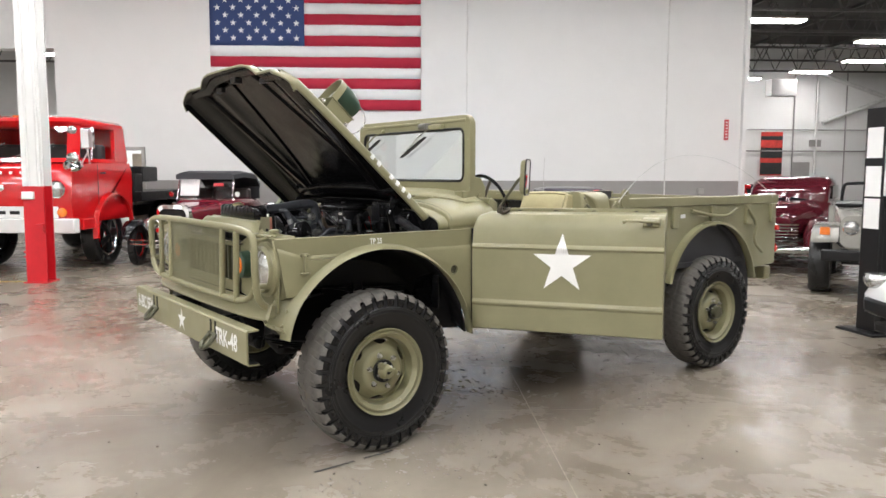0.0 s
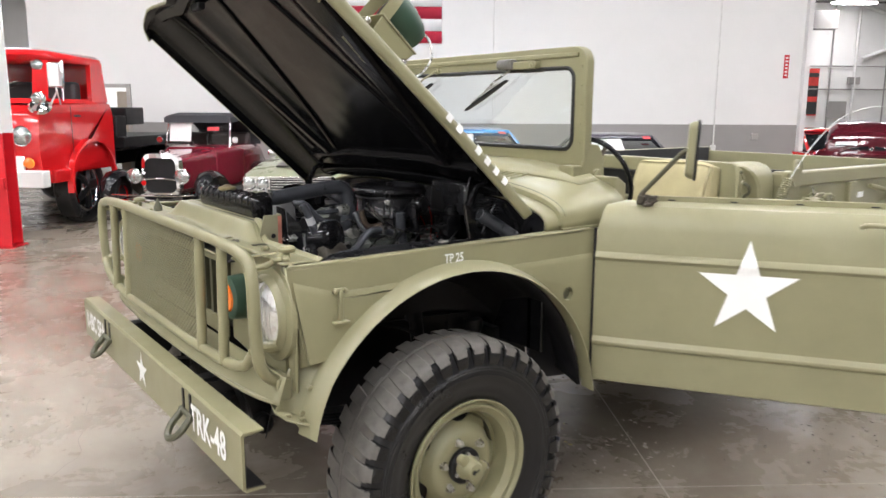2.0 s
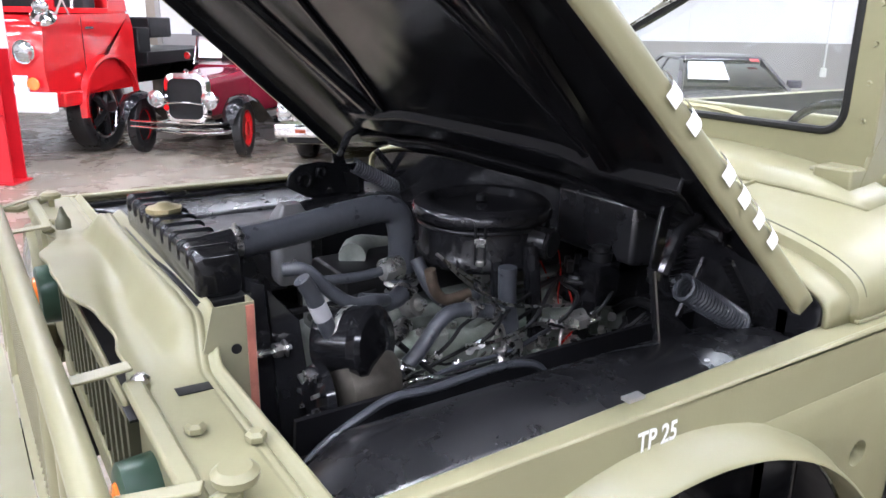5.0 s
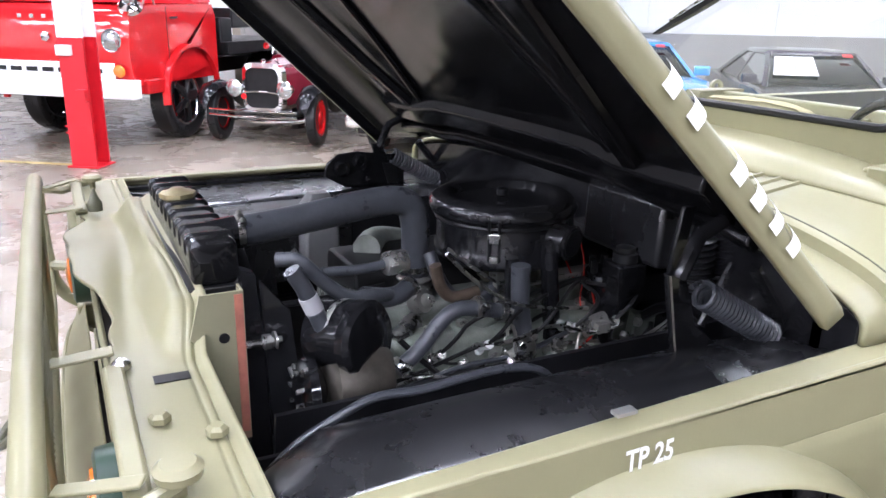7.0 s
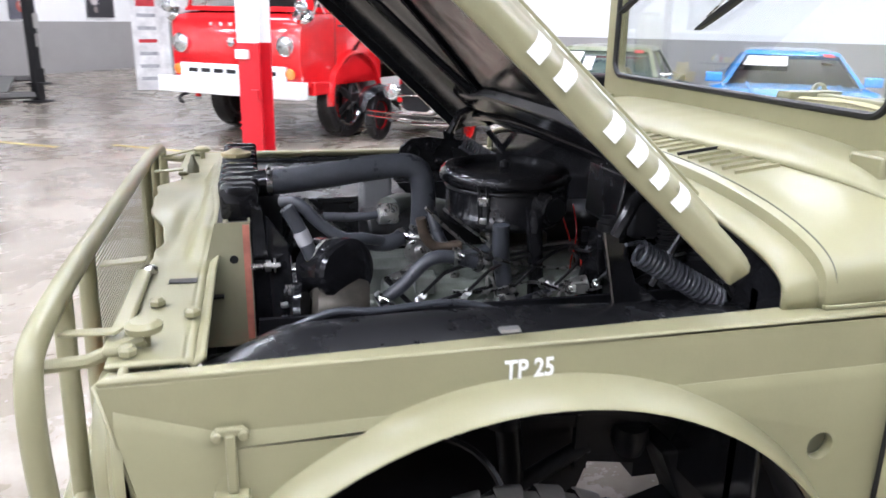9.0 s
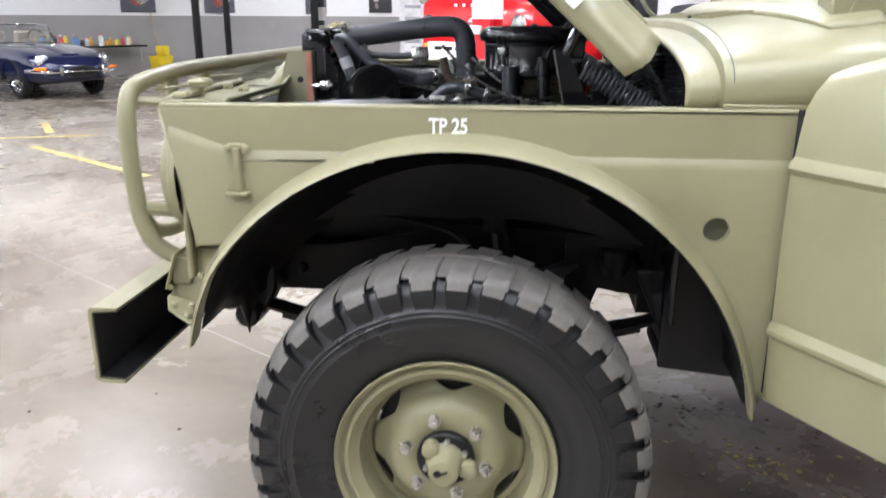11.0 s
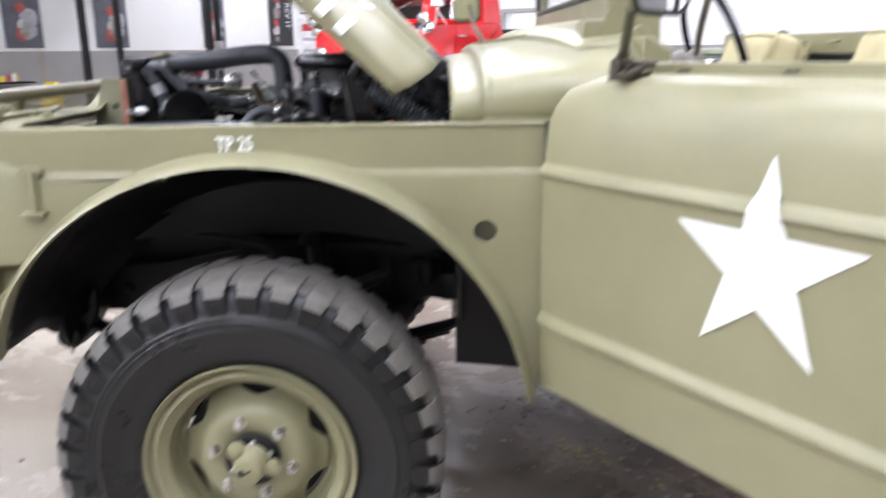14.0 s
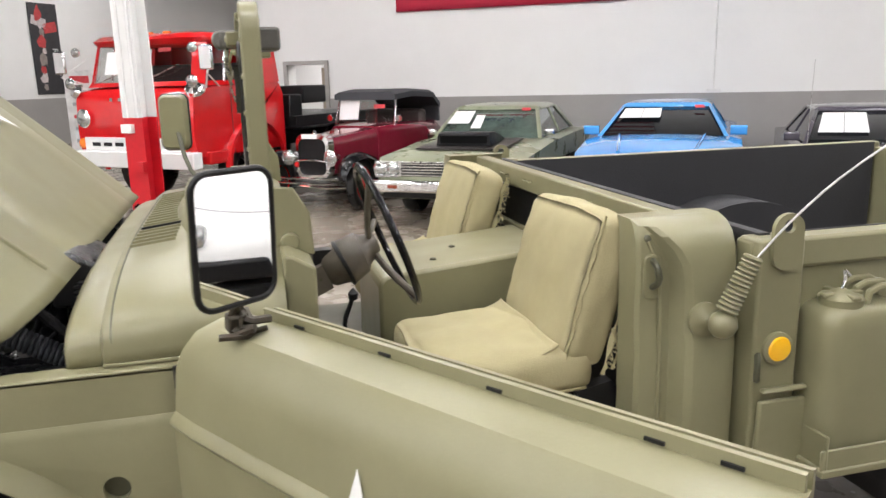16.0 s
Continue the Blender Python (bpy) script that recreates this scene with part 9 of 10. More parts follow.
ep("bracket_bolt", MB().cyl((-0.452, -0.43, 1.255), (-0.395, -0.43, 1.255), 0.006, n=8).lathe([(0.013, 0), (0.013, 0.012)], (-0.425, -0.43, 1.255), (1, 0, 0), 6).lathe([(0.015, 0), (0.015, 0.004)], (-0.408, -0.43, 1.255), (1, 0, 0), 14), STEEL, rad)
ep("side_channel", MB().rings([[(x, -0.40, z) for x, z in ((-0.447, 0.95), (-0.41, 0.95), (-0.415, 1.20), (-0.425, 1.36), (-0.447, 1.37))], [(x, -0.372, z) for x, z in ((-0.447, 0.95), (-0.41, 0.95), (-0.415, 1.20), (-0.425, 1.36), (-0.447, 1.37))]]), BLACKP, rad)
ep("splash_plate", MB().plate([(-0.41, -0.42, 0.98), (-0.36, -0.46, 1.02), (-0.38, -0.43, 1.30), (-0.42, -0.40, 1.35)], (0.6, 0.8, 0), 0.004), BLACKP, rad)
ep("fan_shroud", MB().lathe([(0.27, -0.02), (0.26, 0.03), (0.24, 0.05), (0.235, 0.05), (0.25, 0.02), (0.26, -0.02)], (-0.43, -0.03, 1.09), (1, 0, 0), 40, cap=False), BLACKM, rad)
fan = ep("fan", MB().lathe([(0.05, 0), (0.05, 0.03), (0.03, 0.05)], (-0.38, -0.10, 1.09), (1, 0, 0), 16), STEEL)
for k in range(6):
    a = math.pi / 3 * k
    ep("fan_blade", MB().box((-0.37, -0.10 + 0.12 * math.cos(a), 1.10 + 0.12 * math.sin(a)), (0.01, 0.17, 0.07), (math.degrees(a), 18, 0)), BLACKM, fan)

# upper hose
hz = ep("radiator_hose", MB().tube([(-0.43, -0.20, 1.375), (-0.30, -0.20, 1.385), (-0.14, -0.20, 1.408), (-0.065, -0.20, 1.405), (-0.05, -0.20, 1.345), (-0.055, -0.20, 1.245)], 0.029, 16, 3), HOSE, label="thick ribbed rubber radiator hose")
ep("hose_clamp", MB().lathe([(0.0315, -0.006), (0.0315, 0.006)], (-0.405, -0.20, 1.377), (1, 0, 0.03), 20), STEEL, hz)
ep("clamp_screw", MB().cyl((-0.405, -0.24, 1.40), (-0.405, -0.20, 1.412), 0.006, n=8), STEEL, hz)
ep("hose_clamp", MB().lathe([(0.0315, -0.006), (0.0315, 0.006)], (-0.054, -0.20, 1.26), (0, 0, 1), 20), STEEL, hz)

# engine: block, head, covers, manifold
eng = ep("engine", MB().box((0.14, -0.16, 0.95), (0.72, 0.34, 0.34)).box((0.14, -0.14, 1.15), (0.70, 0.26, 0.10)), CAST, label="oily dark green cast iron engine block", bevel=0.02)
ep("valve_cover", MB().rings([[(x, -0.10 + b, 1.22 + c) for b, c in rounded(-0.09, 0.09, -0.03, 0.05, 0.03)] for x in (-0.18, -0.17, 0.45, 0.46)]), BLACKM, eng, bevel=0.006)
ep("thermostat_housing", MB().lathe([(0.05, -0.05), (0.052, -0.01), (0.036, 0.0), (0.032, 0.04)], (-0.055, -0.20, 1.19), (0, 0, 1), 20).box((-0.055, -0.215, 1.17), (0.11, 0.10, 0.03)), STEEL, eng, bevel=0.004)
ep("outlet_elbow", MB().tube([(-0.06, -0.22, 1.17), (-0.11, -0.30, 1.165), (-0.16, -0.33, 1.16)], 0.022, 12, 2), STEEL, eng)
ep("intake_runner", MB().tube([(-0.12, -0.10, 1.28), (-0.06, 0.0, 1.27), (0.05, 0.02, 1.24)], 0.03, 12, 2).tube([(0.10, -0.15, 1.18), (0.2, -0.30, 1.12), (0.3, -0.33, 1.06)], 0.028, 12, 2), CAST, eng)
r = random.Random(5)
lump = MB()
for k in range(34):
    c = (r.uniform(-0.2, 0.48), r.uniform(-0.40, -0.30), r.uniform(0.93, 1.19))
    if r.random() < 0.5:
        lump.cyl(c, (c[0] + r.uniform(-0.05, 0.05), c[1] - r.uniform(0.02, 0.06), c[2] + r.uniform(-0.03, 0.03)), r.uniform(0.010, 0.026), n=10)
    else:
        lump.box(c, (r.uniform(0.02, 0.08), r.uniform(0.02, 0.07), r.uniform(0.02, 0.06)), (r.uniform(-20, 20), r.uniform(-20, 20), r.uniform(-30, 30)))
tagged(ep("casting", lump, CAST, eng, bevel=0.004), kind="stuff")
bolts = MB()
for k in range(30):
    c = (r.uniform(-0.2, 0.45), r.uniform(-0.43, -0.36), r.uniform(0.95, 1.2))
    bolts.lathe([(0.011, 0), (0.011, -0.008), (0.007, -0.013)], c, (r.uniform(-0.3, 0.3), 1, r.uniform(-0.3, 0.3)), 6)
tagged(ep("fastener", bolts, STEEL, eng), kind="stuff")
ep("oil_pipe", MB().cyl((0.165, -0.36, 1.33), (0.175, -0.38, 1.12), 0.018, n=12).lathe([(0.024, -0.015), (0.024, 0.015)], (0.175, -0.38, 1.15), (0, 0, 1), 14), BLACKP, eng)
ep("carburetor", MB().box((0.16, -0.2, 1.255), (0.12, 0.12, 0.08)).cyl((0.08, -0.26, 1.24), (0.12, -0.24, 1.25), 0.018).box((0.21, -0.27, 1.23), (0.04, 0.05, 0.05)), mat("oily_zinc", (0.13, 0.12, 0.09), 0.35, 0.7, var=0.4, scale=30), eng, bevel=0.008)
AC = Vector((0.142, -0.215, 0))
ac = ep("air_cleaner", MB().lathe([(q * 1.07, w) for q, w in ((0.09, 1.268), (0.125, 1.272), (0.133, 1.281), (0.133, 1.298), (0.130, 1.302), (0.131, 1.366), (0.140, 1.369), (0.1445, 1.375), (0.1455, 1.384), (0.142, 1.396), (0.132, 1.405), (0.116, 1.4085), (0.108, 1.404), (0.102, 1.392), (0.092, 1.386), (0.04, 1.388), (0.012, 1.394))], AC, (0, 0, 1), 56), BLACKP, label="round gloss black oil bath air cleaner")
ep("band", MB().lathe([(0.1415, 1.356), (0.1435, 1.360), (0.1415, 1.364)], AC, (0, 0, 1), 56, cap=False), BLACKM, ac)
ep("snout", MB().cyl(AC + Vector((0.045, -0.115, 1.335)), AC + Vector((0.066, -0.168, 1.330)), 0.033, n=24).lathe([(0.033, -0.004), (0.037, 0), (0.033, 0.004)], AC + Vector((0.064, -0.164, 1.3305)), (0.37, -0.93, -0.08), 24), BLACKP, ac)
ep("snout_opening", MB().lathe([(0.028, 0), (0.028, 0.0015)], AC + Vector((0.0662, -0.1685, 1.330)), (0.37, -0.93, -0.08), 24), BLACKM, ac)
for a in (234, 330, 100):
    ca, sa = math.cos(radians(a)), math.sin(radians(a))
    for da in (-0.010, 0.010):
        off = AC + Vector((-sa * da, ca * da, 0))
        ep("clip", MB().tube([off + Vector((0.141 * ca, 0.141 * sa, 1.296)), off + Vector((0.150 * ca, 0.150 * sa, 1.33)), off + Vector((0.148 * ca, 0.148 * sa, 1.36)), off + Vector((0.158 * ca, 0.158 * sa, 1.383))], 0.0032, 6, 1), BLACKM, ac)
    ep("clip_plate", MB().box(AC + Vector((0.147 * ca, 0.147 * sa, 1.345)), (0.010, 0.026, 0.022), (0, 0, a)), STEEL if a == 234 else BLACKM, ac, bevel=0.003)
    ep("clip_foot", MB().box(AC + Vector((0.145 * ca, 0.145 * sa, 1.300)), (0.010, 0.018, 0.014), (0, 0, a)), STEEL if a == 234 else BLACKM, ac, bevel=0.003)
ep("wing_nut", MB().lathe([(0.012, 0), (0.012, 0.012), (0.004, 0.016)], AC + Vector((0, 0, 1.400)), (0, 0, 1), 10), BLACKM, ac)

# oil canister / generator on the near front of the engine
gen = ep("oil_filter", MB().lathe([(0.02, -0.008), (0.056, -0.007), (0.064, 0.0), (0.065, 0.018), (0.061, 0.022), (0.061, 0.095), (0.035, 0.105)], (-0.262, -0.48, 1.252), (-0.56, 0.80, -0.14), 28), BLACKP, label="black oil filter canister")
alt = ep("alternator", MB().lathe([(0.02, -0.005), (0.045, 0.0), (0.060, 0.012), (0.063, 0.03), (0.063, 0.09), (0.05, 0.11)], (-0.335, -0.47, 1.175), (1, 0.15, 0), 28), mat("cast_alloy", (0.095, 0.085, 0.070), 0.45, 0.6, var=0.3, scale=25, bump=0.2, bump_scale=80), label="bare alloy alternator with a slotted pulley fan")
ep("fan_pulley", MB().lathe([(0.012, -0.05), (0.026, -0.05), (0.054, -0.036), (0.058, -0.022), (0.040, -0.012), (0.02, -0.005)], (-0.335, -0.47, 1.175), (1, 0.15, 0), 28), BLACKP, alt)
for k in range(10):
    a = 2 * math.pi * k / 10
    ep("pulley_slot", MB().box((-0.382, -0.477 + 0.042 * math.cos(a), 1.175 + 0.042 * math.sin(a)), (0.012, 0.018, 0.006), (math.degrees(a), 0, 8)), STEEL, alt)
ep("drive_belt", MB().tube([(-0.385, -0.40, 1.12), (-0.385, -0.20, 1.20), (-0.385, -0.12, 1.14), (-0.385, -0.16, 0.95), (-0.385, -0.36, 1.0)], 0.009, 6, 2, loop=True), BLACKM, gen)

# box on the firewall, master cylinder, coil
ep("blower_box", MB().prism([(0.345, 1.285), (0.452, 1.27), (0.452, 1.385), (0.40, 1.418), (0.350, 1.418)], -0.475, -0.23), SATINB, label="gloss black heater blower box", bevel=0.01)
mc = ep("master_cylinder", MB().rings([[(0.33 + a * q, -0.40 + b * q, z) for a, b in rounded(-0.036, 0.036, -0.032, 0.032, 0.010)] for z, q in ((1.185, 0.7), (1.215, 0.95), (1.262, 1.0), (1.280, 1.02), (1.284, 0.9))]), BLACKP, label="black brake master cylinder", bevel=0.004)
ep("filler_cap", MB().lathe([(0.026, 0), (0.026, 0.018), (0.02, 0.02), (0.02, 0.03), (0.006, 0.034)], (0.33, -0.40, 1.284), (0, 0, 1), 18), BLACKM, mc)
ep("vacuum_hose_ribs", MB().tube([(0.446, -0.48, 1.350), (0.449, -0.48, 1.29), (0.452, -0.48, 1.235)], 0.031, 14, 1), BLACKM, mc)
for k in range(9):
    ep("hose_rib", MB().lathe([(0.037, -0.003), (0.041, 0), (0.037, 0.003)], (0.446 + 0.0007 * k, -0.48, 1.340 - 0.0125 * k), (0.1, -0.05, -1), 18), STEEL if k == 7 else BLACKM, mc)

# hood hinges with counterbalance springs
for s, yy in ((-1, -0.645), (1, 0.74)):
    hg = ep("hood_hinge", MB().plate([(0.225, yy, 1.350), (0.265, yy, 1.345), (0.30, yy, 1.25), (0.36, yy, 1.20), (0.425, yy, 1.19), (0.43, yy, 1.10), (0.36, yy, 1.075), (0.30, yy, 1.10), (0.265, yy, 1.17)], (0, 1, 0), 0.012).plate([(0.36, yy, 1.10), (0.56, yy, 1.155), (0.57, yy, 1.12), (0.40, yy, 1.065)], (0, 1, 0), 0.010), BLACKP, label="black sheet steel hood hinge with a coil spring", bevel=0.002)
    a, b = Vector((0.292, yy - 0.014, 1.312)), Vector((0.475, yy - 0.014, 1.204))
    d = (b - a).normalized()
    e1_, e2_ = d.orthogonal().normalized(), d.cross(d.orthogonal().normalized())
    turns, pts = 19, []
    for k in range(turns * 10 + 1):
        t = k / (turns * 10)
        pts.append(a + d * ((b - a).length * t) + (e1_ * math.cos(k * 2 * math.pi / 10) + e2_ * math.sin(k * 2 * math.pi / 10)) * 0.0225)
    ep("coil_spring", MB().tube([a - d * 0.03, *pts, b + d * 0.03], 0.0044, 6), HOSE, hg)
    ep("hinge_arm", MB().tube([(0.25, yy, 1.34), (0.285, yy, 1.41), (0.335, yy, 1.43)], 0.013, 8).tube([(0.55, yy, 1.14), (0.47, yy + 0.02 * s, 1.26), (0.40, yy + 0.02 * s, 1.345)], 0.012, 8), BLACKP, hg)
    ep("pivot_bolt", MB().lathe([(0.02, 0), (0.02, -0.01), (0.012, -0.018)], (0.385, yy - 0.002, 1.085), (0, 1, 0), 12).lathe([(0.018, 0), (0.018, -0.01), (0.01, -0.016)], (0.55, yy - 0.002, 1.14), (0, 1, 0), 6), STEEL, hg)

# paler line drawn along the front edge of the near hinge plate
PALE_EDGE = mat("rubbed_plate_edge", (0.16, 0.14, 0.12), 0.45, 0.5, var=0.3, scale=40)
tp("plate_edge", MB().tube([(0.224, -0.652, 1.350), (0.262, -0.652, 1.172), (0.298, -0.652, 1.102)], 0.0018, 6), PALE_EDGE)
tp("hinge_strut", MB().rings([[(x + a, -0.60 + b, z) for a, b in ((-0.014, -0.005), (0.014, -0.005), (0.014, 0.005), (-0.014, 0.005))] for x, z in ((0.280, 1.318), (0.286, 1.38), (0.300, 1.45))]), BLACKP, bevel=0.003)
for px, pz in ((0.300, 1.160), (0.338, 1.120), (0.370, 1.150), (0.400, 1.128)):
    tp("plate_rivet", MB().lathe([(0.009, 0), (0.008, 0.005), (0.003, 0.006)], (px, -0.651, pz), (0, -1, 0), 10), BLACKP)

# hoses and wires
for name, pts, rad_, m in (
        ("vent_hose", [(-0.04, -0.24, 1.30), (-0.03, -0.28, 1.24), (0.0, -0.30, 1.21), (0.06, -0.31, 1.215), (0.10, -0.28, 1.235)], 0.014, HOSE),
        ("speed_cable", [(-0.028, -0.30, 1.325), (0.052, -0.31, 1.26), (0.156, -0.315, 1.197), (0.25, -0.31, 1.155), (0.33, -0.30, 1.15)], 0.0035, STEEL),
        ("choke_wire", [(0.29, -0.29, 1.32), (0.295, -0.32, 1.252), (0.263, -0.34, 1.164), (0.30, -0.38, 1.13)], 0.0016, REDLENS),
        ("ground_strap", [(-0.335, -0.30, 1.36), (-0.286, -0.305, 1.30), (-0.205, -0.30, 1.252), (-0.133, -0.29, 1.238)], 0.006, STEEL),
        ("filler_tube", [(0.089, -0.36, 1.12), (0.094, -0.355, 1.20), (0.094, -0.34, 1.30)], 0.016, BLACKP),
        ("linkage_rod", [(0.16, -0.41, 1.135), (0.25, -0.405, 1.122), (0.35, -0.40, 1.10)], 0.004, STEEL),
        ("linkage_rod", [(0.20, -0.43, 1.10), (0.21, -0.42, 1.15), (0.25, -0.40, 1.175)], 0.0035, STEEL),
        ("grey_wire", [(-0.20, -0.42, 1.12), (-0.14, -0.445, 1.145), (-0.07, -0.45, 1.12), (-0.05, -0.44, 1.06)], 0.0035, STEEL),
        ("fuel_line", [(-0.36, -0.27, 1.25), (-0.25, -0.26, 1.245), (-0.14, -0.25, 1.25)], 0.006, BLACKM),
        ("wiring_loom", [(-0.47, -0.61, 1.10), (-0.40, -0.595, 1.165), (-0.33, -0.59, 1.192), (-0.27, -0.586, 1.212), (-0.20, -0.588, 1.204), (-0.12, -0.587, 1.210), (-0.04, -0.586, 1.212), (0.04, -0.572, 1.185), (0.10, -0.54, 1.10)], 0.0070, HOSE),
        ("red_wire", [(0.30, -0.32, 1.24), (0.29, -0.36, 1.19), (0.28, -0.40, 1.14), (0.20, -0.42, 1.11)], 0.0024, REDLENS),
        ("red_wire", [(0.27, -0.16, 1.36), (0.30, -0.20, 1.28), (0.31, -0.26, 1.20)], 0.0018, REDLENS),
        ("black_wire", [(0.14, -0.44, 1.11), (0.22, -0.46, 1.13), (0.30, -0.48, 1.12), (0.36, -0.46, 1.15)], 0.006, BLACKM),
        ("black_wire", [(0.12, -0.46, 1.10), (0.24, -0.48, 1.105), (0.33, -0.50, 1.11), (0.40, -0.42, 1.14)], 0.006, BLACKM),
        ("black_wire", [(-0.30, -0.38, 1.26), (-0.33, -0.44, 1.18), (-0.27, -0.50, 1.10), (-0.15, -0.50, 1.08)], 0.005, BLACKM),
        ("ignition_lead", [(0.05, -0.40, 1.14), (0.02, -0.44, 1.08), (0.0, -0.44, 1.00)], 0.005, STEEL)):
    ep(name, MB().tube(pts, rad_, 10, 2 if len(pts) > 2 else 0), m)
for k in range(6):
    a = Vector((0.16 + 0.03 * k, -0.45 - 0.008 * k, 1.115 + 0.004 * k))
    ep("terminal", MB().cyl(a, a + Vector((0.05, 0.01, 0.006)), 0.006, n=8), STEEL if k % 2 else BLACKM)
# hoses, pipes and cables on the near side of the engine
for name, pts, r_, m in (
        ("bypass_hose", [(-0.16, -0.42, 1.155), (-0.109, -0.41, 1.182), (-0.071, -0.40, 1.219), (-0.043, -0.40, 1.241), (-0.008, -0.40, 1.243), (0.071, -0.40, 1.220)], 0.0145, HOSE),
        ("heater_hose", [(-0.345, -0.36, 1.365), (-0.313, -0.38, 1.369), (-0.276, -0.38, 1.323), (-0.228, -0.38, 1.285), (-0.187, -0.37, 1.284), (-0.13, -0.33, 1.26)], 0.012, HOSE),
        ("lower_hose", [(-0.338, -0.42, 1.365), (-0.321, -0.42, 1.338), (-0.300, -0.42, 1.286), (-0.287, -0.425, 1.249), (-0.275, -0.44, 1.20)], 0.0145, HOSE),
        ("outlet_hose", [(-0.188, -0.33, 1.267), (-0.123, -0.33, 1.253), (-0.080, -0.31, 1.268)], 0.018, HOSE),
        ("drain_hose", [(0.119, -0.37, 1.296), (0.121, -0.37, 1.215), (0.136, -0.37, 1.141)], 0.019, HOSE),
        ("throttle_cable", [(-0.056, -0.40, 1.350), (-0.010, -0.40, 1.301), (0.051, -0.40, 1.254), (0.114, -0.40, 1.221), (0.262, -0.40, 1.197)], 0.0038, STEEL),
        ("carburettor_pipe", [(-0.058, -0.36, 1.317), (-0.048, -0.36, 1.272), (-0.022, -0.36, 1.246), (0.032, -0.36, 1.254)], 0.0115, RUSTPIPE),
        ("sender_rod", [(-0.260, -0.33, 1.322), (-0.188, -0.33, 1.317), (-0.145, -0.33, 1.321)], 0.009, HOSE),
        ("hinge_rod", [(0.470, -0.65, 1.219), (0.588, -0.65, 1.199)], 0.011, BLACKP)):
    tp(name, MB().tube(pts, r_, 12, 2 if len(pts) > 2 else 0), m)
tp("hose_sleeve", MB().cyl((-0.3135, -0.42, 1.3185), (-0.3025, -0.42, 1.2915), 0.0158, n=16), GREYBAR)
tp("hose_tie", MB().cyl((-0.2905, -0.4235, 1.259), (-0.2885, -0.4245, 1.253), 0.0160, n=16), YP)
tp("hose_tie", MB().cyl((-0.2795, -0.434, 1.220), (-0.2780, -0.436, 1.214), 0.0160, n=16), YP)
for p, d in (((0.060, -0.40, 1.223), (0.96, 0, -0.28)), ((0.010, -0.40, 1.240), (0.98, 0, -0.2)), ((0.134, -0.37, 1.150), (0.2, 0, -1)), ((-0.088, -0.312, 1.264), (0.8, 0.4, 0.3)), ((-0.152, -0.418, 1.160), (0.9, 0.1, 0.45))):
    tp("worm_clamp", MB().lathe([(0.0195, -0.006), (0.0205, 0), (0.0195, 0.006)], p, d, 20).cyl(Vector(p) + Vector((0, -0.018, 0.012)), Vector(p) + Vector((0.012, -0.024, 0.006)), 0.005, n=8), STEEL)
tp("union", MB().lathe([(0.021, -0.028), (0.023, -0.02), (0.023, 0.012), (0.018, 0.02)], (0.138, -0.37, 1.118), (0, 0, 1), 14).cyl((0.138, -0.37, 1.115), (0.085, -0.385, 1.115), 0.014, n=12), STEEL)
tp("sender", MB().lathe([(0.006, -0.018), (0.020, -0.016), (0.022, -0.010), (0.022, 0.022), (0.019, 0.026), (0.008, 0.028)], (-0.128, -0.33, 1.322), (1, 0.05, 0.02), 24), mat("bright_alloy", (0.62, 0.61, 0.58), 0.28, 0.9, var=0.12, scale=30))
for k in range(6):
    r_ = random.Random(70 + k)
    d = Vector((r_.uniform(-0.01, 0.01), r_.uniform(-0.008, 0.008), 0))
    tp("bare_wire", MB().tube([Vector((0.150 + 0.008 * k, -0.52, 1.198 - 0.006 * k)) + d, Vector((0.185, -0.525, 1.166 + 0.003 * k)), Vector((0.250, -0.52, 1.148 + 0.004 * k)) + d, Vector((0.315, -0.515, 1.146 + 0.006 * k)), Vector((0.372, -0.51, 1.176 + 0.004 * k)) - d], 0.0019, 5, 2), STEEL)
    tp("wire_crimp", MB().cyl(Vector((0.205 + 0.014 * k, -0.524, 1.160 + 0.002 * k)), Vector((0.235 + 0.014 * k, -0.522, 1.152 + 0.003 * k)), 0.0045, n=8), BLACKM if k % 2 else STEEL)
# engine fittings: head bolts, plugs and leads, sender, coil, solenoid, clamps, brackets
ALLOY = mat("dull_alloy", (0.40, 0.39, 0.36), 0.30, 0.8, var=0.3, scale=30, bump=0.15, bump_scale=90)
GREENCAST = mat("faded_green_engine_paint", (0.215, 0.235, 0.20), 0.36, var=0.35, scale=12, dirt=(0.05, 0.04, 0.03), dirt_amount=0.7, dirt_scale=8, bump=0.2, bump_scale=60)
head_ = ep("cylinder_head", MB().rings([[(x, -0.345 + b, 1.125 + c) for b, c in rounded(-0.035, 0.06, -0.05, 0.045, 0.018)] for x in (-0.17, -0.16, 0.12, 0.30, 0.31)]), GREENCAST, eng, bevel=0.006)
ep("exhaust_manifold", MB().tube([(-0.14, -0.40, 1.06), (0.0, -0.415, 1.05), (0.18, -0.415, 1.05), (0.34, -0.40, 1.02)], 0.026, 12, 2), GREENCAST, eng)
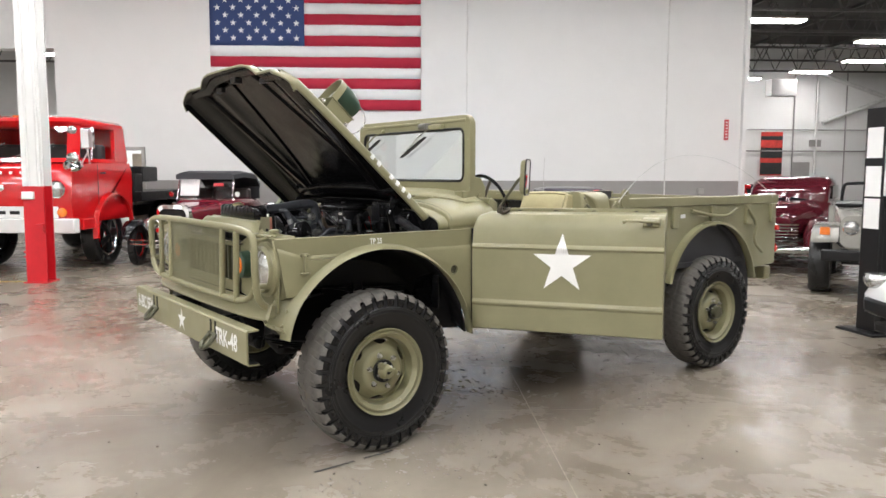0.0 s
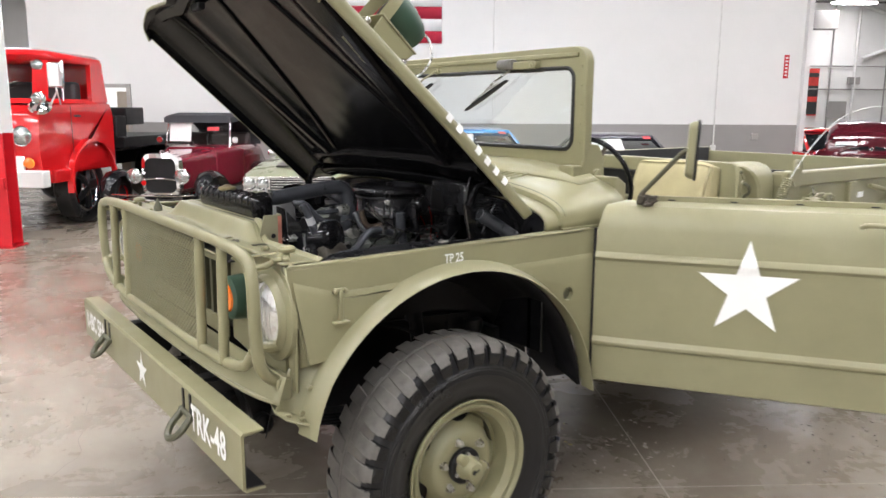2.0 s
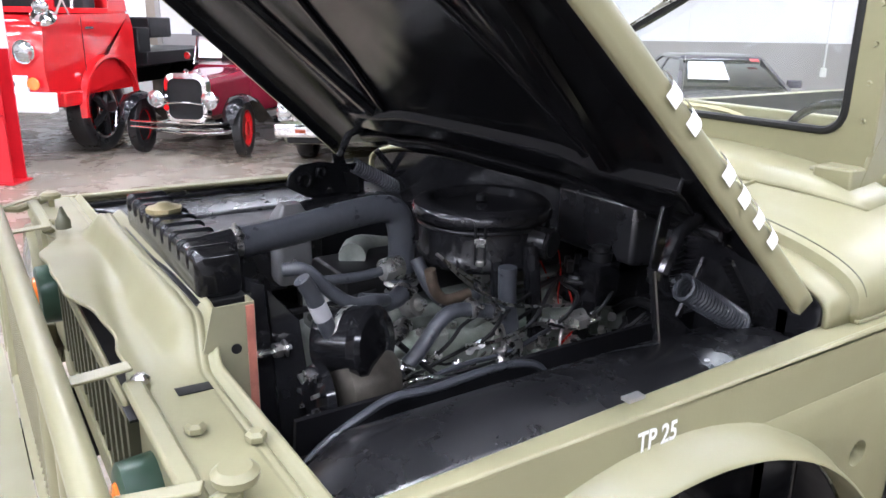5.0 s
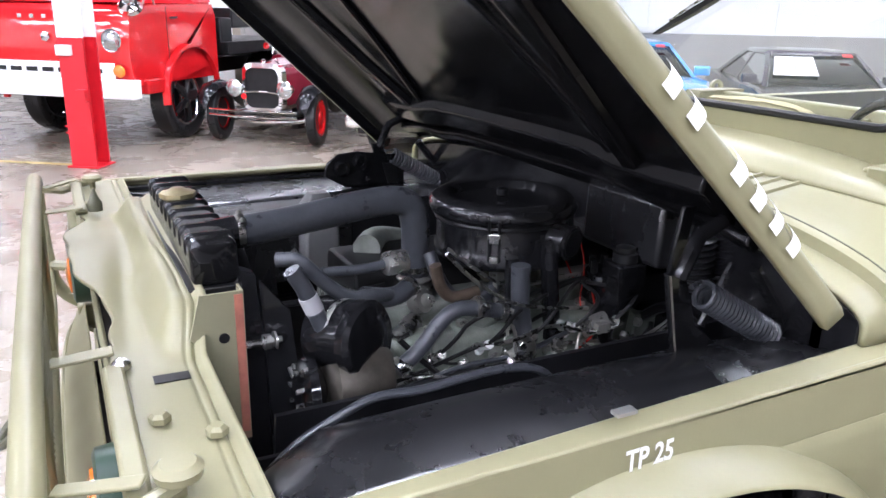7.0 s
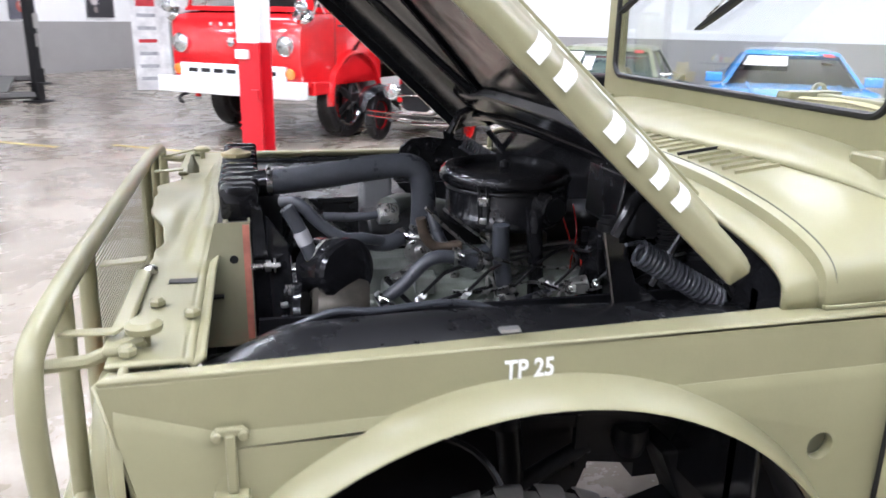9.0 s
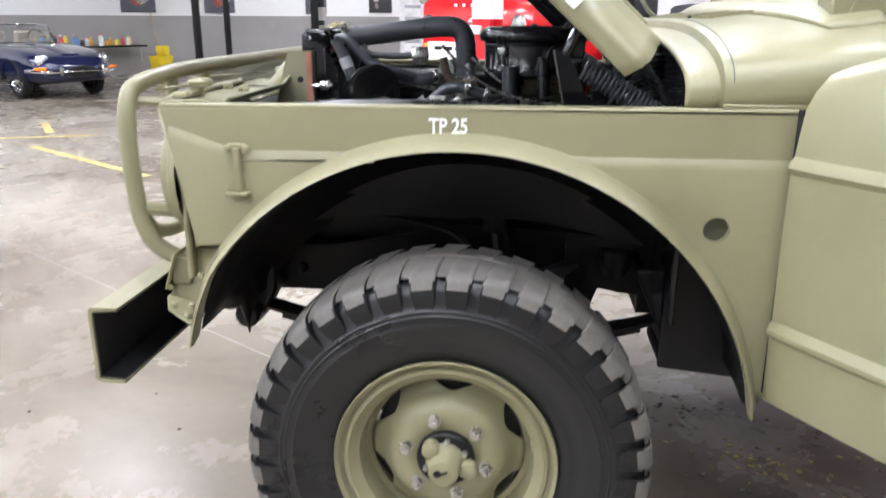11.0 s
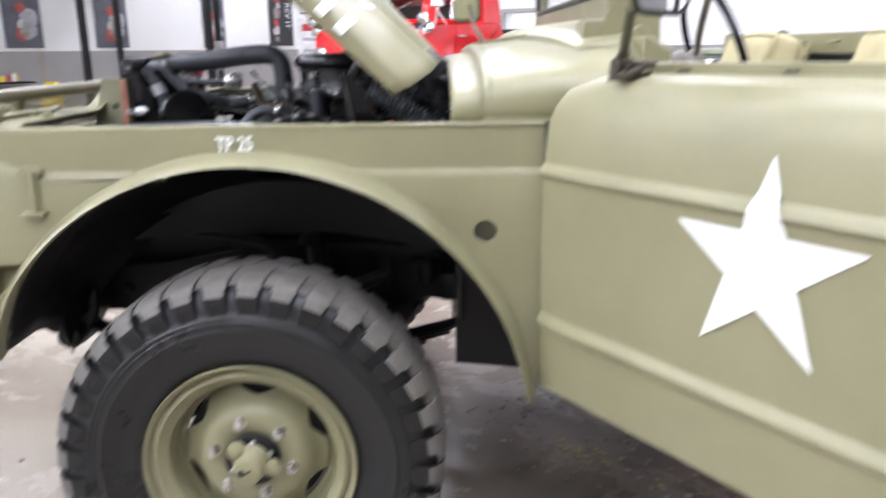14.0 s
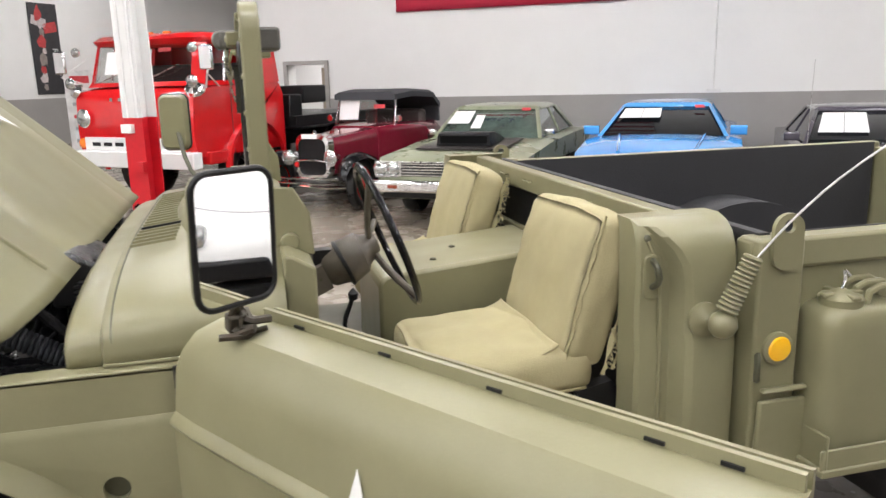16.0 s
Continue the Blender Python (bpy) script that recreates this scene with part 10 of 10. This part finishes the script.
for k in range(5):
    x = -0.13 + 0.10 * k
    ep("manifold_runner", MB().tube([(x, -0.36, 1.11), (x + 0.005, -0.40, 1.10), (x + 0.01, -0.415, 1.06)], 0.020, 10, 1), GREENCAST, eng)
    ep("spark_plug", MB().lathe([(0.011, 0), (0.011, 0.014), (0.006, 0.016), (0.006, 0.045), (0.009, 0.047), (0.009, 0.06)], (x + 0.03, -0.375, 1.135), (0, -0.8, 0.55), 8), PAPER if k % 2 else STEEL, eng)
    ep("plug_lead", MB().tube([(x + 0.03, -0.42, 1.168), (x + 0.05, -0.44, 1.20), (x + 0.09, -0.42, 1.225), (0.25, -0.33 - 0.008 * k, 1.235), (0.33, -0.32, 1.22)], 0.0042, 6, 2), BLACKM, eng)
for k in range(7):
    ep("head_bolt", MB().lathe([(0.012, 0), (0.012, 0.010), (0.007, 0.012)], (-0.15 + 0.072 * k, -0.325, 1.170), (0, 0, 1), 6), ALLOY, eng)
ep("temperature_sender", MB().lathe([(0.020, 0), (0.023, 0.006), (0.023, 0.030), (0.014, 0.034), (0.008, 0.05)], (-0.10, -0.30, 1.225), (0.3, -0.7, 0.3), 16), ALLOY, eng)
for z, q in ((1.205, 0.036), (1.222, 0.034), (1.24, 0.035)):
    ep("neck_ring", MB().lathe([(q, -0.005), (q + 0.004, 0), (q, 0.005)], (-0.054, -0.20, z), (0, 0, 1), 20), ALLOY, eng)
dist = ep("distributor", MB().lathe([(0.03, -0.09), (0.03, -0.02), (0.048, -0.01), (0.05, 0.03), (0.042, 0.045), (0.02, 0.05)], (0.335, -0.33, 1.195), (0, -0.1, 1), 20), BLACKP, label="black distributor with cap towers")
for k in range(6):
    a = 2 * math.pi * k / 6
    ep("cap_tower", MB().cyl((0.335 + 0.03 * math.cos(a), -0.335 + 0.03 * math.sin(a), 1.235), (0.335 + 0.032 * math.cos(a), -0.337 + 0.032 * math.sin(a), 1.268), 0.008, n=8), BLACKM, dist)
ep("ignition_coil", MB().lathe([(0.024, 0), (0.027, 0.006), (0.027, 0.09), (0.018, 0.096), (0.008, 0.12)], (0.29, -0.385, 1.11), (0.15, -0.1, 1), 18), BLACKP, eng)
ep("solenoid", MB().cyl((0.235, -0.40, 1.15), (0.285, -0.41, 1.165), 0.02, n=14).box((0.26, -0.43, 1.16), (0.03, 0.015, 0.02)), ALLOY, eng)
ep("heater_valve", MB().lathe([(0.014, 0), (0.018, 0.008), (0.018, 0.03), (0.01, 0.034)], (0.175, -0.385, 1.10), (0, -0.4, 1), 12).cyl((0.15, -0.39, 1.115), (0.20, -0.39, 1.115), 0.009, n=8), ALLOY, eng)
ep("linkage_rod", MB().cyl((-0.02, -0.30, 1.215), (0.30, -0.29, 1.225), 0.0045, n=6).cyl((0.08, -0.31, 1.19), (0.08, -0.30, 1.26), 0.005, n=6), ALLOY, eng)
ep("choke_housing", MB().lathe([(0.010, 0), (0.019, 0.004), (0.020, 0.014), (0.014, 0.022)], (0.10, -0.275, 1.252), (-0.2, -1, 0.1), 18), ALLOY, eng)
ep("fuel_pump", MB().lathe([(0.02, -0.03), (0.042, -0.02), (0.045, 0.0), (0.042, 0.02), (0.02, 0.035)], (-0.08, -0.43, 1.055), (0, -0.3, 1), 18), ALLOY, eng)
ep("dip_stick", MB().tube([(0.06, -0.40, 1.04), (0.065, -0.42, 1.14), (0.06, -0.415, 1.19), (0.045, -0.41, 1.20), (0.045, -0.415, 1.175)], 0.0035, 6, 1), ALLOY, eng)
ep("filter_strap", MB().lathe([(0.0625, -0.006), (0.0635, 0), (0.0625, 0.006)], (-0.290, -0.440, 1.245), (-0.56, 0.80, -0.14), 28, cap=False), ALLOY, gen)
for k in range(8):
    r_ = random.Random(40 + k)
    p0 = Vector((r_.uniform(-0.30, 0.0), r_.uniform(-0.46, -0.36), r_.uniform(1.10, 1.22)))
    p1 = Vector((r_.uniform(0.0, 0.36), r_.uniform(-0.46, -0.34), r_.uniform(1.10, 1.22)))
    m_ = (p0 + p1) / 2 + Vector((0, r_.uniform(-0.03, 0.02), r_.uniform(-0.06, 0.03)))
    ep("loom_wire", MB().tube([p0, p0.lerp(m_, 0.5) + Vector((0, 0, r_.uniform(-0.02, 0.03))), m_, p1.lerp(m_, 0.4) + Vector((0, 0, r_.uniform(-0.03, 0.02))), p1], r_.uniform(0.003, 0.006), 6, 2), (BLACKM, HOSE, STEEL, BLACKM)[k % 4], eng)
ep("firewall_loom", MB().tube([(0.47, -0.56, 1.10), (0.45, -0.50, 1.16), (0.44, -0.42, 1.18), (0.43, -0.36, 1.13)], 0.012, 8, 2), BLACKM)
ep("hinge_bolt", MB().lathe([(0.018, 0), (0.022, -0.008), (0.012, -0.02)], (0.60, -0.66, 1.16), (0, 1, 0), 12), mat("pale_rubber", (0.35, 0.31, 0.26), 0.7))
ep("hinge_stay", MB().cyl((0.47, -0.60, 1.19), (0.62, -0.62, 1.19), 0.012, n=10).cyl((0.36, -0.60, 1.22), (0.42, -0.60, 1.33), 0.008, n=8), BLACKP)
# cover strip and battery tray on the far side
ep("battery_tray", MB().box((-0.18, 0.56, 1.19), (0.42, 0.34, 0.02)).box((-0.18, 0.40, 1.12), (0.42, 0.01, 0.15)), SATINB, label="black battery tray", bevel=0.004)
ep("washer_bottle", MB().rings([[(-0.08 + a * k, 0.36 + b * k, z) for a, b in rounded(-0.05, 0.05, -0.04, 0.04, 0.015)] for k, z in ((0.9, 1.08), (1, 1.10), (0.95, 1.26), (0.5, 1.30))]), mat("pale_plastic_bottle", (0.14, 0.14, 0.14), 0.4), label="grey plastic bottle")
hb = tp("hinge_bracket", MB().prism([(0.102, 1.245), (0.112, 1.285), (0.150, 1.312), (0.215, 1.318), (0.300, 1.304), (0.378, 1.300), (0.380, 1.180), (0.300, 1.176), (0.170, 1.205)], 0.762, 0.774), BLACKP, bevel=0.004)
for hx, hz_, hr in ((0.160, 1.265, 0.026), (0.222, 1.285, 0.022), (0.250, 1.225, 0.014)):
    tp("boss", MB().lathe([(hr, 0.002), (hr, -0.012), (hr - 0.006, -0.015), (hr - 0.008, -0.006), (0.004, -0.005)], (hx, 0.762, hz_), (0, 1, 0), 22), BLACKP, hb)
tp("bracket_window", MB().prism([(0.300, 1.275), (0.355, 1.272), (0.355, 1.205), (0.320, 1.205)], 0.7595, 0.7615), BLACKM, hb, bevel=0.0005)
ep("paint_clip", MB().box((-0.02, -0.845, 1.260), (0.032, 0.016, 0.005)), mat("bare_metal_clip", (0.5, 0.5, 0.48), 0.4, 0.8))

# ---- tape strips and debris on the floor by the front wheel ----
def tape(a, b, w, seed):
    t = root("tape_strip", "torn strip of black tape on the concrete floor", "tape", Matrix())
    rr = random.Random(seed)
    a, b = Vector((*a, 0.005)), Vector((*b, 0.005))
    d = (b - a).normalized()
    s = Vector((-d.y, d.x, 0))
    pts = []
    n = 14
    for i in range(n + 1):
        p = a.lerp(b, i / n)
        pts.append([p - s * (w / 2 + rr.uniform(-0.002, 0.003)), p + s * (w / 2 + rr.uniform(-0.002, 0.003)), p + s * (w / 2) + Vector((0, 0, 0.002)), p - s * (w / 2) + Vector((0, 0, 0.002))])
    obj("strip", MB().rings(pts), TAPE, t)


def flakes(name, label, mtl, spots, seed):
    """Thin irregular chips and scuffs lying on the floor, scattered round the given spots (x, y, spread, count, size)."""
    q = random.Random(seed)
    mb = MB()
    for cx, cy, sp, cnt, sz in spots:
        for _ in range(cnt):
            x, y = cx + q.gauss(0, sp), cy + q.gauss(0, sp * 0.6)
            n_, s_ = q.randint(5, 8), sz * q.uniform(0.3, 1.3)
            st_, tw = q.uniform(0.35, 1.0), q.uniform(0, 3.14)
            ring = []
            for i in range(n_):
                a = 2 * math.pi * i / n_
                rr_ = s_ * q.uniform(0.5, 1.1)
                u_, v_ = rr_ * math.cos(a), rr_ * st_ * math.sin(a)
                ring.append((x + u_ * math.cos(tw) - v_ * math.sin(tw), y + u_ * math.sin(tw) + v_ * math.cos(tw)))
            mb.rings([[(a, b, 0.0005) for a, b in ring], [(a, b, 0.0035) for a, b in ring]])
    return tagged(obj(name, mb, mtl), label, "scuffs", "", "stuff")


flakes("floor_scuffs", "pale chips and scuffs in the floor coating", mat("bare_pale_concrete", (0.36, 0.33, 0.29), 0.7, var=0.1), [(-0.1, -1.25, 0.30, 70, 0.006), (0.0, -1.3, 0.15, 14, 0.012), (0.6, -1.0, 0.20, 40, 0.007), (1.3, -0.5, 0.25, 60, 0.012), (2.3, -1.2, 0.3, 50, 0.010), (-1.0, 1.6, 0.35, 60, 0.008), (3.0, -0.2, 0.35, 60, 0.012), (-0.5, -1.35, 0.2, 40, 0.007)], 21)
flakes("yellow_flakes", "flakes of old yellow paint on the floor", mat("old_yellow_paint", (0.42, 0.36, 0.16), 0.7, var=0.3), [(0.95, -0.12, 0.12, 46, 0.012), (1.15, -0.2, 0.15, 20, 0.01)], 22)
flakes("dark_scuffs", "dark rubbed marks on the floor", CRACK, [(0.78, 0.25, 0.10, 30, 0.012), (1.6, 0.1, 0.4, 40, 0.014), (2.4, 0.2, 0.3, 26, 0.016), (1.35, -0.35, 0.12, 20, 0.012)], 23)
tape((-0.477, -1.020), (-0.228, -1.008), 0.013, 1)
tape((-0.165, -1.004), (0.028, -0.996), 0.014, 2)
deb = MB()
rr = random.Random(3)
for k in range(60):
    x, y = rr.uniform(-2.5, 2.5), rr.uniform(-2.2, 0.5)
    q = rr.uniform(0.002, 0.007)
    deb.box((x, y, q / 2), (q * 2, q, q), (0, 0, rr.uniform(0, 180)))
tagged(obj("floor_grit", deb, CRACK), "loose specks of grit on the concrete floor", "grit", "", "stuff")
